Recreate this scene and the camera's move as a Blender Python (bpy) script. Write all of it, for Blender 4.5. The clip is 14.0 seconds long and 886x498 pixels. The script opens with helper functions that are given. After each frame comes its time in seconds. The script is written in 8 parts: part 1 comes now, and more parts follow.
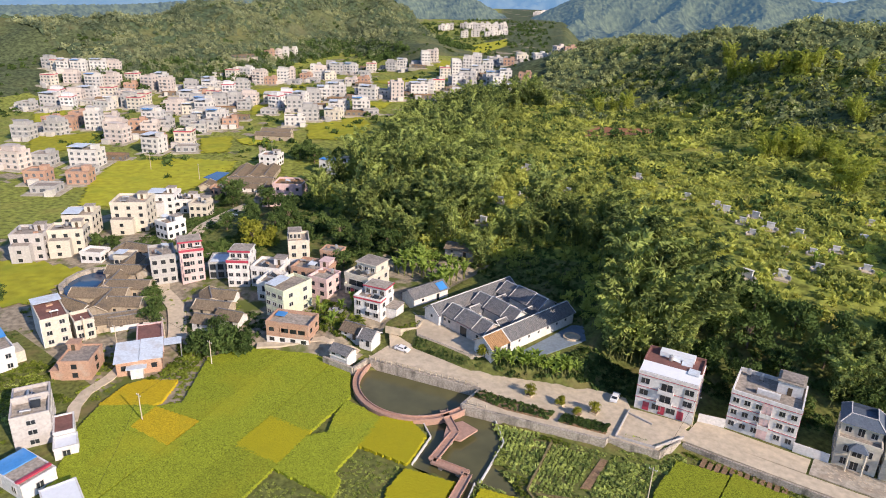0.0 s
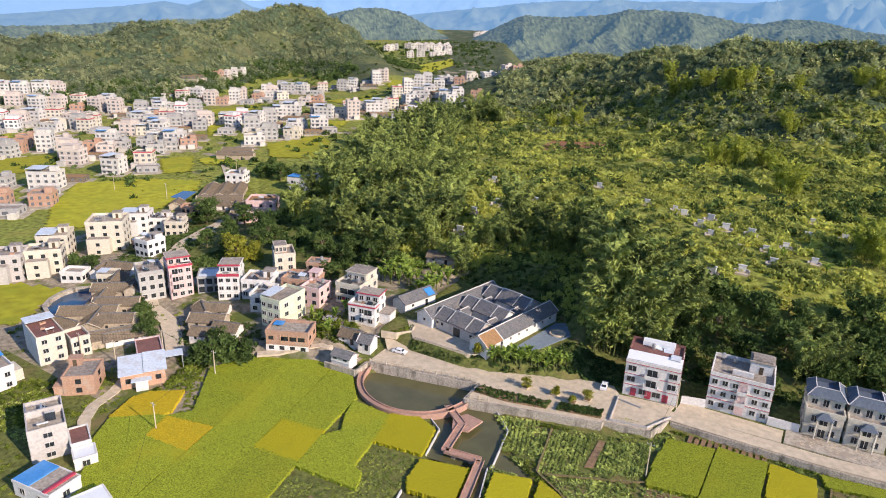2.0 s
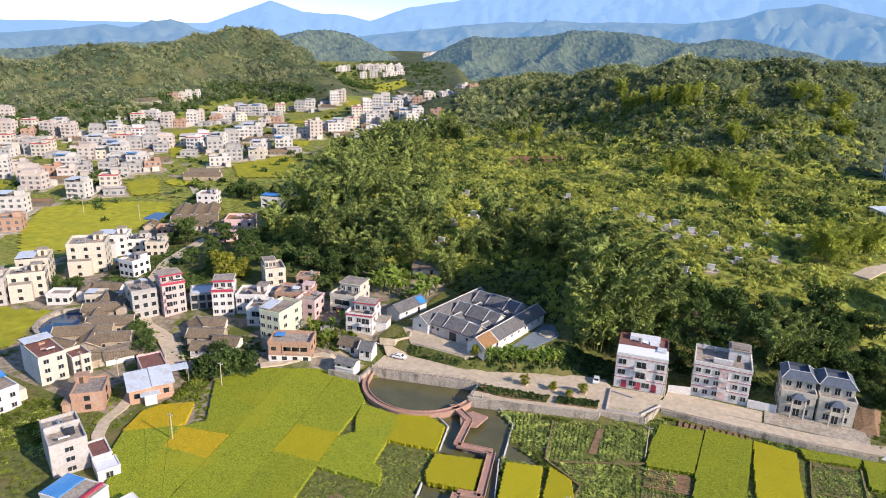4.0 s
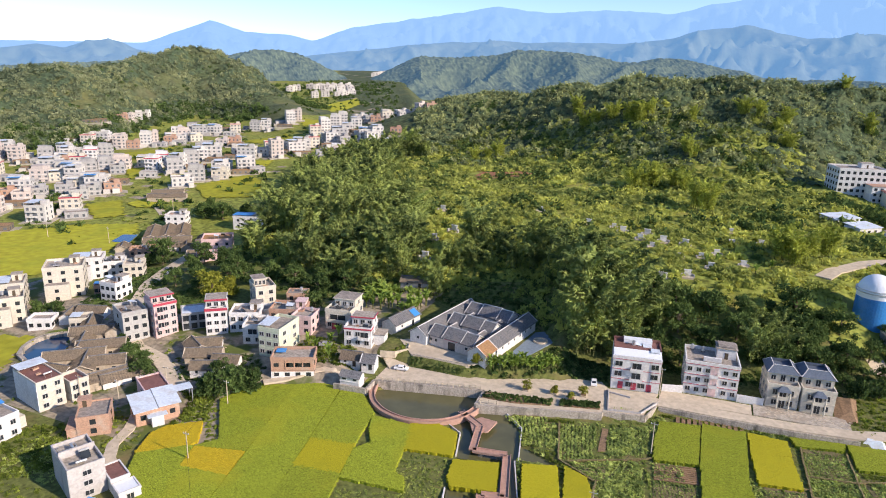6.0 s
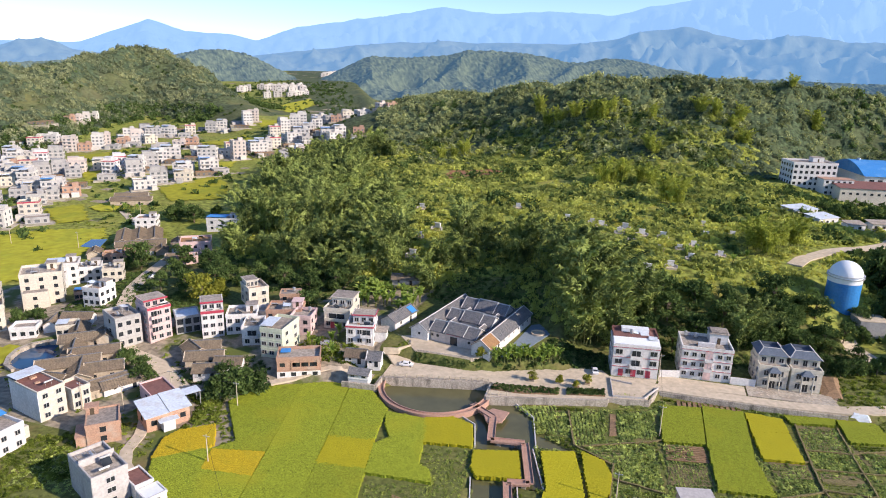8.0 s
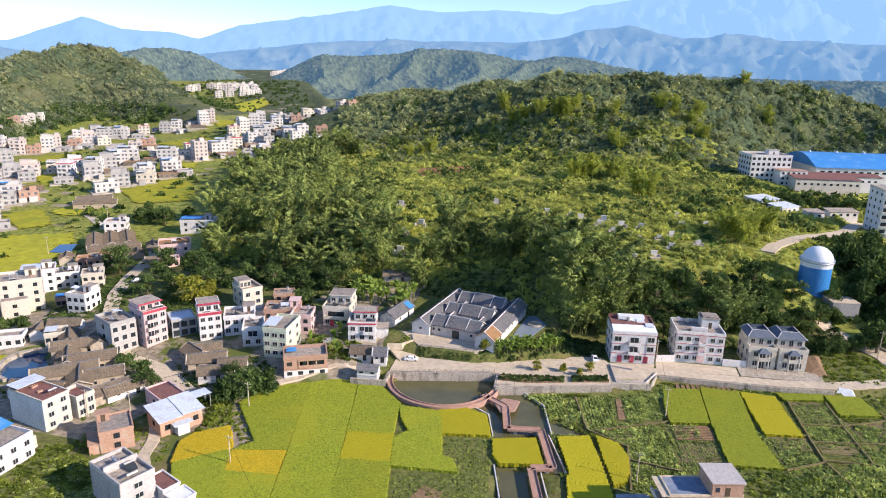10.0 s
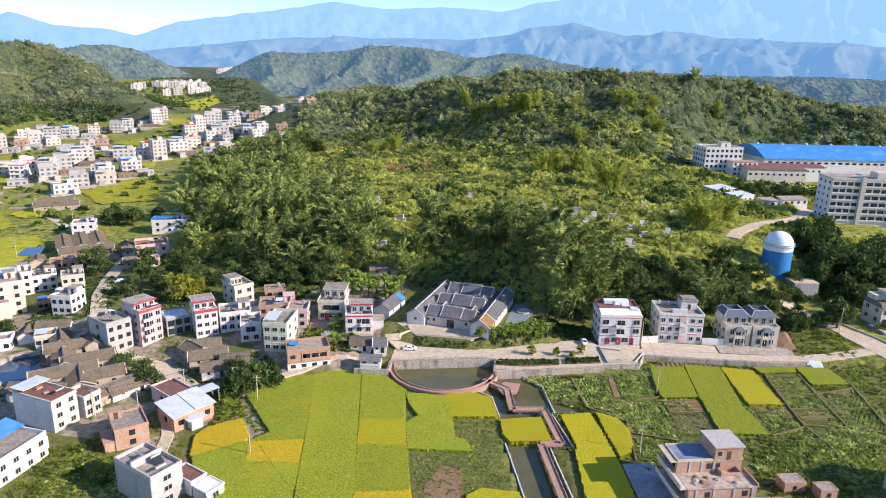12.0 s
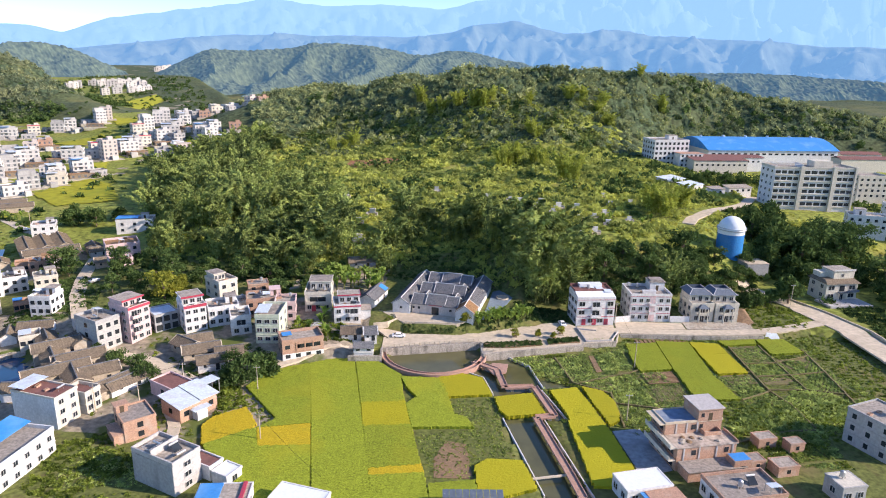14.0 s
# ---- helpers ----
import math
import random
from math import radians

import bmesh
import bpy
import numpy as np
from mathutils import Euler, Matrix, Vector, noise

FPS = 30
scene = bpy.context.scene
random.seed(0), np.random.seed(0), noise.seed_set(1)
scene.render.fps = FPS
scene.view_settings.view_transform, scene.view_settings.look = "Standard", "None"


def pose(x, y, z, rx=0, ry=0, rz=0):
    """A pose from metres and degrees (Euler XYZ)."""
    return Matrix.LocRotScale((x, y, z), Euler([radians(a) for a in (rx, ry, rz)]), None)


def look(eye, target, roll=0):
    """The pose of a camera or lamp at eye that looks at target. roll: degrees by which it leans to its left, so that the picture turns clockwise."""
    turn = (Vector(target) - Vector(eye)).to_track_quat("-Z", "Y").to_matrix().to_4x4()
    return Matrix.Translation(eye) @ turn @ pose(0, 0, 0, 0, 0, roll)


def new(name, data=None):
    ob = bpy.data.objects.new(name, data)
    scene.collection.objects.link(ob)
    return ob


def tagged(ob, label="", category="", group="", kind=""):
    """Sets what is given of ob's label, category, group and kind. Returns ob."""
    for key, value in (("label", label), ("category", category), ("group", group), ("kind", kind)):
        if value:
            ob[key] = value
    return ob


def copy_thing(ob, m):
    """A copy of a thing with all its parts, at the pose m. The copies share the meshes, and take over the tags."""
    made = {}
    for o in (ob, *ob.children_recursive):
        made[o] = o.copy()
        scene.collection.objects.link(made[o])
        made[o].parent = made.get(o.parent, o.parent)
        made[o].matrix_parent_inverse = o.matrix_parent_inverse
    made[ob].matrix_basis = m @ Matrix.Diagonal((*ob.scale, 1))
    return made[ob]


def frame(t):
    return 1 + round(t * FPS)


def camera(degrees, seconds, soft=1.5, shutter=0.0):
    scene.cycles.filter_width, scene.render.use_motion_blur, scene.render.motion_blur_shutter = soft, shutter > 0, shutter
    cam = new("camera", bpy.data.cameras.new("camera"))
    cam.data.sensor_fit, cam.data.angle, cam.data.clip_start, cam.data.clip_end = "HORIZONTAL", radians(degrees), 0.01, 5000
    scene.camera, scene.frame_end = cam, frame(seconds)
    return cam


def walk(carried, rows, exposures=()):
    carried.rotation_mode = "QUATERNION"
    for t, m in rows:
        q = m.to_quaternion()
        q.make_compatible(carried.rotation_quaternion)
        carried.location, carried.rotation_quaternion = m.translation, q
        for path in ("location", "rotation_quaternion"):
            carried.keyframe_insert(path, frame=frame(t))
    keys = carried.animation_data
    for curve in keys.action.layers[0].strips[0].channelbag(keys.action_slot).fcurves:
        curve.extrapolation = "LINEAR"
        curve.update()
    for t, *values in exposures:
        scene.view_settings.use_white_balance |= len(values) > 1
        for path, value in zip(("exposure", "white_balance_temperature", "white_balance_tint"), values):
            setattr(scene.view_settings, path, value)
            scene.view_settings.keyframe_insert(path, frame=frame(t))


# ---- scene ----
cam = camera(68.6, 14.0, 1.0)
PATH = [
    (0, (1.711, 4.765, 95.866), (0.601, 6.265, 95.146), 2.1),
    (0.5, (0.266, 0.774, 95.796), (-0.803, 2.311, 95.091), 2.1),
    (1, (-1.061, -3.604, 95.631), (-2.098, -2.04, 94.941), 2.1),
    (1.5, (-2.459, -7.902, 95.453), (-3.468, -6.313, 94.778), 2.1),
    (2, (-3.797, -12.074, 95.275), (-4.777, -10.461, 94.615), 2.1),
    (2.5, (-5.194, -16.365, 95.303), (-6.143, -14.728, 94.656), 2.1),
    (3, (-6.555, -20.278, 95.059), (-7.475, -18.618, 94.426), 1.9),
    (5.5, (-19.304, -36.398, 94.182), (-20.059, -34.63, 93.63), 1.7),
    (6, (-22.644, -39.035, 93.98), (-23.362, -37.249, 93.438), 1.6),
    (6.5, (-26.169, -41.353, 93.695), (-26.851, -39.552, 93.155), 1.6),
    (7, (-30.005, -43.53, 93.348), (-30.648, -41.714, 92.81), 1.6),
    (7.5, (-33.755, -45.612, 93.123), (-34.361, -43.783, 92.586), 1.6),
    (8, (-37.501, -47.549, 92.944), (-38.07, -45.708, 92.407), 1.6),
    (10.5, (-56.284, -56.646, 91.995), (-56.665, -54.758, 91.456), 1.4),
    (11, (-59.685, -59.025, 91.985), (-60.027, -57.13, 91.444), 1.4),
    (11.5, (-62.868, -61.526, 91.783), (-63.172, -59.625, 91.242), 1.3),
    (12, (-66.166, -63.83, 91.671), (-66.43, -61.923, 91.129), 1.3),
    (12.5, (-69.365, -66.455, 91.593), (-69.589, -64.544, 91.05), 1.3),
    (13, (-72.378, -68.887, 91.384), (-72.561, -66.972, 90.84), 1.3),
    (13.5, (-75.446, -71.453, 91.167), (-75.585, -69.533, 90.623), 1.2),
    (14, (-78.674, -74.032, 91.015), (-78.768, -72.11, 90.47), 1.2),
]
walk(cam, [(t, look(eye, target, roll)) for t, eye, target, roll in PATH], [(0, 0.33, 6450, 17), (3, 0.37, 6350, 17), (6.5, 0.39, 6250, 17), (10.5, 0.53, 6150, 18), (14, 0.61, 6100, 18)])

# ---- world, sun ----
SUN_EL, SUN_AZ = 27.5, -8.0  # degrees; azimuth from +x towards +y
world = bpy.data.worlds.new("sky")
scene.world = world
world.use_nodes = True
wn = world.node_tree
sky = wn.nodes.new("ShaderNodeTexSky")
sky.sky_type, sky.sun_disc = "NISHITA", False
sky.sun_elevation, sky.sun_rotation = radians(SUN_EL), radians(90 - SUN_AZ)
sky.air_density, sky.dust_density, sky.ozone_density, sky.altitude = 0.85, 0.2, 4.0, 100
wn.links.new(sky.outputs[0], wn.nodes["Background"].inputs[0])
wn.nodes["Background"].inputs[1].default_value = 0.15
sun_lamp = bpy.data.lights.new("sun", "SUN")
sun_lamp.energy, sun_lamp.angle, sun_lamp.color = 5.0, radians(0.6), (1.0, 0.86, 0.67)
sun_way = Vector((math.cos(radians(SUN_EL)) * math.cos(radians(SUN_AZ)), math.cos(radians(SUN_EL)) * math.sin(radians(SUN_AZ)), math.sin(radians(SUN_EL))))
new("sun", sun_lamp).matrix_world = look(sun_way * 500, (0, 0, 0))


# ---- materials ----
def mat(name, col, rough=0.85, var=0.14, fine=1.6, broad=0.12, stain=None, amount=0.35, bump=0.0, rnd=0.0, metal=0.0, island=0.0, streak=1.0):
    """A weathered surface: grain and broad blotches of the colour, stains with a shape of their own, a small chance tint per object or island."""
    m = bpy.data.materials.new(name)
    m.use_nodes = True
    n, ln = m.node_tree.nodes, m.node_tree.links
    p = n["Principled BSDF"]
    p.inputs["Roughness"].default_value, p.inputs["Metallic"].default_value = rough, metal
    p.inputs["Specular IOR Level"].default_value = 0.5 if rough < 0.7 else 0.15
    geo = n.new("ShaderNodeNewGeometry")
    mp = n.new("ShaderNodeMapping")
    mp.inputs["Scale"].default_value = (1, 1, streak)
    ln.new(geo.outputs["Position"], mp.inputs[0])

    def noise_at(scale, detail, src):
        t = n.new("ShaderNodeTexNoise")
        t.inputs["Scale"].default_value, t.inputs["Detail"].default_value = scale, detail
        ln.new(src, t.inputs["Vector"])
        return t.outputs["Fac"]

    def mixed(fac, a, b, kind="MIX"):
        x = n.new("ShaderNodeMix")
        x.data_type, x.blend_type = "RGBA", kind
        for v, s in ((fac, x.inputs[0]), (a, x.inputs[6]), (b, x.inputs[7])):
            if isinstance(v, bpy.types.NodeSocket):
                ln.new(v, s)
            else:
                s.default_value = v if not isinstance(v, tuple) else (*v, 1)
        return x.outputs[2]

    def ramp(v, lo, hi):
        r = n.new("ShaderNodeMapRange")
        r.inputs[1].default_value, r.inputs[2].default_value = lo, hi
        ln.new(v, r.inputs[0])
        return r.outputs[0]

    f = noise_at(fine, 4, geo.outputs["Position"])
    base = mixed(ramp(f, 0.3, 0.7), tuple(c * (1 - var) for c in col), tuple(min(1, c * (1 + var)) for c in col))
    if stain:
        s = noise_at(broad, 5, mp.outputs[0])
        base = mixed(ramp(s, 0.52, 0.52 + amount), base, stain)
    if rnd or island:
        oi = n.new("ShaderNodeObjectInfo").outputs["Random"] if rnd else geo.outputs["Random Per Island"]
        k = rnd or island
        base = mixed(1.0, base, mixed(oi, (1 - k,) * 3, (1 + k * 0.6, 1 + k * 0.6, 1 + k * 0.3)), "MULTIPLY")
    ln.new(base, p.inputs["Base Color"])
    if bump:
        b = n.new("ShaderNodeBump")
        b.inputs["Strength"].default_value, b.inputs["Distance"].default_value = bump, 0.3
        ln.new(f, b.inputs["Height"])
        ln.new(b.outputs[0], p.inputs["Normal"])
    return m


def leaf_mat(name, dark, light, through_light=0.3, fine=0.25, leaf=0.55):
    """Foliage: each leaf or sprig its own green, patches of lighter growth, some light let through."""
    m = bpy.data.materials.new(name)
    m.use_nodes = True
    n, ln = m.node_tree.nodes, m.node_tree.links
    n.remove(n["Principled BSDF"])
    geo, tex, add, oi = (n.new("ShaderNode" + k) for k in ("NewGeometry", "TexNoise", "Math", "ObjectInfo"))
    tex.inputs["Scale"].default_value, tex.inputs["Detail"].default_value = fine, 3
    ln.new(geo.outputs["Position"], tex.inputs["Vector"])
    add.operation, add.inputs[2].default_value = "MULTIPLY_ADD", -0.12 - leaf / 2
    add.inputs[1].default_value = leaf
    ln.new(geo.outputs["Random Per Island"], add.inputs[0])
    plus = n.new("ShaderNodeMath")
    plus.use_clamp = True
    spread = n.new("ShaderNodeMapRange")
    spread.inputs[1].default_value, spread.inputs[2].default_value = 0.32, 0.68
    ln.new(tex.outputs["Fac"], spread.inputs[0])
    ln.new(add.outputs[0], plus.inputs[0])
    ln.new(spread.outputs[0], plus.inputs[1])
    more = n.new("ShaderNodeMath")
    more.operation, more.use_clamp = "MULTIPLY_ADD", True
    more.inputs[1].default_value = 0.42
    ln.new(oi.outputs["Random"], more.inputs[0])
    ln.new(plus.outputs[0], more.inputs[2])
    mix = n.new("ShaderNodeMix")
    mix.data_type = "RGBA"
    mix.inputs[6].default_value, mix.inputs[7].default_value = (*dark, 1), (*light, 1)
    ln.new(more.outputs[0], mix.inputs[0])
    d, t, ms = (n.new("ShaderNode" + k) for k in ("BsdfDiffuse", "BsdfTranslucent", "MixShader"))
    ln.new(mix.outputs[2], d.inputs[0])
    ln.new(mix.outputs[2], t.inputs[0])
    ms.inputs[0].default_value = through_light
    ln.new(d.outputs[0], ms.inputs[1])
    ln.new(t.outputs[0], ms.inputs[2])
    ln.new(ms.outputs[0], n["Material Output"].inputs["Surface"])
    return m


WHITE = mat("white_render", (0.68, 0.66, 0.645), stain=(0.5, 0.475, 0.45), amount=0.5, broad=0.35, streak=0.25, rnd=0.06)
CREAM = mat("cream_render", (0.6, 0.55, 0.46), stain=(0.46, 0.42, 0.36), broad=0.3, streak=0.25, rnd=0.06)
PALEPINK = mat("pale_pink_render", (0.56, 0.49, 0.45), stain=(0.45, 0.4, 0.38), broad=0.3, streak=0.25, rnd=0.12)
TOWNWHITE = mat("town_render", (0.57, 0.55, 0.53), stain=(0.45, 0.42, 0.4), broad=0.3, streak=0.25, rnd=0.14)
TOWNMIX = mat("town_walls", (0.55, 0.52, 0.5), stain=(0.42, 0.39, 0.37), broad=0.1, island=0.25)
OLDPLASTER = mat("old_earth_plaster", (0.42, 0.35, 0.27), var=0.2, fine=1.5, stain=(0.55, 0.5, 0.43), broad=0.4, amount=0.4, streak=0.3, rnd=0.1)
PINK = mat("pink_render", (0.66, 0.48, 0.46), stain=(0.5, 0.38, 0.35), broad=0.3, streak=0.25, rnd=0.05)
PALEGREEN = mat("pale_green_tile", (0.6, 0.62, 0.46), stain=(0.45, 0.45, 0.36), broad=0.3, streak=0.25)
GREY = mat("grey_cement", (0.4, 0.39, 0.38), stain=(0.2, 0.2, 0.2), broad=0.3, streak=0.25, rnd=0.1)
BRICK = mat("raw_brick", (0.45, 0.28, 0.2), var=0.22, fine=3.0, stain=(0.46, 0.4, 0.34), broad=0.4, rnd=0.1)
ROOFC = mat("roof_cement", (0.35, 0.305, 0.265), var=0.3, fine=1.4, stain=(0.12, 0.11, 0.1), broad=0.3, amount=0.4, rnd=0.15)
ROOFRED = mat("red_roof_tile", (0.22, 0.11, 0.095), stain=(0.12, 0.075, 0.065), broad=0.3)
SLATE = mat("blue_grey_roof_tile", (0.1, 0.125, 0.165), rough=0.6, var=0.25, fine=2.5, stain=(0.16, 0.18, 0.2), broad=0.4)
TILE = mat("grey_clay_tile", (0.165, 0.165, 0.17), var=0.4, fine=2.2, stain=(0.25, 0.225, 0.2), broad=0.35, amount=0.3, bump=0.4)
OLDTILE = mat("brown_clay_tile", (0.21, 0.165, 0.12), var=0.3, fine=2.2, stain=(0.1, 0.09, 0.08), broad=0.3, amount=0.3, bump=0.4, rnd=0.2)
RIDGE = mat("lime_ridge", (0.62, 0.6, 0.58))
SHEET = mat("pale_metal_sheet", (0.6, 0.66, 0.72), rough=0.5, stain=(0.42, 0.36, 0.3), broad=0.25)
BLUESHEET = mat("blue_metal_sheet", (0.05, 0.25, 0.6), rough=0.5, var=0.1, stain=(0.2, 0.4, 0.65), broad=0.15)
GLASS = mat("dark_glass", (0.03, 0.035, 0.04), rough=0.12, var=0.3, fine=0.5)
YARDDUST = mat("trodden_yard", (0.4, 0.36, 0.29), var=0.3, fine=0.4, stain=(0.2, 0.22, 0.1), broad=0.08, amount=0.4)
# Curtains and reflections of the panes are both put into this lighter grey.
TOWNGLASS = mat("pale_town_glass", (0.13, 0.14, 0.155), rough=0.25, var=0.4, fine=0.4)
FRAME = mat("window_frame", (0.45, 0.44, 0.43), rough=0.5)
REDPAINT = mat("red_paint", (0.42, 0.05, 0.08), rough=0.5)
PATCHTILE = mat("orange_clay_tile", (0.34, 0.2, 0.1), var=0.3, fine=2.2, stain=(0.2, 0.15, 0.1), broad=0.4)
CONCRETE = mat("concrete_paving", (0.56, 0.47, 0.35), var=0.16, fine=0.7, stain=(0.42, 0.34, 0.24), broad=0.1, amount=0.4)
WALLSTONE = mat("rubble_stone", (0.42, 0.37, 0.31), var=0.3, fine=2.5, stain=(0.12, 0.11, 0.09), broad=0.5, amount=0.2, streak=0.3, bump=0.5)
REDSTONE = mat("red_sandstone_paving", (0.42, 0.26, 0.2), var=0.15, fine=1.5, stain=(0.33, 0.22, 0.18), broad=0.3)
SOIL = mat("tilled_soil", (0.26, 0.17, 0.1), var=0.3, fine=2.0, stain=(0.14, 0.1, 0.06), broad=0.4)
DARKWOOD = mat("dark_timber", (0.1, 0.075, 0.05))
METALP = mat("galvanised_metal", (0.5, 0.5, 0.5), rough=0.45, metal=0.6)
CARPAINT = mat("white_car_paint", (0.8, 0.8, 0.8), rough=0.25, var=0.02)
RUBBER = mat("black_rubber", (0.03, 0.03, 0.03))
TANKBLUE = mat("blue_tank_paint", (0.03, 0.2, 0.5), rough=0.45, stain=(0.1, 0.25, 0.45), broad=0.2)
TANKWHITE = mat("white_membrane", (0.78, 0.8, 0.82), rough=0.4, var=0.04)
BARK = mat("bark", (0.17, 0.13, 0.09), var=0.3)
CULM = mat("bamboo_culm", (0.13, 0.14, 0.05), var=0.3)
BAMBOO = leaf_mat("bamboo_leaf", (0.03, 0.058, 0.028), (0.36, 0.425, 0.115), 0.14, 0.12, 0.12)
BAMBOOLIGHT = leaf_mat("pale_bamboo_leaf", (0.22, 0.27, 0.05), (0.46, 0.5, 0.09), 0.4)
LEAF = leaf_mat("broad_leaf", (0.03, 0.056, 0.02), (0.13, 0.19, 0.055), 0.25)
LEAFYELLOW = leaf_mat("yellow_green_leaf", (0.16, 0.18, 0.025), (0.33, 0.33, 0.05), 0.3)
BANANALEAF = leaf_mat("banana_leaf", (0.13, 0.21, 0.035), (0.36, 0.46, 0.1), 0.35)
SCRUB = leaf_mat("scrub_leaf", (0.1, 0.15, 0.05), (0.57, 0.59, 0.135), 0.4, 0.04, 0.22)
TALLGRASS = leaf_mat("tall_grass", (0.24, 0.26, 0.055), (0.62, 0.6, 0.13), 0.45, 0.08)
# Greens of both woods are lightened to put distance haze into the leaf colour.
HAZYWOODS = leaf_mat("hazy_hill_woods", (0.085, 0.12, 0.065), (0.44, 0.47, 0.2), 0.32, 0.05, 0.3)
HAZYFARWOODS = leaf_mat("hazy_distant_woods", (0.1, 0.14, 0.09), (0.4, 0.42, 0.21), 0.32, 0.03, 0.3)
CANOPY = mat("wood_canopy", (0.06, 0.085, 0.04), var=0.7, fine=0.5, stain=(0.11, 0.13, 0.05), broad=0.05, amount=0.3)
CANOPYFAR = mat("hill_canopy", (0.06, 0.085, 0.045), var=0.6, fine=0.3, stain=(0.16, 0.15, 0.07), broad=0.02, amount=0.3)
WEEDS = leaf_mat("weed_leaf", (0.07, 0.105, 0.02), (0.3, 0.36, 0.06), 0.35, 0.2)
PADDYWEED = leaf_mat("paddy_weed", (0.17, 0.23, 0.055), (0.45, 0.5, 0.13), 0.35, 0.15)
# Blue-grey cement with paler blotches.
ROOFBLUE = mat("blue_grey_cement", (0.2, 0.25, 0.33), var=0.2, fine=0.6, stain=(0.32, 0.32, 0.33), broad=0.3)
PALECEMENT = mat("pale_cement", (0.47, 0.44, 0.42), stain=(0.34, 0.32, 0.31), broad=0.4, streak=0.3)
VEG = leaf_mat("vegetable_leaf", (0.13, 0.19, 0.055), (0.49, 0.56, 0.16), 0.25, 0.3)
RICEGREEN = mat("green_rice", (0.235, 0.275, 0.022), var=0.65, fine=4.5, stain=(0.34, 0.32, 0.02), broad=0.07, amount=0.4, rnd=0.1, bump=0.25)
BANKSOIL = mat("dry_earth", (0.2, 0.165, 0.08), var=0.4, fine=2.5, stain=(0.13, 0.15, 0.035), broad=0.3, amount=0.5, rnd=0.15, bump=0.5)
RICEDEEP = mat("deep_green_rice", (0.205, 0.24, 0.018), var=0.6, fine=4.5, stain=(0.26, 0.265, 0.018), broad=0.1, amount=0.4, bump=0.25)
RICEGOLD = mat("ripe_rice", (0.37, 0.335, 0.014), var=0.5, fine=5.0, stain=(0.29, 0.285, 0.015), broad=0.2, amount=0.5, rnd=0.1, bump=0.2)
RICEORANGE = mat("overripe_rice", (0.45, 0.33, 0.015), var=0.45, fine=4.5, stain=(0.36, 0.31, 0.02), broad=0.3, amount=0.4, bump=0.25)
FIELDFAR = mat("valley_rice", (0.37, 0.36, 0.03), var=0.2, fine=0.25, stain=(0.24, 0.29, 0.03), broad=0.05, amount=0.3, rnd=0.2)


def water_mat(name, col, rough):
    m = mat(name, col, rough, var=0.15, fine=0.15)
    n, ln = m.node_tree.nodes, m.node_tree.links
    tex, b = n.new("ShaderNodeTexNoise"), n.new("ShaderNodeBump")
    tex.inputs["Scale"].default_value = 1.2
    b.inputs["Strength"].default_value, b.inputs["Distance"].default_value = 0.05, 0.05
    ln.new(n["Geometry"].outputs["Position"], tex.inputs["Vector"])
    ln.new(tex.outputs["Fac"], b.inputs["Height"])
    ln.new(b.outputs[0], n["Principled BSDF"].inputs["Normal"])
    return m


# Grey yard concrete, darker than the road paving.
YARD = mat("grey_yard_concrete", (0.34, 0.34, 0.35), var=0.25, fine=0.8, stain=(0.2, 0.2, 0.2), broad=0.2)
STAINEDSLAB = mat("stained_slab", (0.46, 0.38, 0.31), var=0.25, fine=1.2, stain=(0.2, 0.16, 0.13), broad=0.45, amount=0.2)
WATER = water_mat("green_pond_water", (0.11, 0.105, 0.045), 0.08)
# Deep blue base puts the sky's reflection into the water colour.
WATERBLUE = water_mat("sky_blue_pond_water", (0.02, 0.07, 0.15), 0.06)


def ground_mat():
    """Grass, weeds and bare earth, in patches of several sizes."""
    m = mat("valley_ground", (0.21, 0.235, 0.045), var=0.55, fine=0.4, stain=(0.32, 0.28, 0.07), broad=0.05, amount=0.3, bump=0.5)
    return m


GROUND = ground_mat()
FLOOR = mat("wooded_slope", (0.08, 0.1, 0.045), var=0.6, fine=0.3, stain=(0.2, 0.19, 0.07), broad=0.012, amount=0.25)
EARTH = mat("trodden_earth", (0.31, 0.26, 0.19), var=0.4, fine=0.6, stain=(0.11, 0.135, 0.035), broad=0.09, amount=0.08, bump=0.4)
GARDEN = mat("garden_soil", (0.13, 0.145, 0.04), var=0.45, fine=0.8, stain=(0.2, 0.155, 0.07), broad=0.12, amount=0.25, bump=0.4)


def far_mat(name, col, haze_glow, strength, relief=20, fine=0.035, var=0.4):
    """Plain distance: mountains far behind the place, their haze added as blue emission."""
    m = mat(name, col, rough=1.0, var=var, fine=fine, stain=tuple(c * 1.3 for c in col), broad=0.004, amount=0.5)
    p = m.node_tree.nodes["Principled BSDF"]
    p.inputs["Emission Color"].default_value, p.inputs["Emission Strength"].default_value = (*haze_glow, 1), strength
    n, ln = m.node_tree.nodes, m.node_tree.links
    tex, b = n.new("ShaderNodeTexNoise"), n.new("ShaderNodeBump")
    tex.inputs["Scale"].default_value, tex.inputs["Detail"].default_value = 0.012, 6
    b.inputs["Strength"].default_value, b.inputs["Distance"].default_value = 1.0, relief
    ln.new(n["Geometry"].outputs["Position"], tex.inputs["Vector"])
    ln.new(tex.outputs["Fac"], b.inputs["Height"])
    ln.new(b.outputs[0], p.inputs["Normal"])
    return m


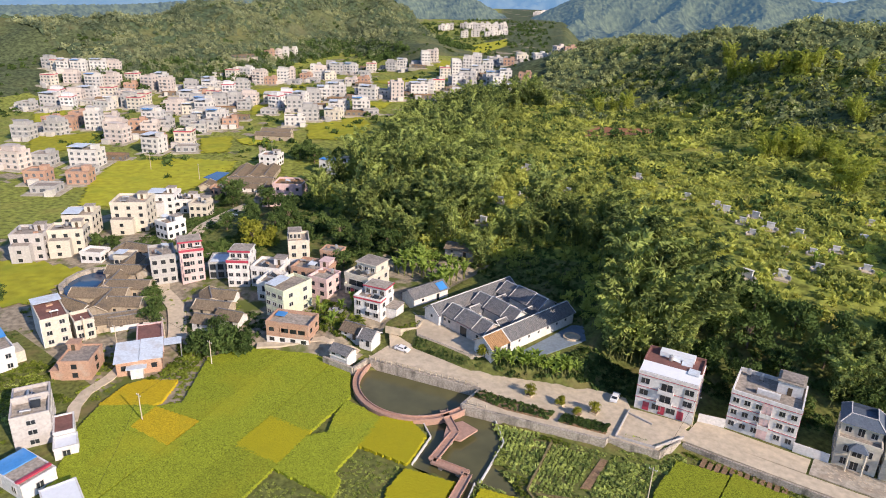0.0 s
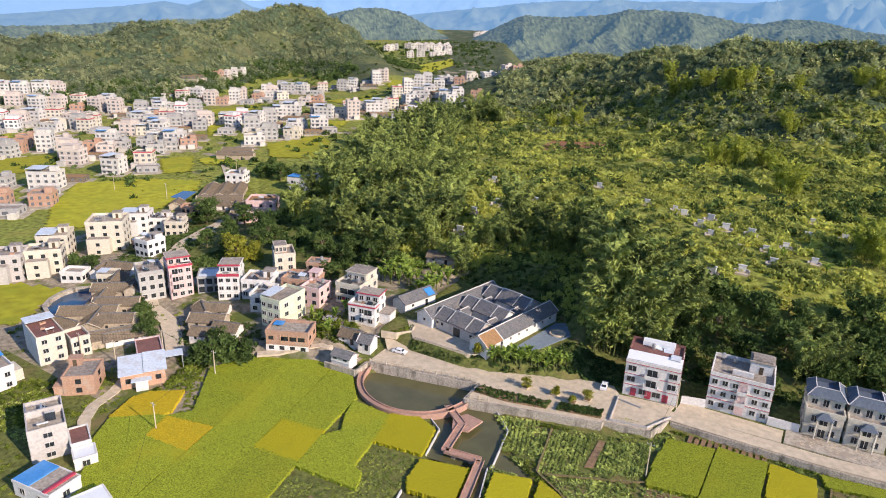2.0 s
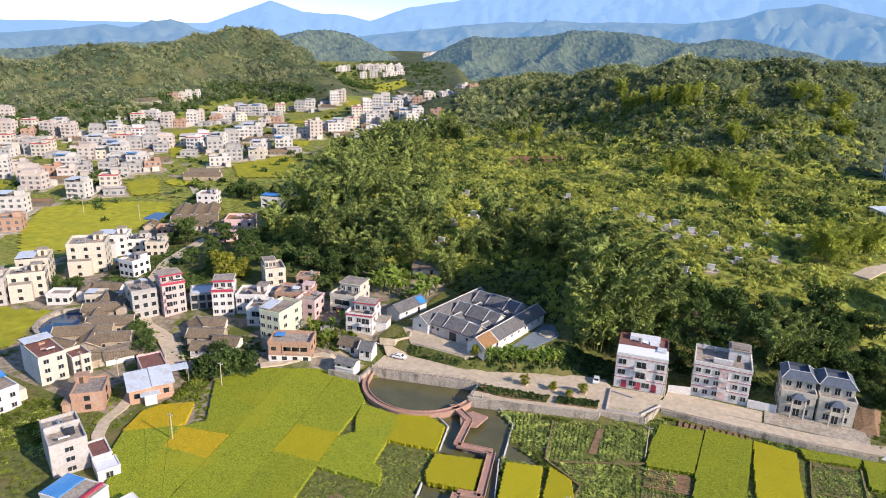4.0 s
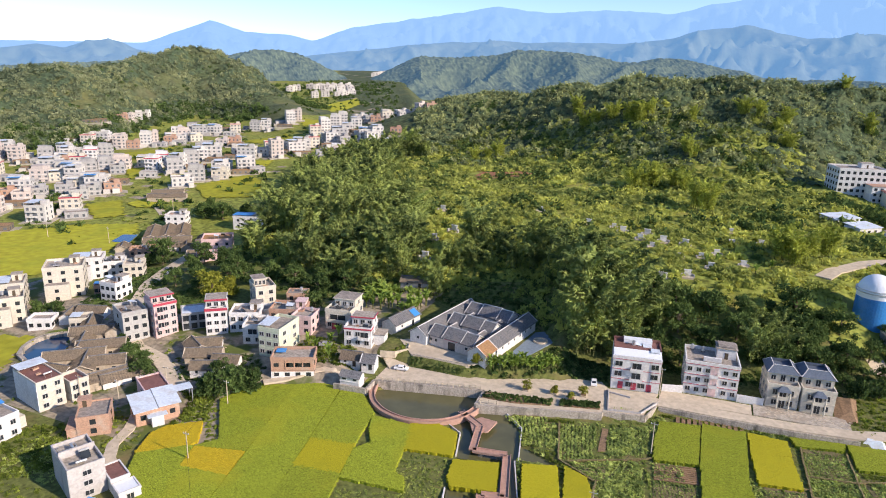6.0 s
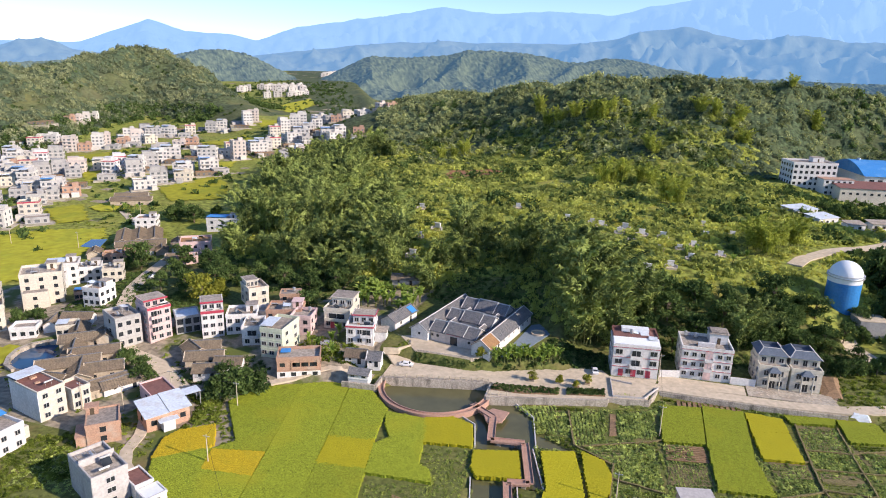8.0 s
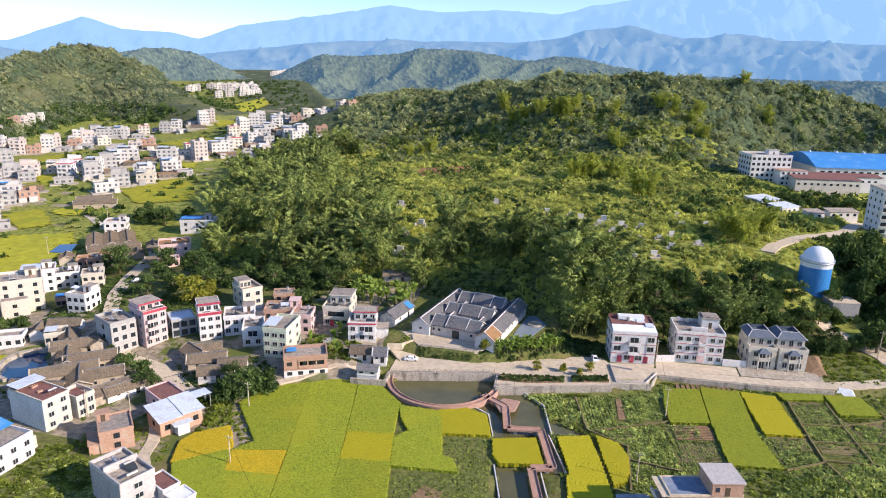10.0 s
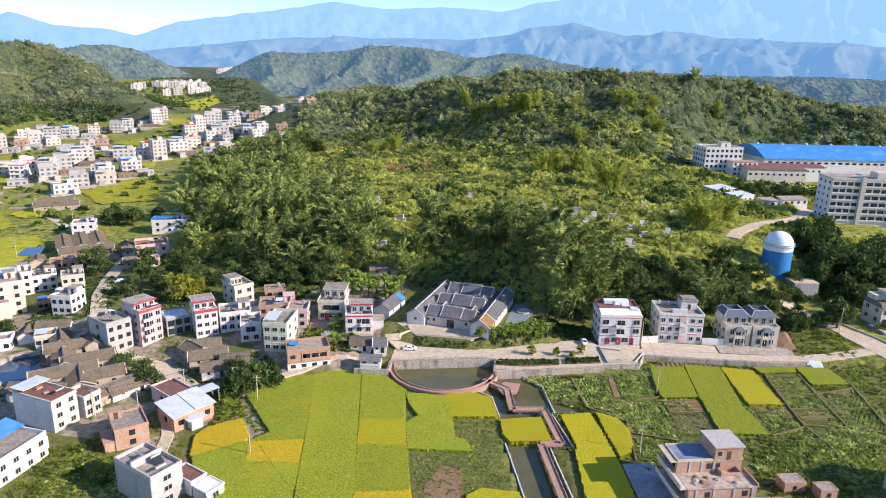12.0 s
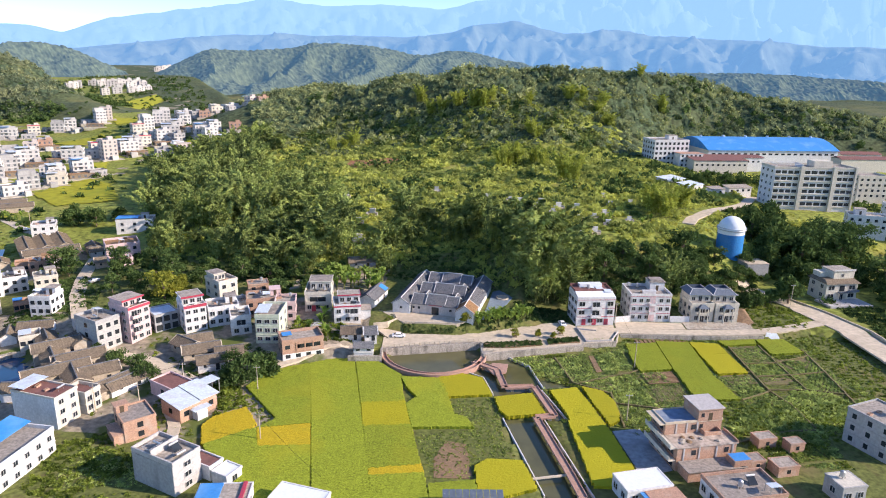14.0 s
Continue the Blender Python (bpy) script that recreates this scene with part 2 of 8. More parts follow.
# Blue emission stands in for haze, stronger on the farther ranges.
MOUNTNEAR = far_mat("hazy_wooded_spurs", (0.085, 0.1, 0.05), (0.12, 0.27, 0.47), 0.26, 8, 0.1, 0.6)
MOUNT = far_mat("hazy_middle_mountains", (0.07, 0.075, 0.045), (0.16, 0.35, 0.62), 0.68, 10, 0.03, 0.3)
MOUNTFAR = far_mat("hazy_far_mountains", (0.03, 0.04, 0.045), (0.3, 0.53, 0.86), 0.8, 4, 0.02, 0.2)


# ---- small mesh tools ----
class Build:
    """Gathers boxes, prisms and tubes into one mesh."""

    def __init__(self):
        self.v, self.f = [], []

    def add(self, verts, faces):
        k = len(self.v)
        self.v += [tuple(p) for p in verts]
        self.f += [tuple(i + k for i in q) for q in faces]
        return self

    def box(self, x0, x1, y0, y1, z0, z1):
        p = [(x, y, z) for z in (z0, z1) for x, y in ((x0, y0), (x1, y0), (x1, y1), (x0, y1))]
        return self.add(p, [(3, 2, 1, 0), (4, 5, 6, 7), (0, 1, 5, 4), (1, 2, 6, 5), (2, 3, 7, 6), (3, 0, 4, 7)])

    def prism(self, poly, z0, z1):
        n = len(poly)
        area = sum(poly[i][0] * poly[(i + 1) % n][1] - poly[(i + 1) % n][0] * poly[i][1] for i in range(n))
        poly = list(poly) if area > 0 else list(poly)[::-1]
        p = [(x, y, z0) for x, y in poly] + [(x, y, z1) for x, y in poly]
        return self.add(p, [tuple(range(n - 1, -1, -1)), tuple(range(n, 2 * n))] + [(i, (i + 1) % n, (i + 1) % n + n, i + n) for i in range(n)])

    def beam(self, a, b, w, h):
        """A bar from a to b, w wide, its top h above its bottom."""
        a, b = Vector(a), Vector(b)
        side = Vector((-(b - a).y, (b - a).x, 0))
        side = (side.normalized() if side.length > 1e-6 else Vector((1, 0, 0))) * w / 2
        up = Vector((0, 0, h))
        p = [a - side, b - side, b + side, a + side]
        return self.add(p + [q + up for q in p], [(3, 2, 1, 0), (4, 5, 6, 7), (0, 1, 5, 4), (1, 2, 6, 5), (2, 3, 7, 6), (3, 0, 4, 7)])

    def tube(self, path, radii, n=6):
        rings = []
        for i, c in enumerate(path):
            c = Vector(c)
            way = (Vector(path[min(i + 1, len(path) - 1)]) - Vector(path[max(i - 1, 0)])).normalized()
            a = way.orthogonal().normalized()
            b = way.cross(a)
            rings += [c + radii[i] * (math.cos(t) * a + math.sin(t) * b) for t in (2 * math.pi * k / n for k in range(n))]
        f = [(i * n + k, i * n + (k + 1) % n, (i + 1) * n + (k + 1) % n, (i + 1) * n + k) for i in range(len(path) - 1) for k in range(n)]
        return self.add(rings, f + [tuple(range(n - 1, -1, -1)), tuple(range(len(rings) - n, len(rings)))])

    def lathe(self, outline, n=24, x=0, y=0):
        v = [(x + r * math.cos(2 * math.pi * k / n), y + r * math.sin(2 * math.pi * k / n), z) for r, z in outline for k in range(n)]
        f = [(i * n + k, i * n + (k + 1) % n, (i + 1) * n + (k + 1) % n, (i + 1) * n + k) for i in range(len(outline) - 1) for k in range(n)]
        return self.add(v, f + [tuple(range(n - 1, -1, -1)), tuple(range(len(v) - n, len(v)))])

    def gable(self, x0, x1, y0, y1, z, rise, over=0.5, thick=0.18):
        """Two tiled slopes, ridge along x, as a thick sheet."""
        ym, e = (y0 + y1) / 2, over * rise / ((y1 - y0) / 2)
        a = [(y0 - over, z - e), (ym, z + rise), (y1 + over, z - e)]
        ring = a + [(y, h - thick) for y, h in reversed(a)]
        p = [(x, y, h) for x in (x0 - over, x1 + over) for y, h in ring]
        return self.add(p, [(0, 1, 7, 6), (1, 2, 8, 7), (2, 3, 9, 8), (3, 4, 10, 9), (4, 5, 11, 10), (5, 0, 6, 11), (0, 5, 4, 1), (1, 4, 3, 2), (6, 7, 10, 11), (7, 8, 9, 10)])

    def mesh(self, name):
        me = bpy.data.meshes.new(name)
        me.from_pydata(self.v, [], self.f)
        return me


def part(name, b, material, parent, label="", m=None):
    """Links a Build or a mesh as ONE mesh object under a thing or a part."""
    me = b.mesh(name) if isinstance(b, Build) else b
    if not me.materials:
        me.materials.append(material)
    ob = new(name, me)
    ob.parent = parent
    if m is not None:
        ob.matrix_basis = m
    return tagged(ob, label)


def thing(name, label, category, m=None, group="", kind=""):
    ob = new(name)
    ob.empty_display_size = 0.5
    if m is not None:
        ob.matrix_basis = m
    return tagged(ob, label, category, group, kind)


def solo(name, b, material, label, category="", kind="", m=None, group=""):
    """A thing that is one mesh."""
    ob = part(name, b, material, None, "", m)
    return tagged(ob, label, category, group, kind)


def np_mesh(name, v, f):
    me = bpy.data.meshes.new(name)
    me.from_pydata(np.asarray(v).tolist(), [], np.asarray(f).tolist())
    return me


rng = np.random.default_rng(5)


def sm(a, b, v):
    t = np.clip((np.asarray(v, float) - a) / (b - a), 0, 1)
    return t * t * (3 - 2 * t)


def wavy(x, y, scale, seed=0):
    """Smooth undulation, about -1 to 1."""
    r = np.random.default_rng(seed)
    out = 0
    for k in range(7):
        a, ph = r.uniform(0, 6.28, 2)
        s = scale * r.uniform(0.6, 1.6)
        out = out + np.sin((x * np.cos(a) + y * np.sin(a)) * 6.28 / s + ph)
    return out / 3.5


def inside(x, y, poly):
    x, y = np.asarray(x, float), np.asarray(y, float)
    hit = np.zeros(x.shape, bool)
    for (x0, y0), (x1, y1) in zip(poly, poly[1:] + poly[:1]):
        hit ^= ((y0 > y) != (y1 > y)) & (x < (x1 - x0) * (y - y0) / (y1 - y0 + 1e-9) + x0)
    return hit


# ---- the lie of the land ----
POND_MID, POND_R = (-90.5, 120.5), 15.5
BASIN = [(-80.5, 110.2), (-74.2, 118), (-67.9, 122), (-60.3, 114.5), (-56.8, 99), (-52.3, 83.5), (-58.2, 82), (-60.2, 97.2), (-71.6, 95), (-74, 105)]
CANAL = [(-68.9, 82.4), (-58.6, 82.4), (-50.6, 50), (-60.6, 50)]
INLET = [(-57, 100), (-60.5, 108), (-51.5, 104), (-46.5, 101)]
POND_WEST = [(-214.7, 85.9), (-219.8, 87.6), (-223.8, 92), (-226.2, 97), (-226, 102), (-222.8, 106), (-218.8, 107.2), (-213.8, 101), (-208.2, 94.3), (-208.7, 88.9)]
POND_BLUE = [(-307, 200.5), (-312.6, 213.4), (-305.5, 217), (-296, 201.5)]


def in_pond(x, y):
    return (np.hypot(x - POND_MID[0], y - POND_MID[1]) < POND_R) & (y < 119 + 0.25 * (x + 107))


def in_water(x, y):
    w = in_pond(x, y)
    for poly in (BASIN, CANAL, INLET, POND_WEST, POND_BLUE):
        w = w | inside(x, y, poly)
    return w


def edge_y(x):
    """The line of retaining walls between the fields and the road."""
    return np.interp(x, [-200, -150, -118, -107, -75.1, -74.9, -41, -30, -27, 25, 45, 58, 120], [104, 106, 112, 118.5, 127, 118.2, 128.4, 131.5, 138.6, 142.3, 150, 146, 146])


def hill_in(x, y):
    d1 = y - np.interp(x, [-230, -135, -105, -72, -60, -44, -26, 0, 30, 60, 140], [196, 180, 190, 178, 160, 164, 168, 172, 190, 214, 260])
    d2 = (x + 221) * 0.893 + (y - 189) * 0.454 - 95 * sm(370, 560, y)
    return np.minimum(d1, d2 * (1 + 1.2 * sm(420, 540, y))), d2


WEST_HILL = [(30, 930, 24), (33, 950, 30), (35.2, 990, 44), (36.3, 1050, 54), (38, 1120, 73), (40, 1180, 93), (41.3, 1210, 104), (42.5, 1220, 108), (44.1, 1170, 99), (46.1, 1120, 90), (48.1, 1040, 77), (50, 1000, 69), (51.7, 1000, 77), (53.5, 990, 72), (57, 960, 54), (62, 940, 52), (70, 940, 46), (80, 940, 30)]
FOREST_RIDGE = [(-60, 700, 30), (-35, 690, 38), (-24.6, 660, 50), (-21.9, 650, 57), (-17.8, 640, 66), (-13.6, 625, 72), (-9, 612, 78), (-4.4, 605, 80), (0.5, 603, 82), (5.3, 615, 81), (9.9, 645, 74), (14.6, 690, 66), (18.4, 720, 60), (22, 730, 52), (26, 730, 40), (30, 760, 28)]


def raised(z, az, r, table, front, back):
    """The land lifted towards a crest line, given by bearing, distance and height."""
    a, dist, high = (np.array(v, float) for v in zip(*table))
    rc, c = np.interp(az, a, dist), np.interp(az, a, high)
    end = sm(a[0] - 5, a[0] + 1, az) * (1 - sm(a[-1] - 1, a[-1] + 5, az))
    w = np.where(r < rc, sm(0, 1, 1 - (rc - r) / front), sm(0, 1, 1 - (r - rc) / back))
    return z + np.maximum(c - z, 0) * w * end


def valley_rise(x, y):
    """The valley floor climbs slowly away from the village."""
    return np.interp(y, [220, 330, 400, 480, 590, 740, 1000, 1200, 1650, 2200], [0, 4.5, 9, 13, 15.5, 20, 40, 46, 66, 80]) - 3 * sm(-430, -560, x) * (1 - sm(500, 640, y))


def land(x, y):
    x, y = np.asarray(x, float), np.asarray(y, float)
    far, az = np.hypot(x + 27, y + 41), np.degrees(np.arctan2(-(x + 27), y + 41))
    d, d2 = hill_in(x, y)
    east = 1 - 0.25 * sm(40, 100, x)
    valley = valley_rise(x, y) * (1 - sm(-10, 60, d2))
    terrace = np.where(x > -116, 1.8 * sm(0.1, 1.6, y - edge_y(x)), 0) * (1 - sm(45, 50, x) * sm(150, 145, y))
    village = np.interp(y, [80, 100, 118, 135, 150, 200], [0, 0.8, 3.0, 4.4, 6.0, 5.5]) * (1 - sm(-122, -112, x)) * sm(-270, -215, x)
    paddy = np.interp(x, [-150, -144, -137, -129, -116, -107], [90, 93, 104.5, 108, 112.5, 115])
    village = village * np.where(x > -147, sm(1.0, 4.0, y - paddy), 1)
    road_top = np.interp(x, [-92, -84.5, -74.5, -67.7, -60.8, -51, -45], [131.9, 132.2, 135.2, 138.6, 141.9, 144, 146.5])
    shelf = 3.3 * sm(0, 2.6, y - road_top) * (1 - sm(-60, -52, x)) * sm(-122, -112, x)
    slope = np.interp(d, [0, 12, 30, 45, 85, 130, 280, 430, 580, 900], [0, 5, 13, 17.5, 20, 20.5, 28, 32, 38, 44]) * east
    z = valley + terrace + village * (1 - sm(0, 40, d)) + shelf * (1 - sm(20, 45, d)) + slope
    rough = sm(150, 500, d) * 0.7
    z = z + rough * (5 * wavy(x, y, 190, 3) + 2.2 * wavy(x, y, 70, 4)) + sm(30, 80, d) * 0.7 * wavy(x, y, 35, 5)
    flat = z
    z = raised(z, az, far, WEST_HILL, 300, 200)
    z = raised(z, az, far, FOREST_RIDGE, np.interp(az, [-15, -3], [80, 165]), 260)
    up = sm(6, 40, z - flat)
    z = z + up * (7 - 15 * np.abs(wavy(x, y, 190, 13)) + 4 - 8 * np.abs(wavy(x, y, 85, 14)))
    return z * (1 - sm(2200, 2900, far)) - 40 * sm(2200, 2900, far)


def forest(x, y):
    """Above zero on the wooded ridge, below it on the open slope."""
    r, az = np.hypot(x + 27, y + 41), np.degrees(np.arctan2(-(x + 27), y + 41))
    rc = np.interp(az, *(np.array(v, float) for v in list(zip(*FOREST_RIDGE))[:2]))
    return np.where(az < 31, r - rc + 92 + 40 * sm(8, 20, az) + 34 * wavy(x, y, 75, 21), -1)


def spaced(knots):
    """Grid lines: (from, to, step) stretches joined."""
    return np.unique(np.concatenate([np.arange(a, b, s) for a, b, s in knots]))


gx = spaced([(-4900, -1400, 140), (-1400, -620, 14), (-620, -240, 7), (-240, 80, 2), (80, 260, 7), (260, 900, 20), (900, 4901, 160)])
gy = spaced([(-2000, -100, 150), (-100, 30, 12), (30, 215, 2), (215, 520, 6), (520, 1900, 14), (1900, 4901, 150)])
X, Y = np.meshgrid(gx, gy)
Z = land(X, Y) - np.where(in_water(X, Y), 1.8, 0)
idx = np.arange(X.size).reshape(X.shape)
quads = np.stack([idx[:-1, :-1], idx[:-1, 1:], idx[1:, 1:], idx[1:, :-1]], -1).reshape(-1, 4)
ground = part("ground", np_mesh("ground", np.stack([X, Y, Z], -1).reshape(-1, 3), quads), GROUND, None)
cxy = [(X[:-1, :-1] + X[1:, 1:]).ravel() / 2, (Y[:-1, :-1] + Y[1:, 1:]).ravel() / 2]
din, dwest = hill_in(*cxy)
kind_of = np.zeros(len(quads), int)
lift = land(*cxy) - valley_rise(*cxy)
kind_of[(forest(*cxy) > 0) | ((dwest < 0) & (lift > 4) & (cxy[0] < -500)) | ((din > 0) & (cxy[1] > 620)) | ((cxy[0] > 180) & (cxy[1] > 525))] = 1
kind_of[(cxy[0] > -285) & (cxy[0] < -110) & (cxy[1] > 30) & (cxy[1] < 205) & (din < 4)] = 2
kind_of[(cxy[0] > -115) & (cxy[0] < 45) & (cxy[1] > 120) & (cxy[1] < 200) & (din < 22)] = 3
kind_of[(cxy[0] > -262) & (cxy[0] < -150) & (cxy[1] > 134) & (cxy[1] < 205) & (din < 4)] = 3
kind_of[(cxy[0] > -200) & (cxy[0] < -110) & (cxy[1] > 10) & (cxy[1] < 66)] = 3
kind_of[(cxy[0] > -116) & (cxy[0] < 60) & (cxy[1] > 30) & (cxy[1] < edge_y(cxy[0]))] = 3
kind_of[(dwest < -20) & (cxy[0] < -330) & (wavy(*cxy, 40, 33) > 0.75) & (lift < 4)] = 2
for more_mat in (FLOOR, EARTH, GARDEN):
    ground.data.materials.append(more_mat)
ground.data.polygons.foreach_set("material_index", kind_of)
ground.data.polygons.foreach_set("use_smooth", [True] * len(quads))
tagged(ground, "grassy valley floor rising into scrubby hills", "ground", "", "structure")


def at_land(x, y):
    return float(land(x, y))


# ---- mountains that close the distance ----
def range_of_hills(name, label, dist, depth, table, material, seed, relief=0.26, cols=560, rows=44, rough=0.0):
    """A range seen on its crest line: bearing and height of the crest at that distance, falling towards the valley in folded spurs."""
    a, high = (np.array(v, float) for v in zip(*sorted(table)))
    az = np.radians(np.linspace(a[0], a[-1], cols))
    crest = np.interp(np.degrees(az), a, high)
    r2 = np.random.default_rng(seed)
    out = []
    for k in np.linspace(0, 1.12, rows):
        r = dist - depth * (1 - k)
        x, y = -27 - r * np.sin(az), -41 + r * np.cos(az)
        edge = min(1, 3 * k) * np.clip(7 * (1 - k), 0.08, 1)
        fold = 1 - np.abs(wavy(x, y, 620, seed)) + 0.9 * (1 - np.abs(wavy(x, y, 270, seed + 1))) + 0.5 * (1 - np.abs(wavy(x, y, 120, seed + 2)))
        h = crest * (0.72 * k**1.1 + 0.28 * k**4 if k < 1 else 1 - 2.2 * (k - 1)) + edge * (fold - 1.35) * crest * relief - 60 * max(0, 1 - k)
        out.append(np.stack([x, y, h + rough * r2.uniform(-1, 1, cols)], -1))
    v = np.stack(out)
    n, w = v.shape[:2]
    i = np.arange(n * w).reshape(n, w)
    f = np.stack([i[:-1, :-1], i[1:, :-1], i[1:, 1:], i[:-1, 1:]], -1).reshape(-1, 4)
    ob = part(name, np_mesh(name, v.reshape(-1, 3), f), material, None)
    ob.data.polygons.foreach_set("use_smooth", [rough == 0] * len(f))
    return tagged(ob, label, "mountains", "", "structure")


range_of_hills("backdrop_west", "wooded hill behind the far village, haze as glow", 1700, 300, [(28, 20), (29.3, 44), (30.7, 65), (32.5, 91), (34.3, 116), (36, 124), (37.8, 119), (40.4, 103), (44, 96), (50, 84), (60, 60), (70, 50)], MOUNTNEAR, 60, 0.26, 330, 64, 1.6)
range_of_hills("backdrop_spurs", "wooded spurs behind the ridge, blue haze as glow", 1700, 560, [(-44, 60), (-25.4, 80), (-20.3, 88), (-14.3, 84), (-7.4, 86), (-3.4, 90), (-2.2, 99), (0, 110), (2.6, 124), (4.4, 127), (6.2, 114), (7.5, 116), (9.9, 130), (13.2, 137), (16, 139), (17.4, 129), (19.3, 121), (21.2, 117), (24.1, 118), (25, 107), (26.5, 86), (27.9, 66), (29.3, 40), (31, 10)], MOUNTNEAR, 50, 0.3, 420, 110, 1.6)
range_of_hills("backdrop_near", "wooded mountain spurs, blue haze put in as glow", 2600, 850, [(-60, 150), (-40, 160), (-25.4, 179), (-21.2, 196), (-17.3, 205), (-13.2, 213), (-10.2, 232), (-8.5, 224), (-5.8, 218), (-3.5, 239), (-1.6, 266), (1.2, 246), (4.1, 213), (8, 190), (14, 196), (20, 190), (25, 170), (30, 140), (35, 110), (40, 96), (44, 108), (46.5, 122), (47.4, 142), (48.5, 155), (50.1, 144), (51.4, 120), (53.1, 130), (58, 100), (66, 60), (88, 60)], MOUNT, 20, 0.34, 760, 60)
range_of_hills("backdrop_far", "mountain range, pale blue haze put in as glow", 4400, 1500, [(-60, 400), (-45, 480), (-30, 570), (-20, 634), (-12, 650), (-6, 587), (1.3, 494), (4, 440), (8, 463), (14, 440), (18.2, 475), (22, 416), (26, 371), (30, 317), (33, 232), (35, 263), (38.5, 270), (41.1, 332), (43, 270), (46, 186), (51, 177), (60, 163), (88, 155)], MOUNTFAR, 30, 0.2)

# ---- water, walls, roads ----
def sheet(name, poly, z, material, label, category="water"):
    b = Build()
    b.prism(poly, z - 0.05, z)
    return solo(name, b, material, label, category, "structure")


arc = [(POND_MID[0] + POND_R * math.cos(t), POND_MID[1] + POND_R * math.sin(t)) for t in np.linspace(radians(188), radians(362), 28)]
sheet("water_pond", [(x, min(y, 130)) for x, y in arc] + [(-74.6, 126.8), (-106.6, 118.9)], -0.45, WATER, "still olive-green water of a half-moon pond")
sheet("water_basin", BASIN, -0.5, WATER, "olive-green water of a lotus basin")
sheet("water_canal", CANAL, -0.5, WATER, "olive-green water of a straight channel")
sheet("water_inlet", INLET, -0.48, WATER, "olive-green water of a small inlet")
sheet("water_west", POND_WEST, -0.3, WATERBLUE, "village pond, reflected sky blue put into its colour")
for xa, ya, xb, yb in [(*p, *q) for p, q in zip(POND_WEST[:7], POND_WEST[1:7])]:
    solo("trim_pond", Build().beam((xa, ya, -1.5), (xb, yb, -1.5), 1.3, 2.7), WALLSTONE, "pale stone rim curving round the village pond", "kerb", "structure")
sheet("water_far", POND_BLUE, at_land(-305, 208) + 0.75, WATERBLUE, "blue fish pond between rice fields")


def strip(pts, width, z_of, lift=0.12, thick=0.6):
    """A road of even width along a line, on the land."""
    b, n = Build(), len(pts)
    left, right = [], []
    for i, (x, y) in enumerate(pts):
        w = width[i] if isinstance(width, (list, tuple)) else width
        ax, ay = pts[max(i - 1, 0)]
        bx, by = pts[min(i + 1, n - 1)]
        d = math.hypot(bx - ax, by - ay)
        nx, ny = -(by - ay) / d, (bx - ax) / d
        z = z_of(x, y) + lift
        left.append((x + nx * w / 2, y + ny * w / 2, z))
        right.append((x - nx * w / 2, y - ny * w / 2, z))
    v = left + right + [(x, y, z - thick) for x, y, z in left + right]
    f = []
    for i in range(n - 1):
        f += [(i, n + i, n + i + 1, i + 1), (2 * n + i, 2 * n + i + 1, 3 * n + i + 1, 3 * n + i), (i, i + 1, 2 * n + i + 1, 2 * n + i), (n + i + 1, n + i, 3 * n + i, 3 * n + i + 1)]
    f += [(0, 2 * n, 3 * n, n), (n - 1, 2 * n - 1, 4 * n - 1, 3 * n - 1)]
    return b.add(v, f)


def bend(pts, step=3.0):
    """Finer points along a line."""
    out = []
    for (x0, y0), (x1, y1) in zip(pts, pts[1:]):
        k = max(1, int(math.hypot(x1 - x0, y1 - y0) / step))
        out += [(x0 + (x1 - x0) * i / k, y0 + (y1 - y0) * i / k) for i in range(k)]
    return out + [pts[-1]]


ROAD_Z = 2.05
RED_EARTH = [(-167, 366), (-174, 408), (-147, 418), (-124, 406), (-136, 388), (-148, 376)]
DRIVE = [(24, 236), (29, 246), (42, 262), (58, 276.5), (75, 297), (92, 330)]
road = solo("road_main", Build().prism([(-107.5, 119.2), (-75, 127.4), (-74.4, 118.6), (-41, 128.8), (-41, 143.6), (-44, 147.5), (-50, 146.5), (-60.8, 142.8), (-67.7, 139.4), (-74.5, 136), (-82, 133.5), (-94, 132.2), (-104, 132), (-108, 128)], 0.9, ROAD_Z), CONCRETE, "pale concrete village road and forecourt", "road", "structure")
solo("road_lane", strip(bend([(-41, 141.5), (-28, 141.8), (-9, 142.6), (8, 143.6), (24, 146), (36, 150.6), (46, 155.2), (55, 159.4)]), 4.4, lambda x, y: 1.95), CONCRETE, "narrow concrete lane along the vegetable plots", "road", "structure")
solo("road_forecourt", Build().prism([(-27, 143.9), (-2, 145.6), (-2, 151.6), (-26.5, 150.5)], 0.9, 2.0), CONCRETE, "concrete forecourt before a white house", "pavement", "structure")
solo("ground_rubble", Build().prism([(-1.5, 145.9), (23, 147.6), (22, 154.6), (-1.5, 152.8)], 1.2, 2.03), mat("building_dust", (0.42, 0.37, 0.3), var=0.3, fine=1.2, stain=(0.3, 0.22, 0.15), broad=0.3), "dusty building ground before the villas", "ground", "structure")
solo("road_yard", Build().prism([(-40.9, 129.6), (-30, 132.2), (-27.3, 147), (-41.6, 144)], 0.6, 2.1), CONCRETE, "concrete front yard on a retaining wall", "pavement", "structure")
solo("road_east", strip(bend([(34, 205), (42, 188), (52, 168), (58, 150), (60, 128), (61, 90), (62, 40)]), [7] * 12 + [10] * 60, lambda x, y: max(1.4, min(4.0, at_land(x, y))), 0.3), CONCRETE, "wide dusty concrete road", "road", "structure")
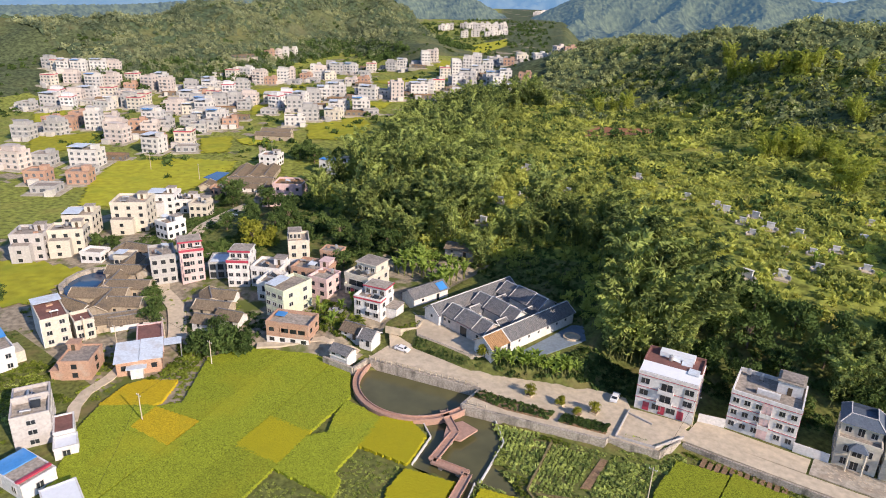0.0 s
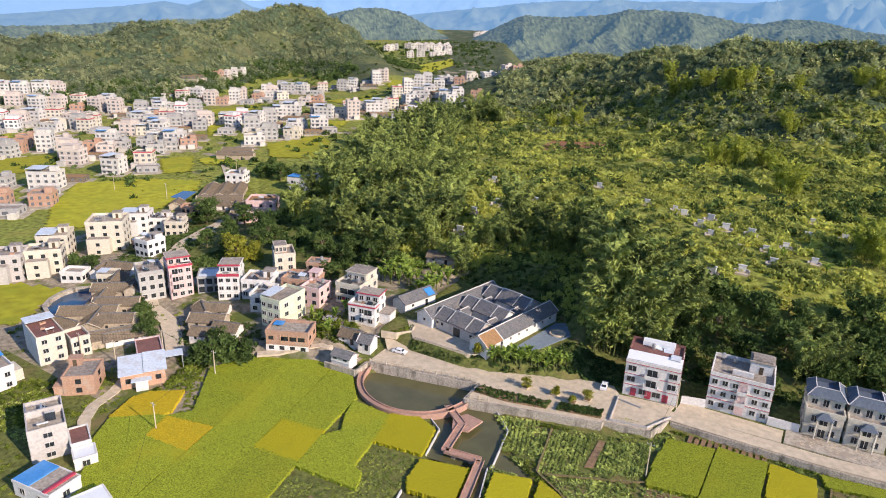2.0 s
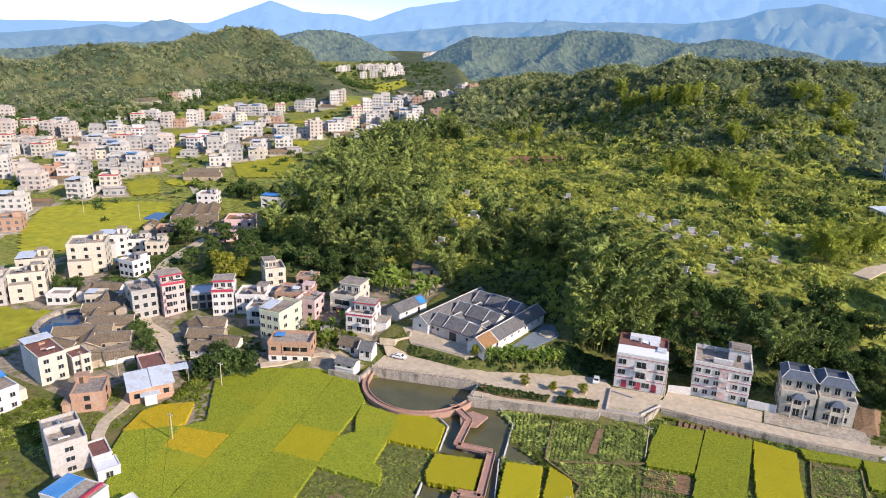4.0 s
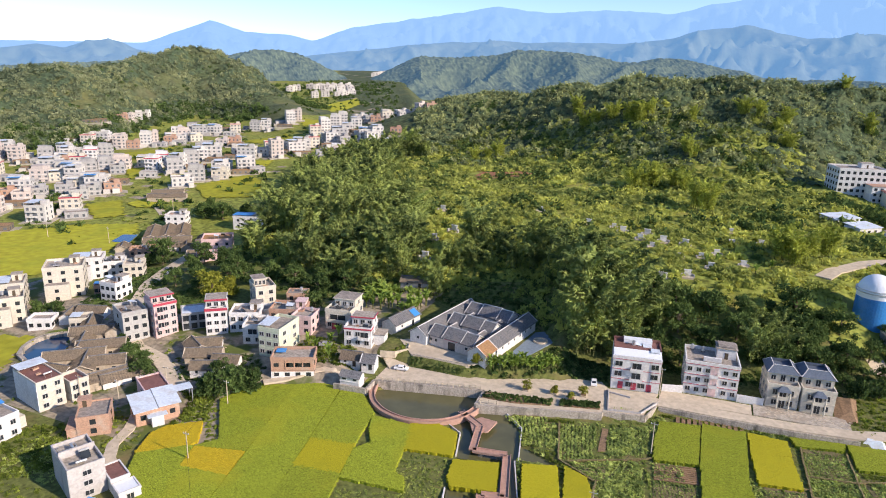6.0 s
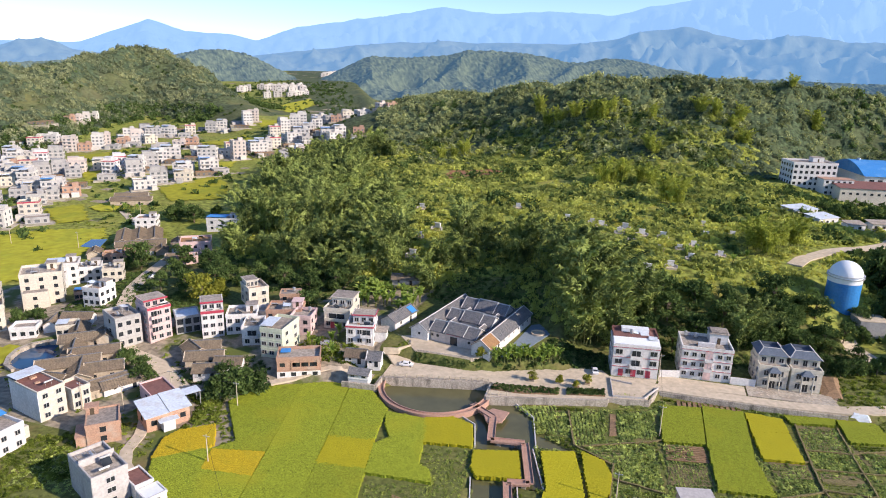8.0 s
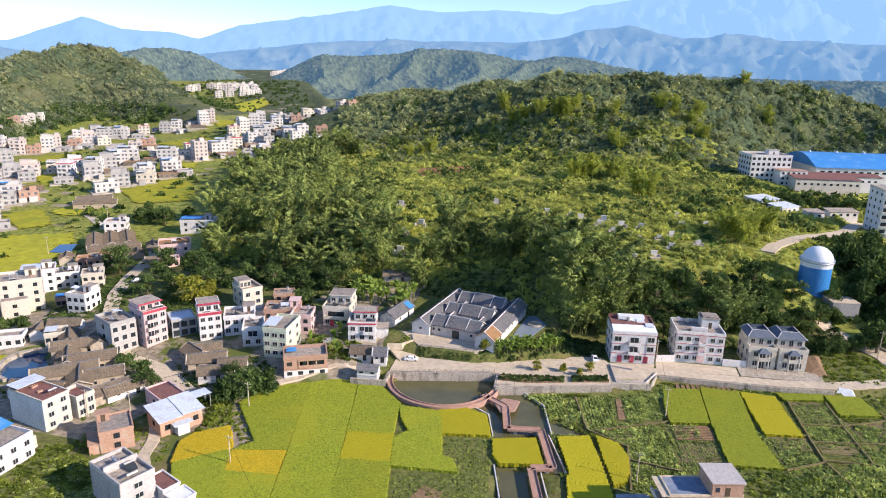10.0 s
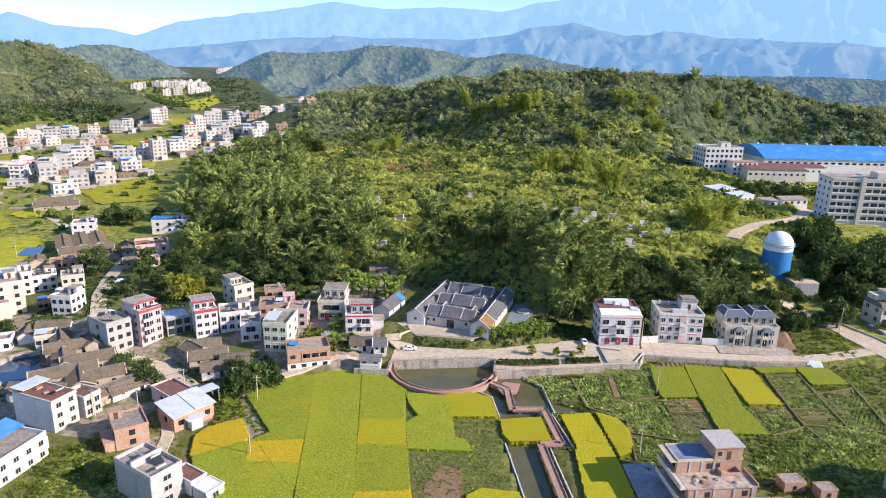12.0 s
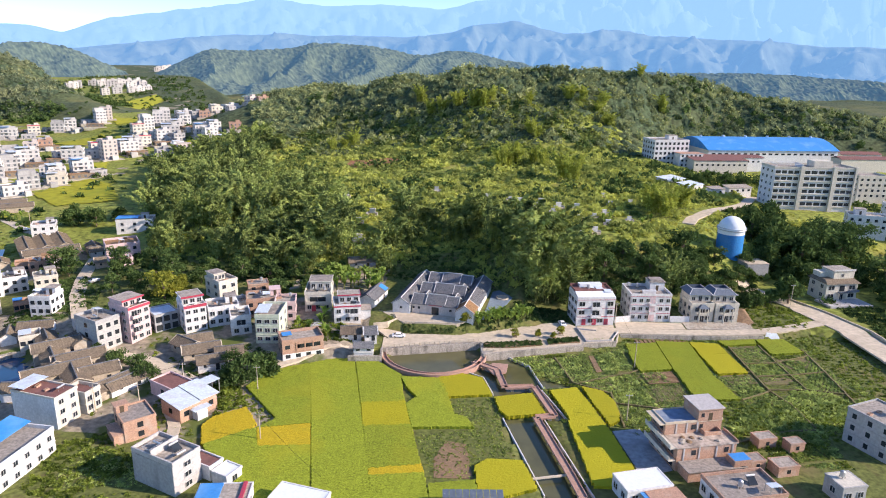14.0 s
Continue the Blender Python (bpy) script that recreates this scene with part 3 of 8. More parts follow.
solo("road_ramp", strip(bend([(-104, 129.5), (-108.5, 134), (-111, 139), (-110, 144)]), 6.5, lambda x, y: float(np.interp(y, [129, 143], [2.0, 5.0]))), CONCRETE, "concrete ramp up to the old hall", "road", "structure")
solo("road_court", Build().prism([(-110.5, 143.2), (-102, 133.9), (-83.4, 134.3), (-79, 137.5), (-80.5, 142), (-106, 146)], 4.2, 5.25), CONCRETE, "weathered concrete court before the old hall", "pavement", "structure")
solo("road_village", strip(bend([(-112, 120), (-124, 117.5), (-137, 104.5)]), 2.6, lambda x, y: max(1.6, at_land(x, y))), CONCRETE, "narrow concrete village path", "road", "structure")
solo("road_west", strip(bend([(-158, 92.4), (-164.3, 96.6), (-171, 100.6), (-176, 103.4), (-182, 105), (-189.4, 106.5), (-202, 114), (-211, 124.5), (-217.5, 134), (-226, 147), (-230, 155), (-237, 168), (-247, 190), (-254, 206)]), 5.2, at_land, 0.4), CONCRETE, "winding concrete lane between old houses", "road", "structure")
solo("road_garden", strip(bend([(-160.5, 80.2), (-156.1, 74), (-153.9, 70.3), (-151.8, 63.5), (-147.9, 58.8), (-142.5, 55.3)]), 3.0, at_land, 0.3), CONCRETE, "narrow concrete lane past the gardens", "road", "structure")
solo("road_valley", strip(bend([(-290, 236), (-318, 250), (-334, 262), (-352, 275), (-372, 300)], 6), 4.5, at_land, 0.25), CONCRETE, "pale lane across the valley fields", "road", "structure")
solo("road_hill", strip(bend(DRIVE, 5), 6, at_land, 0.5), CONCRETE, "concrete drive up towards the office block", "road", "structure")


def wall_line(name, pts, z0, z1, thick, material, label):
    b = Build()
    for (xa, ya), (xb, yb) in zip(pts, pts[1:]):
        b.beam((xa, ya, z0), (xb, yb, z0), thick, z1 - z0)
    return solo(name, b, material, label, "wall", "structure")


wall_line("wall_pond", [(-107.2, 118.6), (-75, 126.8), (-74.6, 118)], -2, ROAD_Z + 0.15, 0.7, WALLSTONE, "streaked pale stone retaining wall above the pond")
wall_line("wall_beds", [(-74.4, 118), (-41, 128.2)], -2, ROAD_Z + 0.1, 0.7, WALLSTONE, "grey stone retaining wall below flower beds")
wall_line("wall_yard", [(-41, 128.2), (-40.8, 129.2), (-29.6, 131.8), (-27.2, 139)], -1, 2.22, 0.4, WALLSTONE, "low stone wall round a front yard")
wall_line("wall_front", [(-41.2, 142.8), (-39.6, 130.6), (-30.9, 132.4), (-27, 140.6)], 1.8, 2.65, 0.26, PALECEMENT, "low white rendered wall round a front yard")
wall_line("wall_step", [(-40.8, 141.4), (-34.6, 140.6)], 1.8, 2.6, 0.26, PALECEMENT, "low white rendered wall before the house steps")
wall_line("wall_side", [(-26.6, 149.6), (-20.8, 151.4)], 1.8, 4.2, 0.3, WHITE, "white rendered boundary wall")
wall_line("wall_gate", [(-6, 152.4), (1.2, 153)], 1.8, 4.2, 0.3, WHITE, "white rendered boundary wall with pale gates")
wall_line("wall_lane", [(-26.6, 139), (8, 140.9), (24, 142.7)], -0.5, 1.9, 0.4, WALLSTONE, "low stone edge of the lane above the plots")
wall_line("wall_court", [(-101.5, 134.2), (-83, 134.6)], 4.6, 5.45, 0.3, WALLSTONE, "low stone edge of a raised court")
bank = [(-102.6, 131.6), (-94, 131.9), (-84, 132.4), (-78.5, 135.4)]
bank_top = [(-101.8, 134.2), (-94, 134.2), (-84, 134.6), (-80.4, 137.2)]
bk = Build().add([(*p, 1.9) for p in bank] + [(*p, 5.2) for p in bank_top] + [(*p, 1.0) for p in bank_top], [(k, k + 1, k + 5, k + 4) for k in range(3)] + [(k + 4, k + 5, k + 9, k + 8) for k in range(3)] + [(0, 4, 8), (3, 11, 7)])
solo("ground_bank", bk, GARDEN, "planted earth bank below the raised court", "bank", "structure")
wall_line("wall_hut", [(-117, 111.5), (-106.8, 112.6), (-107.2, 118.6)], -1, 2.4, 0.8, WALLSTONE, "stone abutment beside the pond")
wall_line("wall_planting", [(-112, 131.5), (-107.5, 133), (-104.5, 137), (-106, 141)], 3.4, 5.6, 0.4, CONCRETE, "curved low wall round a planted bank")
wall_line("wall_east", [(48, 186), (58, 168), (64.5, 150), (66, 128)], 1.0, 2.6, 0.5, CONCRETE, "pale roadside parapet wall")

# the half-moon walk round the pond, and the zigzag walk over the basin
ring = Build()
ts = np.linspace(radians(186), radians(364), 40)
inner = [(POND_MID[0] + POND_R * math.cos(t), POND_MID[1] + POND_R * math.sin(t)) for t in ts]
outer = [(POND_MID[0] + (POND_R + 1.7) * math.cos(t), POND_MID[1] + (POND_R + 1.7) * math.sin(t)) for t in ts]
for i in range(39):
    ring.prism([inner[i], outer[i], outer[i + 1], inner[i + 1]], -1.2, 0.9)
solo("pavement_ring", ring, REDSTONE, "reddish stone walk curving round the half-moon pond", "walkway", "structure")
kerb = Build()
for off in (0.0, 1.55):
    for i in range(39):
        a, b2 = (tuple(POND_MID[k] + (POND_R + off + 0.08) * (math.cos(t), math.sin(t))[k] for k in (0, 1)) for t in (ts[i], ts[i + 1]))
        kerb.beam((*a, 0.9), (*b2, 0.9), 0.22, 0.4)
solo("trim_ring", kerb, REDSTONE, "low reddish stone kerbs of the curved walk", "kerb", "structure")
zig = [(-77.6, 114.6), (-70.2, 109.4), (-68.2, 98.2), (-59.6, 99.6), (-55.4, 83.4), (-60.4, 82), (-54.6, 57), (-53, 49)]
bridge = thing("zigzag_bridge", "reddish stone zigzag footbridge over the green basin", "footbridge")
for a, b2 in zip(zig, zig[1:]):
    part("deck", Build().beam((*a, 0.55), (*b2, 0.55), 1.9, 0.35), REDSTONE, bridge)
    way = Vector((b2[0] - a[0], b2[1] - a[1]))
    nrm = Vector((-way.y, way.x)).normalized() * 0.95
    for s in (-1, 1):
        part("kerb", Build().beam((a[0] + s * nrm.x, a[1] + s * nrm.y, 0.9), (b2[0] + s * nrm.x, b2[1] + s * nrm.y, 0.9), 0.16, 0.3), REDSTONE, bridge)
    k = max(2, int(way.length / 4))
    for i in range(k):
        c = Vector(a) + way * (i + 0.5) / k
        part("pier", Build().box(c.x - 0.5, c.x + 0.5, c.y - 0.5, c.y + 0.5, -2.2, 0.56), WALLSTONE, bridge)
part("platform", Build().prism([(-73.5, 110.6), (-71.4, 114), (-66.6, 113.6), (-67.4, 107.8), (-71.2, 106.2)], 0.5, 0.96), REDSTONE, bridge)
for a, b2 in [((-69.3, 82.2), (-61.2, 50)), ((-58.2, 82.6), (-50.2, 50)), ((-57.4, 99), (-52.0, 83)), ((-67.6, 122), (-59.9, 114.6)), ((-59.9, 114.6), (-56.6, 99.5)), ((-74.3, 105.4), (-71.6, 95.2)), ((-81.5, 110), (-74.3, 105.4))]:
    solo("trim_canal", Build().beam((*a, -1.5), (*b2, -1.5), 0.28, 1.7), RIDGE, "pale concrete lip along the water", "kerb", "structure")
solo("pipe_bridge", Build().beam((-63.5, 55.3, 0.4), (-55, 57.5, 0.4), 0.6, 0.3), CONCRETE, "short plain concrete crossing over the channel", "footbridge")

fence = thing("balustrade", "grey stone balustrade along the pond road", "balustrade")
for a, b2 in [((-106.6, 119.0), (-76, 127.0)), ((-73.5, 119.0), (-69, 120.4))]:
    way, ln_ = Vector((b2[0] - a[0], b2[1] - a[1])), math.hypot(b2[0] - a[0], b2[1] - a[1])
    k = int(ln_ / 1.6)
    for h in (0.55, 1.05):
        part("rail", Build().beam((*a, ROAD_Z + h), (*b2, ROAD_Z + h), 0.14, 0.12), CONCRETE, fence)
    for i in range(k + 1):
        c = Vector(a) + way * i / k
        part("post", Build().box(c.x - 0.11, c.x + 0.11, c.y - 0.11, c.y + 0.11, ROAD_Z + 0.1, ROAD_Z + 1.3), CONCRETE, fence)

# ---- rice and vegetables ----
def crop(name, poly, z, h, material, label, step=0.36, wave=0.03, category="rice field"):
    """A standing crop: a bumpy top with upright sides, on the land."""
    mx, my = (sum(p[k] for p in poly) / len(poly) for k in (0, 1))
    poly = [(px + 0.34 * np.sign(px - mx), py + 0.34 * np.sign(py - my)) for px, py in poly]
    px, py = [p[0] for p in poly], [p[1] for p in poly]
    xs, ys = np.arange(min(px), max(px) + step, step), np.arange(min(py), max(py) + step, step)
    x, y = np.meshgrid(xs, ys)
    cell = inside(x[:-1, :-1] + step / 2, y[:-1, :-1] + step / 2, poly)
    i = np.arange(x.size).reshape(x.shape)
    q = np.stack([i[:-1, :-1], i[:-1, 1:], i[1:, 1:], i[1:, :-1]], -1)[cell]
    top = z + h + wave * rng.uniform(-1, 1, x.shape)
    jx, jy = (rng.uniform(-0.3, 0.3, x.shape) * step for _ in "xy")
    v = np.stack([x + jx, y + jy, top], -1).reshape(-1, 3)
    low = np.stack([x + jx, y + jy, np.full(x.shape, z - 0.3)], -1).reshape(-1, 3)
    pad = np.pad(cell, 1)
    sides = []
    r, c = np.nonzero(cell)
    for dr, dc, a, b2 in ((-1, 0, (0, 0), (0, 1)), (1, 0, (1, 1), (1, 0)), (0, -1, (1, 0), (0, 0)), (0, 1, (0, 1), (1, 1))):
        open_ = ~pad[r + 1 + dr, c + 1 + dc]
        ia, ib = i[r[open_] + a[0], c[open_] + a[1]], i[r[open_] + b2[0], c[open_] + b2[1]]
        sides.append(np.stack([ib, ia, ia + x.size, ib + x.size], -1))
    f = np.concatenate([q] + sides)
    used, f2 = np.unique(f, return_inverse=True)
    ob = part(name, np_mesh(name, np.concatenate([v, low])[used], f2.reshape(f.shape)), material, None)
    return tagged(ob, label, category, "", "stuff")


GREENLAB, GOLDLAB = "dense green standing rice in a paddy", "ripening golden-yellow rice in a paddy"
for poly, ripe in [
    ([(-142.5, 92), (-139, 103.5), (-128.6, 108.5), (-119.8, 74.6), (-132.4, 71.2), (-129.5, 76.2)], 0),
    ([(-143.1, 62.4), (-146.6, 71.4), (-145.5, 74.8), (-139.2, 80.6), (-133.7, 72.6), (-134.4, 69.9)], 2),
    ([(-132.2, 70.7), (-119.9, 74), (-117.4, 64.5), (-129.4, 62.8)], 2),
    ([(-142.8, 62), (-134.4, 69.6), (-132.5, 70.4), (-129.4, 62.6), (-117.3, 64.1), (-112, 42), (-124, 42), (-131.7, 50.6), (-138, 55.5)], 0),
    ([(-128.1, 108.6), (-121.6, 112.6), (-115, 112.9), (-111.1, 94.3), (-104.3, 66.9), (-98.5, 42), (-111.4, 42), (-118.9, 74.3)], 0),
    ([(-114.4, 112.4), (-107.4, 112.2), (-104.5, 108.6), (-99.8, 103.9), (-96.9, 88.3), (-108.1, 86.1)], 0),
    ([(-108, 86), (-96.8, 88.2), (-93.9, 76.3), (-105.4, 74.2)], 1),
    ([(-105.4, 74.2), (-93.9, 76.2), (-89.7, 58.9), (-101.2, 56.3)], 0),
    ([(-101.1, 56.3), (-89.6, 58.8), (-88.7, 55.4), (-100.5, 53.2)], 2),
    ([(-100.4, 53.1), (-88.7, 55.3), (-86, 42), (-98, 42)], 0),
    ([(-99, 102.4), (-92.9, 102.6), (-88, 102.4), (-85.6, 96.2), (-82.7, 82.4), (-79.6, 81.4), (-77.4, 76.6), (-92.7, 75), (-95.7, 86.9), (-93, 90.4), (-96.6, 96.3)], 0),
    ([(-87.6, 102.6), (-82.4, 106.6), (-75.2, 103.9), (-72.2, 94.3), (-84.2, 91.9)], 1),
    ([(-71, 92.3), (-60.6, 95.6), (-58, 84.9), (-67.7, 82.6), (-69.7, 85.5)], 1),
    ([(-76.4, 58.8), (-73.3, 62), (-65.8, 62), (-62.9, 52.1), (-75.3, 46)], 1),
    ([(-86.6, 51.2), (-76.9, 53.4), (-75.4, 44), (-86, 43)], 0),
    ([(-54.8, 97.6), (-46.8, 100.2), (-44.6, 89.6), (-41.6, 75.4), (-39.6, 62.1), (-39.2, 54), (-49.5, 54), (-51.6, 79.4), (-51.2, 83.2)], 1),
    ([(-45, 100.9), (-40.2, 98.8), (-37.7, 92.9), (-37.6, 86.9), (-38.9, 82.8), (-40.8, 80.6), (-43.6, 92.6)], 1),
    ([(-25.5, 133), (-15.5, 135.4), (-15.4, 115.9), (-25.3, 113.5), (-25.9, 122.7)], 3),
    ([(-14.4, 136.6), (-4.1, 137), (-3.9, 112.8), (-1.3, 98), (-13.3, 96.4), (-14.4, 116.7)], 3),
    ([(-2.9, 137), (6.2, 136.7), (6.5, 129.5), (-2.4, 126.9)], 1),
    ([(-2.4, 126.6), (6.4, 128.8), (7.9, 115.6), (-1.4, 113.9)], 1),
    ([(7.4, 139.2), (20.3, 142), (19.6, 138.6), (8.8, 135.8)], 3),
    ([(21.3, 141.8), (30.6, 143), (32.8, 133), (21.9, 130.2)], 3),
]:
    if ripe == 2:
        crop("rice_field", poly, 0, 0.75, RICEORANGE, "ripe orange-gold rice in a paddy")
    else:
        crop("rice_field", poly, 0, 0.78, (RICEGREEN, RICEGOLD, RICEORANGE, RICEDEEP)[ripe], GOLDLAB if ripe == 1 else GREENLAB)

VALLEY_FIELDS = [
    [(-341, 156), (-373, 187), (-354, 219), (-324, 234), (-311, 221), (-300, 198), (-293, 183), (-288, 150), (-302, 132)],
    [(-481, 185), (-468, 208), (-460, 226), (-429, 210), (-422, 187), (-420, 159)],
    [(-391, 255), (-380, 273), (-346, 245), (-356, 232)],
    [(-368, 268), (-369, 303), (-355, 288), (-343, 271), (-355, 262)],
    [(-367, 328), (-355, 373), (-332, 359), (-305, 319), (-334, 300)],
    [(-530, 407), (-509, 459), (-484, 415), (-495, 382)],
    [(-387, 393), (-394, 418), (-375, 426), (-364, 392)],
    [(-471, 510), (-458, 568), (-421, 531), (-439, 500)],
    [(-463, 353), (-460, 369), (-421, 334), (-431, 327)],
    [(-576, 226), (-572, 249), (-534, 229), (-541, 211)],
    [(-488, 637), (-445, 683), (-438, 664), (-459, 604)],
    [(-348, 502), (-352, 542), (-317, 490), (-324, 470)],
    [(-590, 859), (-589, 956), (-544, 889), (-524, 767)],
    [(-380, 401), (-374, 431), (-363, 408), (-366, 393)],
    [(-452, 531), (-430, 560), (-414, 535), (-426, 504)],
    [(-250, 92), (-233, 97), (-229, 100), (-221, 88), (-214, 76), (-222, 64), (-262, 82)],
]
for poly in VALLEY_FIELDS:
    cx, cy = np.mean(poly, 0)
    tilt = part("rice_field", np_mesh("rice_field", *(lambda o: ([(x, y, float(land(x, y)) + 0.55 + 0.1 * rng.uniform(-1, 1)) for x, y in o[0]], o[1]))((lambda xs, ys: ([(x, y) for y in ys for x in xs], [(r * len(xs) + c, r * len(xs) + c + 1, (r + 1) * len(xs) + c + 1, (r + 1) * len(xs) + c) for r in range(len(ys) - 1) for c in range(len(xs) - 1) if inside(xs[c] + 1.2, ys[r] + 1.2, poly)]))(np.arange(min(p[0] for p in poly), max(p[0] for p in poly) + 2.5, 2.5), np.arange(min(p[1] for p in poly), max(p[1] for p in poly) + 2.5, 2.5)))), FIELDFAR, None)
    tagged(tilt, "bright yellow-green rice paddies on the valley floor", "rice field", "", "stuff")


def sprigs(n, size, spread, flat=0.5, seed=1):
    """n leaf triangles round a point: the bulk of a plant."""
    r = np.random.default_rng(seed)
    c = r.normal(0, 1, (n, 3))
    c /= np.linalg.norm(c, axis=1)[:, None]
    c *= r.uniform(0.35, 1, (n, 1)) * np.array([spread, spread, spread * flat])
    c[:, 2] = np.abs(c[:, 2])
    a, b2 = r.normal(0, 1, (n, 3)), r.normal(0, 1, (n, 3))
    a /= np.linalg.norm(a, axis=1)[:, None]
    b2 /= np.linalg.norm(b2, axis=1)[:, None]
    s = size * r.uniform(0.6, 1.3, (n, 1))
    return np.stack([c + a * s, c - a * s * 0.6 + b2 * s * 0.6, c - a * s * 0.5 - b2 * s * 0.6], 1)


def open_ground(x, y):
    """True where plants keep clear of the drive and the bare red earth."""
    ok = np.ones(np.shape(x), bool)
    for (ax, ay), (bx, by) in zip(DRIVE, DRIVE[1:]):
        t = np.clip(((x - ax) * (bx - ax) + (y - ay) * (by - ay)) / ((bx - ax) ** 2 + (by - ay) ** 2), 0, 1)
        ok &= np.hypot(x - ax - t * (bx - ax), y - ay - t * (by - ay)) > 5
    return ok & ~(inside(x, y, RED_EARTH) & (wavy(x, y, 7, 33) > -0.5))


def scatter(name, forms, xs, ys, zs, size, material, label, category):
    """Many small plants as one mesh."""
    clear = open_ground(xs, ys)
    xs, ys, zs, size = xs[clear], ys[clear], zs[clear], size[clear]
    n = len(xs)
    pick, turn = rng.integers(0, len(forms), n), rng.uniform(0, 6.28, n)
    out = []
    for k, form in enumerate(forms):
        m = pick == k
        c, s = np.cos(turn[m])[:, None, None], np.sin(turn[m])[:, None, None]
        t = form[None] * size[m][:, None, None, None]
        p = np.stack([t[..., 0] * c - t[..., 1] * s, t[..., 0] * s + t[..., 1] * c, t[..., 2]], -1)
        out.append((p + np.stack([xs[m], ys[m], zs[m]], -1)[:, None, None]).reshape(-1, 3))
    v = np.concatenate(out)
    ob = part(name, np_mesh(name, v, np.arange(len(v)).reshape(-1, 3)), material, None)
    return tagged(ob, label, category, "", "stuff")


def rows_in(poly, along, gap, between):
    """Plant places in rows at an angle within a plot."""
    px, py = [p[0] for p in poly], [p[1] for p in poly]
    cx, cy = sum(px) / len(px), sum(py) / len(py)
    u, w = np.meshgrid(np.arange(-30, 30, gap), np.arange(-30, 30, between))
    a = radians(along)
    x, y = cx + u * math.cos(a) - w * math.sin(a), cy + u * math.sin(a) + w * math.cos(a)
    m = inside(x, y, poly)
    x, y = x[m] + rng.normal(0, 0.08, m.sum()), y[m] + rng.normal(0, 0.08, m.sum())
    keep = rng.uniform(0, 1, len(x)) > 0.06
    return x[keep], y[keep]


SPROUTS = [sprigs(11, 0.4, 0.38, 0.8, s) for s in range(4)]
for poly, along, between, size in [
    ([(-50.7, 121.1), (-40.9, 123.8), (-39.8, 107.7), (-47.2, 104.3)], 100, 0.95, 1.0),
    ([(-38, 124.2), (-28.2, 129.8), (-27.1, 116), (-37.2, 110.9)], 100, 0.95, 1.15),
    ([(-45, 104), (-28.4, 112.2), (-25.2, 91.4), (-37, 93.4), (-37.5, 99)], 14, 1.1, 1.2),
    ([(-24.9, 105.4), (-14.7, 107.5), (-13.7, 95), (-24.7, 91.1)], 100, 0.8, 0.7),
    ([(-0.5, 112.6), (8.2, 114.5), (9.2, 99.9), (0.4, 97.2)], 14, 0.9, 0.9),
    ([(9.3, 134), (19.7, 136.4), (21.1, 129.1), (23.7, 113.2), (9.6, 114.7)], 10, 1.0, 1.0),
    ([(-0.1, 95.7), (13.8, 97.6), (12.1, 75.4), (-10.2, 82)], 30, 1.2, 1.5),
    ([(-65.9, 118.9), (-54.8, 122.6), (-52.3, 106.9), (-58.6, 113)], 110, 1.0, 1.0),
    ([(-37.7, 92), (-26, 90.1), (-30.5, 78.5), (-37, 80)], 14, 1.0, 0.9),
    ([(33.4, 131.3), (35.6, 118.4), (31.1, 103), (24.5, 111.7)], 60, 1.0, 1.0),
    ([(-2, 140.8), (7, 141.2), (19, 142.6), (6, 138.4), (-1.9, 138.4)], 5, 1.1, 1.2),
    ([(10, 98), (24, 112), (31, 100), (22, 84), (13, 80)], 40, 1.2, 1.3),
    ([(-38, 134), (-29, 135.5), (-28.5, 131), (-40, 127.6)], 14, 1.0, 0.9),
]:
    x, y = rows_in(poly, along, 0.55, between)
    scatter("vegetable_plot", SPROUTS, x, y, land(x, y), size * rng.uniform(0.7, 1.3, len(x)), VEG, "rows of leafy green vegetables in dark soil", "vegetable plot")
PLOTS = [ob for ob in scene.objects if ob.name.startswith(("rice_field", "vegetable_plot"))]
u, w = np.meshgrid(np.arange(-75, 60, 0.6), np.arange(-50, 75, 1.0))
pu, pw = u.ravel(), w.ravel()
x, y = -8 + u * 0.97 - w * 0.24, 105 + u * 0.24 + w * 0.97
x, y = (v.ravel() + rng.normal(0, 0.1, v.size) for v in (x, y))
free = (x > -62) & (x < 40) & (y > 66) & (y < edge_y(x) - 2) & ~in_water(x, y) & ~inside(x, y, [(-41, 80), (-8, 86), (2, 50), (-41, 50)]) & ~inside(x, y, [(14, 86), (34, 92), (40, 66), (14, 66)]) & (x > -58 + (y - 100) * -0.25)
for ob in PLOTS:
    if ob.bound_box[0][0] > -70:
        c = np.array([v.co[:2] for v in ob.data.vertices])
        near_ = np.zeros(x.shape, bool)
        cells = set(map(tuple, np.floor(c / 0.9).astype(int)))
        near_ = np.array([(a, b2) in cells for a, b2 in zip(np.floor(x / 0.9).astype(int), np.floor(y / 0.9).astype(int))])
        free &= ~near_
free &= (np.mod(pu, 8.5) > 0.9) & (np.mod(pw, 13) > 0.9)
cell = (np.floor(pu / 8.5) * 7 + np.floor(pw / 13) * 3).astype(int) % 6
for kind, (plant, size) in enumerate([(VEG, 1.0), (WEEDS, 0.9), (VEG, 0.75), (PADDYWEED, 1.1), (VEG, 1.25), (WEEDS, 0.45)]):
    px, py = x[free & (cell == kind)], y[free & (cell == kind)]
    scatter("garden_rows", SPROUTS, px, py, land(px, py), size * rng.uniform(0.65, 1.3, len(px)), plant, "rows of leafy vegetables in a small plot", "vegetable plot")
beds = [(x, y) for x in np.arange(-21, -3, 1.5) for y in [137.2 + 0.12 * (x + 21)]]
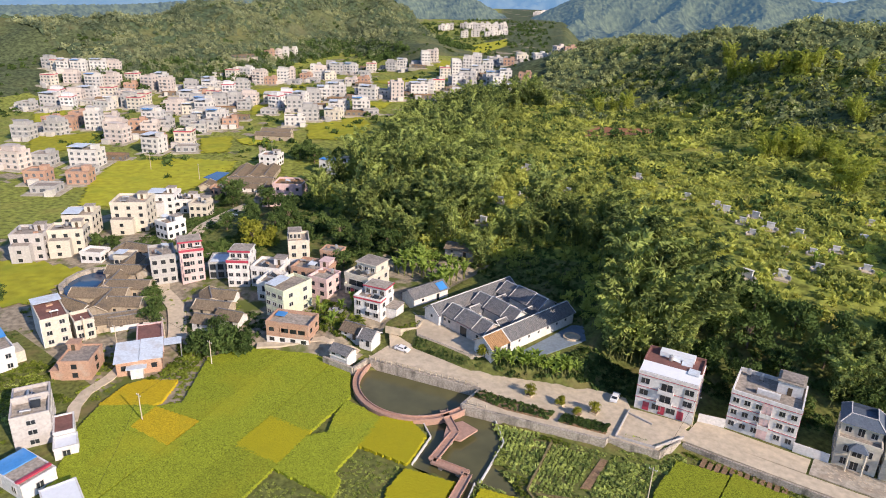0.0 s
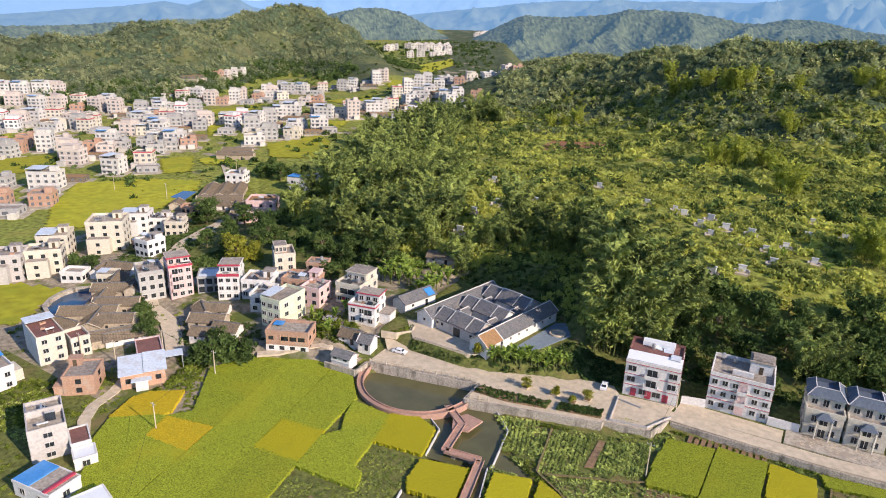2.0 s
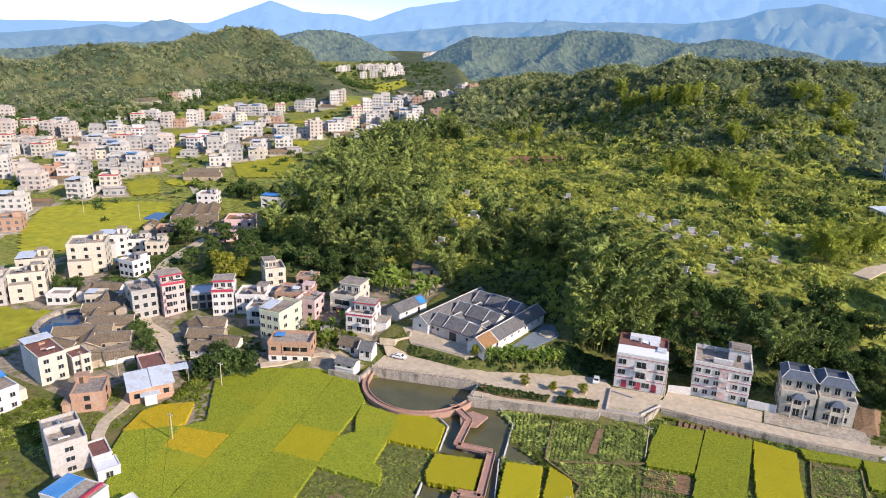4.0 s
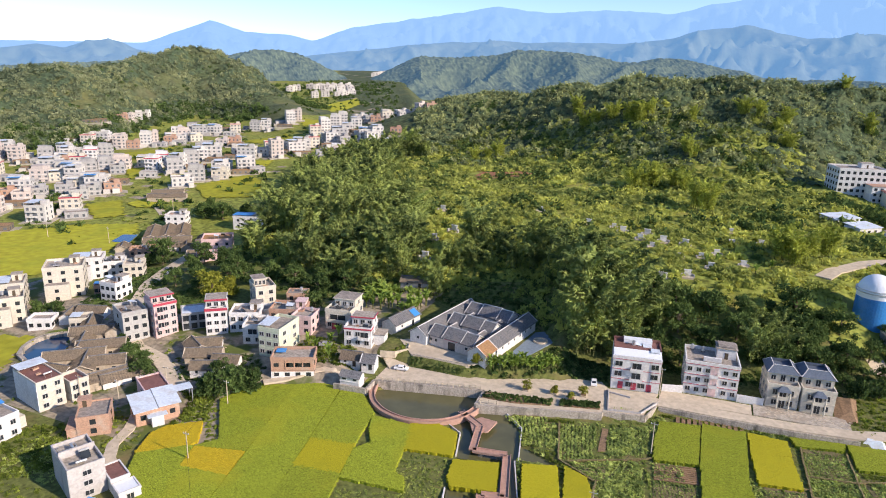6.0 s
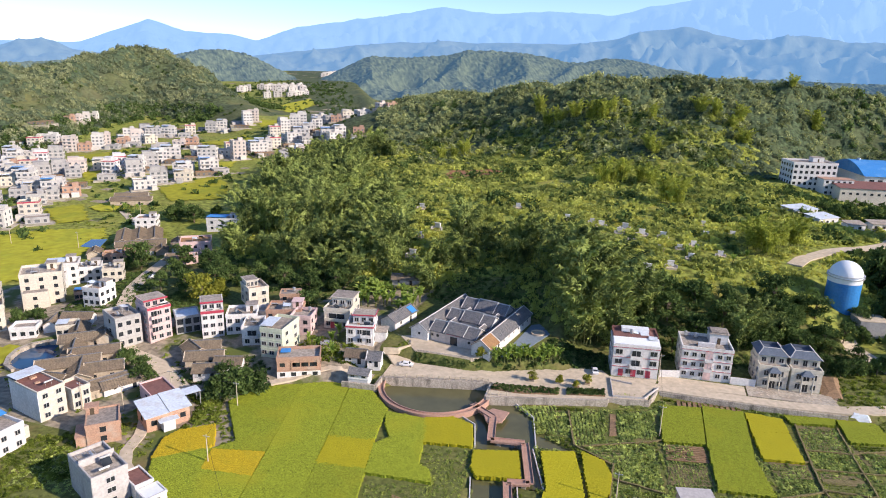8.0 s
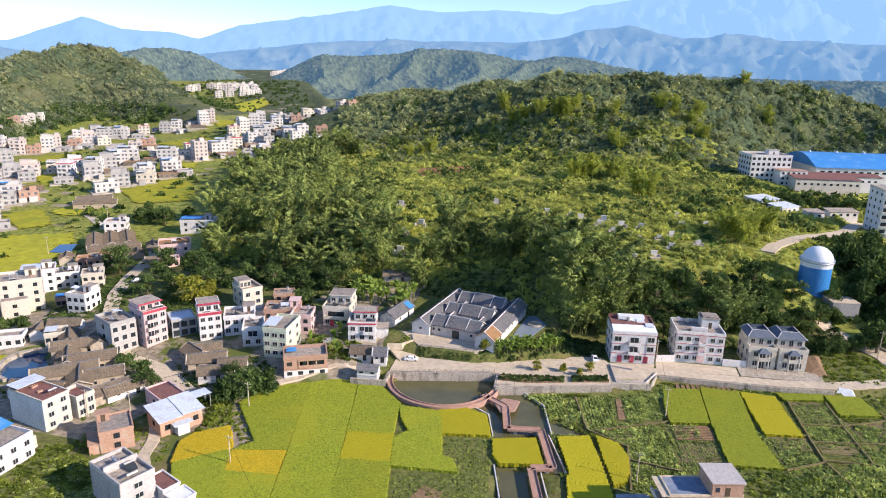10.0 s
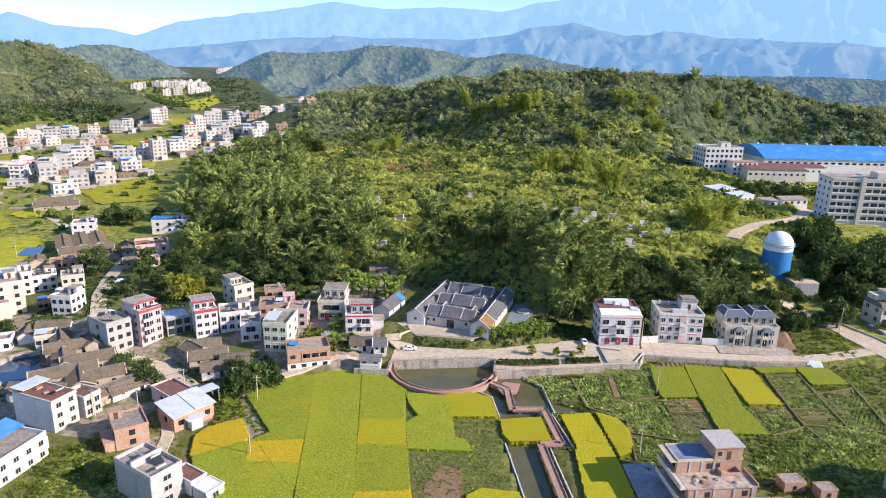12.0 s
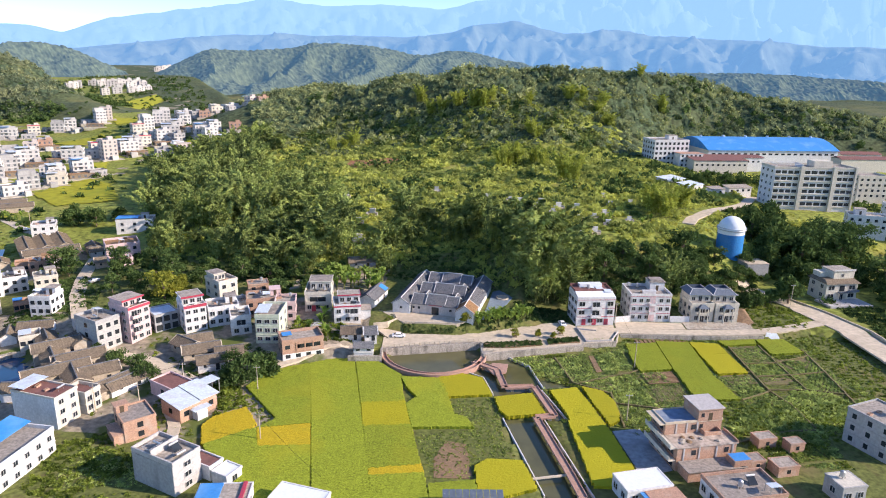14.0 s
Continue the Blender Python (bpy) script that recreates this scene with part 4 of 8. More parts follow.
for x, y in beds:
    b = Build().prism([(x - 0.5, y - 1.9), (x + 0.5, y - 1.8), (x + 0.3, y + 2.6), (x - 0.7, y + 2.5)], -0.1, 0.35)
    solo("garden_bed", b, SOIL, "raised bed of bare brown soil", "garden bed", "", None, "garden beds below the lane")
solo("soil_plot", Build().prism([(-25.3, 112.6), (-15.6, 114.7), (-14.7, 108.2), (-24.9, 106.1)], -0.2, 0.12), SOIL, "ploughed plot of dark furrowed soil", "soil", "stuff")
ridges = Build()
for k in np.arange(0, 6.6, 0.8):
    ridges.beam((-25.2 + k * 0.06, 112.2 - k, 0.1), (-15.7 + k * 0.13, 114.3 - k, 0.1), 0.4, 0.22)
solo("soil_ridges", ridges, SOIL, "furrow ridges of dark soil", "soil", "stuff")
solo("soil_strip", Build().prism([(-39.8, 123.8), (-38.3, 124.1), (-37.4, 113), (-39.2, 112)], -0.2, 0.15), SOIL, "strip of dry reddish soil between plots", "soil", "stuff")
# trodden earth banks between the plots, and bare soil under the rows
for ends, wide in [
    ([(9.4, 137.5), (9.7, 114), (10.1, 104.5), (12.8, 96.6), (13.6, 84)], 0.55),
    ([(34.0, 135.8), (33.4, 121.8), (32.5, 107.5), (31.6, 98)], 0.6),
    ([(20.2, 137.5), (20.6, 124.2), (21.6, 106)], 0.5),
    ([(9.7, 122.4), (20.4, 124.2), (33.3, 130.6)], 0.45),
    ([(9.8, 113.6), (21.2, 115.6), (32.6, 118.6)], 0.45),
    ([(10.2, 104.9), (21.4, 106), (31.8, 104.2)], 0.45),
    ([(-9.4, 75.7), (-1, 79.2), (5.9, 81.9), (13.2, 83)], 0.8),
    ([(-0.6, 114.6), (9.2, 116.4)], 0.4),
    ([(-0.2, 98), (9.9, 104)], 0.5),
    ([(-51.2, 121.6), (-47.6, 104.2), (-38, 98.8)], 0.5),
    ([(-45.4, 104.2), (-28.2, 112.9), (-25.4, 114.8)], 0.5),
    ([(-37.4, 99), (-37.3, 80)], 0.5),
    ([(-37.6, 92.8), (-25.2, 90.8)], 0.45),
]:
    bank = Build()
    for (ax, ay), (bx, by) in zip(ends, ends[1:]):
        n = max(2, int(math.hypot(bx - ax, by - ay) / 1.5))
        pts = [(ax + (bx - ax) * k / n + rng.normal(0, 0.07), ay + (by - ay) * k / n + rng.normal(0, 0.07)) for k in range(n + 1)]
        for (x0, y0), (x1, y1) in zip(pts, pts[1:]):
            bank.beam((x0, y0, 0.16 + rng.uniform(-0.03, 0.03)), (x1, y1, 0.16), wide * rng.uniform(0.6, 1.0), 0.36)
    solo("earth_bank", bank, BANKSOIL, "narrow trodden earth bank between garden plots", "bank", "stuff")
for plot in [
    [(9.9, 136.6), (18.3, 138.2), (19.9, 125), (10.4, 123.1)],
    [(-0.4, 113.6), (8.8, 115.6), (9.2, 109.5), (-0.3, 106.5)],
    [(21.4, 126.9), (32.1, 129.8), (33, 122.9), (23.2, 120.4)],
    [(-24.6, 104), (-14.9, 106), (-14.2, 98), (-24.6, 95)],
    [(-44, 103.8), (-36, 107.6), (-35, 100), (-38, 99.4)],
    [(10.8, 112.6), (20.4, 114.4), (20.8, 110), (10.8, 108.6)],
]:
    solo("soil_plot", Build().prism(plot, -0.2, 0.1), BANKSOIL, "dry brown soil between rows of vegetables", "soil", "stuff")
solo("mud_patch", Build().prism([(-84, 70), (-79, 69), (-77, 55), (-86, 54.5), (-86.5, 62)], -0.2, 0.07), SOIL, "bare muddy patch in a weedy paddy", "soil", "stuff")

# ---- houses ----
_win = {}


def window_mesh(w, h, kind):
    key = (round(w, 2), round(h, 2), kind)
    if key not in _win:
        if kind == "frame":
            b = Build()
            for x0, x1, z0, z1 in ((-w / 2 - 0.1, -w / 2, -h / 2 - 0.1, h / 2 + 0.1), (w / 2, w / 2 + 0.1, -h / 2 - 0.1, h / 2 + 0.1), (-w / 2, w / 2, h / 2, h / 2 + 0.1), (-w / 2 - 0.15, w / 2 + 0.15, -h / 2 - 0.14, -h / 2), (-0.04, 0.04, -h / 2, h / 2)):
                b.box(x0, x1, -0.12, 0.02, z0, z1)
        else:
            b = Build().box(-w / 2, w / 2, -0.05, 0.01, -h / 2, h / 2)
        _win[key] = b.mesh("window_" + kind)
        _win[key].materials.append(FRAME if kind == "frame" else GLASS)
    return _win[key]


def put_window(parent, m, w, h, framed=True, name="window"):
    if framed:
        o = part(name, window_mesh(w, h, "frame"), FRAME, parent, "", m)
        part("pane", window_mesh(w, h, "pane"), GLASS, o)
    else:
        part(name, window_mesh(w, h, "pane"), GLASS, parent, "", m)


ROOFS = []  # pose, width, depth, height, set-back storey, stair tower of each village house
SIDES = {"f": 0, "r": 90, "b": 180, "l": 270}


def side_pose(w, d, side, along, z, off=0.0):
    """A place on a wall: along the wall, seen from outside, from its middle."""
    a = radians(SIDES[side])
    half = d / 2 if side in "fb" else w / 2
    x, y = along, -half - off
    return pose(x * math.cos(a) - y * math.sin(a), x * math.sin(a) + y * math.cos(a), z, 0, 0, SIDES[side])


def house(label, x, y, z, yaw, w, d, floors, wall, fh=3.2, f=3, r=2, l=2, b=0, trim=None, roof=None, parapet=1.0, top=None, tower=None, tower_mat=None, doors=(), balconies=(), win=(1.4, 1.4), framed=True, name="house", m=None, sink=1.5, group="", canopy=None, mid=()):
    """A flat-roofed house: front towards local -y. top: (x0, x1, y0, y1, height) of a set-back upper storey."""
    h = thing(name, label, "house", m if m is not None else pose(x, y, z, 0, 0, yaw), group)
    trim, roof = trim or wall, roof or ROOFC
    if name == "house" and not any(k in label for k in ("sheet", "metal", "villa", "shed", "membrane")):
        ROOFS.append((pose(x, y, z, 0, 0, yaw), w, d, floors * fh + 0.06, top, tower, m is None))
    H = floors * fh
    part("wall", Build().box(-w / 2, w / 2, -d / 2, d / 2, -sink, H), wall, h)
    part("roof", Build().box(-w / 2 + 0.22, w / 2 - 0.22, -d / 2 + 0.22, d / 2 - 0.22, H - 0.05, H + 0.06), roof, h)
    if parapet:
        p = Build()
        for x0, x1, y0, y1 in ((-w / 2 - 0.12, w / 2 + 0.12, -d / 2 - 0.12, -d / 2 + 0.2), (-w / 2 - 0.12, w / 2 + 0.12, d / 2 - 0.2, d / 2 + 0.12), (-w / 2 - 0.12, -w / 2 + 0.2, -d / 2 + 0.2, d / 2 - 0.2), (w / 2 - 0.2, w / 2 + 0.12, -d / 2 + 0.2, d / 2 - 0.2)):
            p.box(x0, x1, y0, y1, H - 0.25, H + parapet)
        part("parapet", p, trim, h)
    for k in range(1, floors if name != "town_house" else 0):
        e = 0.1
        part("ledge", Build().box(-w / 2 - e, w / 2 + e, -d / 2 - e, d / 2 + e, k * fh - 0.14, k * fh + 0.06), trim, h)
    for side, n in (("f", f), ("r", r), ("l", l), ("b", b)):
        span = w if side in "fb" else d
        for k in range(floors):
            for i in range(n):
                along = span * ((i + 0.5) / n - 0.5)
                if side == "f" and k == 0 and any(abs(along - dx) < 1.2 for dx in doors):
                    continue
                if side == "f" and k > 0 and any(abs(along - bx) < bw / 2 for bx, bw in balconies):
                    continue
                put_window(h, side_pose(w, d, side, along, k * fh + fh * 0.52, 0.02), *win, framed)
    for dx in doors:
        part("door", Build().box(dx - 0.75, dx + 0.75, -d / 2 - 0.09, -d / 2 + 0.02, 0.02, 2.3), REDPAINT, h, "red double door")
    for bx, bw in balconies:
        for k in range(1, floors):
            zf = k * fh
            bal = part("balcony", Build().box(bx - bw / 2, bx + bw / 2, -d / 2 - 1.3, -d / 2, zf - 0.12, zf + 0.06), trim, h)
            part("balustrade", Build().box(bx - bw / 2, bx + bw / 2, -d / 2 - 1.3, -d / 2 - 1.18, zf + 0.06, zf + 0.95).box(bx - bw / 2, bx - bw / 2 + 0.1, -d / 2 - 1.18, -d / 2, zf + 0.06, zf + 0.95).box(bx + bw / 2 - 0.1, bx + bw / 2, -d / 2 - 1.18, -d / 2, zf + 0.06, zf + 0.95), trim, bal)
            put_window(h, pose(bx, -d / 2 - 0.02, zf + 1.2), bw * 0.7, 2.1, framed, "balcony_door")
    if top:
        x0, x1, y0, y1, th = top
        part("upper_storey", Build().box(x0, x1, y0, y1, H, H + th), wall, h)
        part("upper_roof", Build().box(x0 - 0.35, x1 + 0.35, y0 - 0.5, y1 + 0.35, H + th, H + th + 0.25), trim, h)
        part("upper_roof_top", Build().box(x0 - 0.1, x1 + 0.1, y0 - 0.2, y1 + 0.1, H + th + 0.25, H + th + 0.3), roof, h)
        for i in range(3):
            put_window(h, pose(x0 + (x1 - x0) * (i + 0.5) / 3, y0 - 0.02, H + th * 0.5), min(1.3, (x1 - x0) / 5), 1.4, framed)
        put_window(h, pose(x1 + 0.02, (y0 + y1) / 2, H + th * 0.5, 0, 0, 90), 1.1, 1.2, framed)
    if tower:
        cx, cy, tw, td, th = tower
        part("stair_tower", Build().box(cx - tw / 2, cx + tw / 2, cy - td / 2, cy + td / 2, H, H + th), tower_mat or wall, h)
        if name != "town_house":
            part("tower_roof", Build().box(cx - tw / 2 - 0.3, cx + tw / 2 + 0.3, cy - td / 2 - 0.3, cy + td / 2 + 0.3, H + th, H + th + 0.22), roof if tower_mat is None else tower_mat, h)
        if name != "town_house":
            part("tower_door", Build().box(cx - 0.5, cx + 0.5, cy - td / 2 - 0.05, cy - td / 2 + 0.02, H + 0.05, H + 2.1), DARKWOOD, h)
    return h


def water_tank(h, x, y, z):
    part("water_tank", Build().lathe([(0.55, z), (0.55, z + 1.2), (0.2, z + 1.45)], 12, x, y), METALP, h, "steel roof water tank")


# the white row beside the lane
ha = house("white three-storey house with red doors and roof canopy", -35, 151.9, 2.05, 8.3, 13.8, 11, 3, WHITE, f=4, r=3, l=3, doors=(-4.2, -0.4, 4.0), balconies=((0, 3.6),), win=(2.0, 1.5), parapet=0.9)
part("canopy", Build().add([(-6.9, -5.2, 10.5), (6.9, -5.2, 10.5), (6.9, -1.6, 11.4), (-6.9, -1.6, 11.4), (-6.9, -5.2, 10.62), (6.9, -5.2, 10.62), (6.9, -1.6, 11.52), (-6.9, -1.6, 11.52)], [(3, 2, 1, 0), (4, 5, 6, 7), (0, 1, 5, 4), (1, 2, 6, 5), (2, 3, 7, 6), (3, 0, 4, 7)]), TANKWHITE, ha, "white metal sheet canopy")
part("upper_room", Build().box(-6.6, 6.6, -1.6, 5.2, 9.6, 11.3), WHITE, ha)
part("upper_roof", Build().box(-6.9, 6.9, -1.55, 5.5, 11.3, 11.5), ROOFRED, ha, "dull red roof terrace")
part("upper_parapet", Build().box(-6.9, 6.9, 5.2, 5.5, 11.5, 12.3).box(-6.9, -6.6, -1.5, 5.2, 11.5, 12.0).box(6.6, 6.9, -1.5, 5.2, 11.5, 12.0), ROOFRED, ha)
for k in (3.1, 6.3, 9.5):
    part("red_band", Build().box(-7.04, 7.04, -5.66, -5.6, k, k + 0.16).box(7.0, 7.06, -5.6, 5.6, k, k + 0.16), REDPAINT, ha, "thin dark red band between storeys")
part("roof_lounge", Build().box(-6.6, 6.6, -1.72, -1.6, 9.7, 10.9), DARKWOOD, ha, "brown timber front under the canopy")
part("roof_room", Build().box(-4, 4.4, 2.6, 5.2, 11.5, 12.7), TANKWHITE, ha)
for px in (-6.6, -2.2, 2.2, 6.6):
    part("canopy_post", Build().box(px - 0.06, px + 0.06, -5.1, -4.98, 9.6, 10.55), METALP, ha)
water_tank(ha, -1, 1.6, 11.5)
hb = house("white four-storey house with pink entrance bay", -13.9, 158.2, 2.0, 4.5, 14.8, 12, 3, WHITE, f=6, r=3, l=3, win=(1.2, 1.25), trim=WHITE, tower=(4.0, 3.0, 5.4, 5.2, 3.3), doors=(0.5,), balconies=((0.5, 2.4),), sink=1.2)
part("bay", Build().box(-0.6, 1.6, -6.12, -5.98, 0, 9.5), PINK, hb, "pink tiled strip with red window grilles")
for k in (3.1, 6.3, 9.5):
    part("red_band", Build().box(-7.54, 7.54, -6.16, -6.1, k, k + 0.16).box(7.5, 7.56, -6.1, 6.1, k, k + 0.16), REDPAINT, hb, "thin dark red band between storeys")
part("roof_beam", Build().box(-2.5, 2.5, -3.2, -2.4, 9.7, 11.0), WHITE, hb)
part("tower_terrace", Build().box(1.6, 6.4, 0.7, 5.3, 12.85, 13.5), ROOFC, hb)


def villa(label, x, y, z, yaw, w, d):
    h = house(label, x, y, z, yaw, w, d, 2, CREAM, f=2, r=3, l=3, win=(1.3, 1.6), parapet=0.9, name="house", balconies=(), sink=1.2)
    part("upper_storey", Build().box(-w / 2 + 0.2, w / 2 - 0.2, -d / 2 + 3, d / 2 - 0.2, 6.4, 9.6), CREAM, h)
    for k in (-1, 0, 1):
        put_window(h, pose(k * w * 0.3, -d / 2 + 2.98, 8.0), 1.2, 1.9 if k == 0 else 1.3)
    x0, x1, y0, y1 = -w / 2 - 0.3, w / 2 + 0.3, -d / 2 + 2.3, d / 2 + 0.3
    v = [(x0, y0, 9.5), (x1, y0, 9.5), (x1, y1, 9.5), (x0, y1, 9.5), (x0 + 1.9, y0 + 2.4, 11.2), (x1 - 1.9, y0 + 2.4, 11.2), (x1 - 1.9, y1 - 1.4, 11.2), (x0 + 1.9, y1 - 1.4, 11.2), (x0 + 1.9, y0 + 2.4, 10.2), (x1 - 1.9, y0 + 2.4, 10.2), (x1 - 1.9, y1 - 1.4, 10.2), (x0 + 1.9, y1 - 1.4, 10.2)]
    part("hipped_roof", Build().add(v, [(0, 1, 5, 4), (1, 2, 6, 5), (2, 3, 7, 6), (3, 0, 4, 7), (4, 5, 9, 8), (5, 6, 10, 9), (6, 7, 11, 10), (7, 4, 8, 11), (8, 9, 10, 11), (3, 2, 1, 0)]), SLATE, h, "blue-grey tiled hipped roof round a sunken terrace")
    for a, b2 in ((0, 4), (1, 5), (4, 5), (5, 6), (4, 7), (2, 6), (3, 7)):
        part("ridge", Build().beam(v[a], v[b2], 0.2, 0.12), RIDGE, h)
    part("porch_roof", Build().add([(-1.9, -d / 2 - 1.9, 5.7), (1.9, -d / 2 - 1.9, 5.7), (1.9, -d / 2, 5.7), (-1.9, -d / 2, 5.7), (-0.7, -d / 2 - 0.6, 6.9), (0.7, -d / 2 - 0.6, 6.9), (0.7, -d / 2, 6.9), (-0.7, -d / 2, 6.9)], [(0, 1, 5, 4), (1, 2, 6, 5), (3, 0, 4, 7), (4, 5, 6, 7), (3, 2, 1, 0), (2, 3, 7, 6)]), SLATE, h, "blue-grey tiled porch roof")
    part("porch_floor", Build().box(-1.7, 1.7, -d / 2 - 1.6, -d / 2, 3.05, 3.3), CREAM, h)
    part("porch_rail", Build().box(-1.7, 1.7, -d / 2 - 1.6, -d / 2 - 1.45, 3.3, 4.2), CREAM, h)
    for px in (-1.55, 1.55):
        part("column", Build().tube([(px, -d / 2 - 1.5, 0), (px, -d / 2 - 1.5, 5.75)], [0.2, 0.2], 8), CREAM, h)
    put_window(h, pose(0, -d / 2 - 0.03, 1.2), 1.5, 2.3, True, "door")
    put_window(h, pose(0, -d / 2 - 0.03, 4.5), 1.7, 2.1, True, "balcony_door")
    return h


villa("unfinished cream villa with blue-grey hipped roof", 5.3, 159.3, 1.9, 5.5, 8.3, 11)
villa("unfinished cream villa beside its twin, blue-grey roof", 14.4, 160.1, 1.9, 5.5, 8.6, 11)
hv = house("pale villa with brown tiled eaves beyond the road", 69.4, 187.4, 2.6, 12, 14, 10, 2, CREAM, fh=3.5, f=0, r=2, l=2, win=(1.5, 1.5), roof=ROOFRED, parapet=0)
part("eaves_roof", Build().add([(-7.7, -5.9, 6.9), (7.7, -5.9, 6.9), (7.7, 5.4, 6.9), (-7.7, 5.4, 6.9), (-6.6, -3.2, 8.2), (6.6, -3.2, 8.2), (6.6, 4.6, 8.2), (-6.6, 4.6, 8.2)], [(0, 1, 5, 4), (1, 2, 6, 5), (2, 3, 7, 6), (3, 0, 4, 7), (4, 5, 6, 7), (3, 2, 1, 0)]), OLDTILE, hv, "brown tiled eaves roof")
part("upper_storey", Build().box(-2.6, 6.6, -2.6, 4.6, 7.6, 11.2).box(-6.4, -2.6, 0.4, 4.6, 7.6, 10.2), CREAM, hv)
part("upper_roof", Build().box(-2.9, 6.9, -2.9, 4.9, 11.2, 11.45), ROOFC, hv)
part("rail", Build().box(-2.8, 6.8, -2.95, -2.85, 11.45, 12.1), RIDGE, hv)
put_window(hv, pose(1.4, -2.63, 9.6), 0.9, 1.2)
part("stair_window", Build().prism([(-1.1 + 0.0, -5.12), (1.1, -5.12), (1.1, -4.98), (-1.1, -4.98)], 3.6, 6.0), GLASS, hv, "tall arched stair window")
part("arch", Build().tube([(1.25 * math.cos(t), -5.1, 6.0 + 1.0 * math.sin(t)) for t in np.linspace(0, math.pi, 9)], [0.12] * 9, 6), RIDGE, hv)
for px in (-4.8, 4.4):
    for z in (1.8, 5.2):
        put_window(hv, pose(px, -5.02, z), 2.6, 1.6)
part("balcony", Build().box(2.0, 6.9, -6.4, -5.0, 3.4, 3.6).box(2.0, 6.9, -6.4, -6.25, 3.6, 4.4), SLATE, hv, "blue-grey balcony front")
part("canopy", Build().box(-2.0, 2.0, -6.4, -5.0, 3.2, 3.4), SLATE, hv)
for px in (-1.8, 1.8):
    part("column", Build().tube([(px, -6.2, -1), (px, -6.2, 3.2)], [0.2, 0.2], 8), CREAM, hv)
put_window(hv, pose(0, -5.03, 1.2), 1.6, 2.3, True, "door")
solo("pavement_villa", Build().prism([(60.4, 182.4), (78.4, 186.0), (80.4, 176.6), (62.4, 173.6)], 0.8, 2.7), PALECEMENT, "pale raised forecourt of a villa", "pavement", "structure")

# village above the big paddy
hr = house("two-storey brick house with whitewashed ground floor", -132.6, 114.2, 1.1, 26, 12.8, 8, 2, BRICK, f=4, r=2, l=2, fh=3.1, win=(1.5, 1.2), framed=False, sink=2)
part("plinth", Build().box(-6.45, 6.45, -4.06, -3.9, -0.2, 2.5), WHITE, hr)
# A flat dark panel on the wall stands in for the veranda's shade.
part("veranda", Build().box(-2, 5.6, -4.07, -3.95, 3.7, 5.3), GLASS, hr, "dark panel in place of the shaded veranda opening")
for px in (-2, 0.6, 3.1, 5.6):
    part("pillar", Build().box(px - 0.18, px + 0.18, -4.2, -3.9, 3.1, 6.2), BRICK, hr)
part("veranda_rail", Build().box(-2, 5.6, -4.25, -4.05, 3.1, 4.0), BRICK, hr)
part("tarpaulin", Build().box(-5.6, -2.6, 0.2, 2.9, 6.9, 7.1), BLUESHEET, hr, "bright blue plastic sheet")
hg = house("pale green four-storey house with blue rooftop sheet", -144.6, 123.2, 3.1, 4, 7.6, 12, 3, PALEGREEN, fh=2.95, f=3, r=2, l=2, win=(1.5, 1.2))
part("sheet_roof", Build().add([(-3.9, -6, 10.4), (0.4, -6, 10.6), (0.4, 0.5, 11.2), (-3.9, 0.5, 11), (-3.9, -6, 10.3), (0.4, -6, 10.5), (0.4, 0.5, 11.1), (-3.9, 0.5, 10.9)], [(0, 1, 2, 3), (7, 6, 5, 4), (0, 4, 5, 1), (1, 5, 6, 2), (2, 6, 7, 3), (3, 7, 4, 0)]), SHEET, hg, "pale blue metal sheet roof")
house("cream house with open roof terrace and balconies", -134.4, 147.4, 5.1, 8, 9.2, 12, 2, CREAM, f=3, r=3, l=2, balconies=((0, 8),), top=(-3.2, 4.4, -1.2, 5.8, 3.2), doors=(-1.5,), trim=CREAM, win=(1.3, 1.4))
hw = house("white house with red-edged roof terraces", -122.4, 137.8, 4.2, 14, 9, 8.6, 2, WHITE, fh=3.0, f=3, r=2, l=2, top=(-2.8, 4.4, -0.8, 4.2, 3.0), roof=ROOFC, balconies=((2.2, 3.6),), trim=WHITE)
part("red_edge", Build().box(-4.7, 4.7, -4.5, -4.3, 6.0, 6.5).box(4.5, 4.7, -4.3, -0.9, 6.0, 6.5).box(-3.2, 4.8, -1.35, -1.2, 9.0, 9.4).box(4.7, 4.85, -1.2, 4.5, 9.0, 9.4), REDPAINT, hw, "dark red tiled roof edge")
part("annex", Build().box(4.5, 8.2, -1, 4, -1.5, 3.4), WHITE, hw)
part("annex_roof", Build().box(4.5, 8.5, -1.3, 4.3, 3.4, 3.6), ROOFC, hw)
pa = house("tall pink-tiled house with red roof edges", -190.2, 118.8, 2.9, 63, 7.4, 10, 4, PINK, fh=2.75, f=3, r=2, l=2, balconies=((-1.8, 2.6),), top=(-3.4, 3.6, -1.8, 4.8, 2.4), win=(1.3, 1.3))
part("red_edge", Build().box(-3.95, 3.95, -5.3, -5.1, 11.1, 11.9).box(-3.9, 4.1, -2.5, -2.3, 13.3, 13.8), REDPAINT, pa, "red tiled roof edge")
house("bare grey cement house with blank side wall", -197.5, 112.6, 2.2, 63, 8, 11, 3, GREY, f=3, r=0, l=1, framed=False)
hc = house("unfinished concrete frame house with open floors", -183.4, 126.6, 3.3, 45, 7.8, 8.6, 2, GREY, fh=2.9, f=3, r=2, l=2, win=(1.9, 2.0), framed=False, parapet=0.5, roof=SHEET)
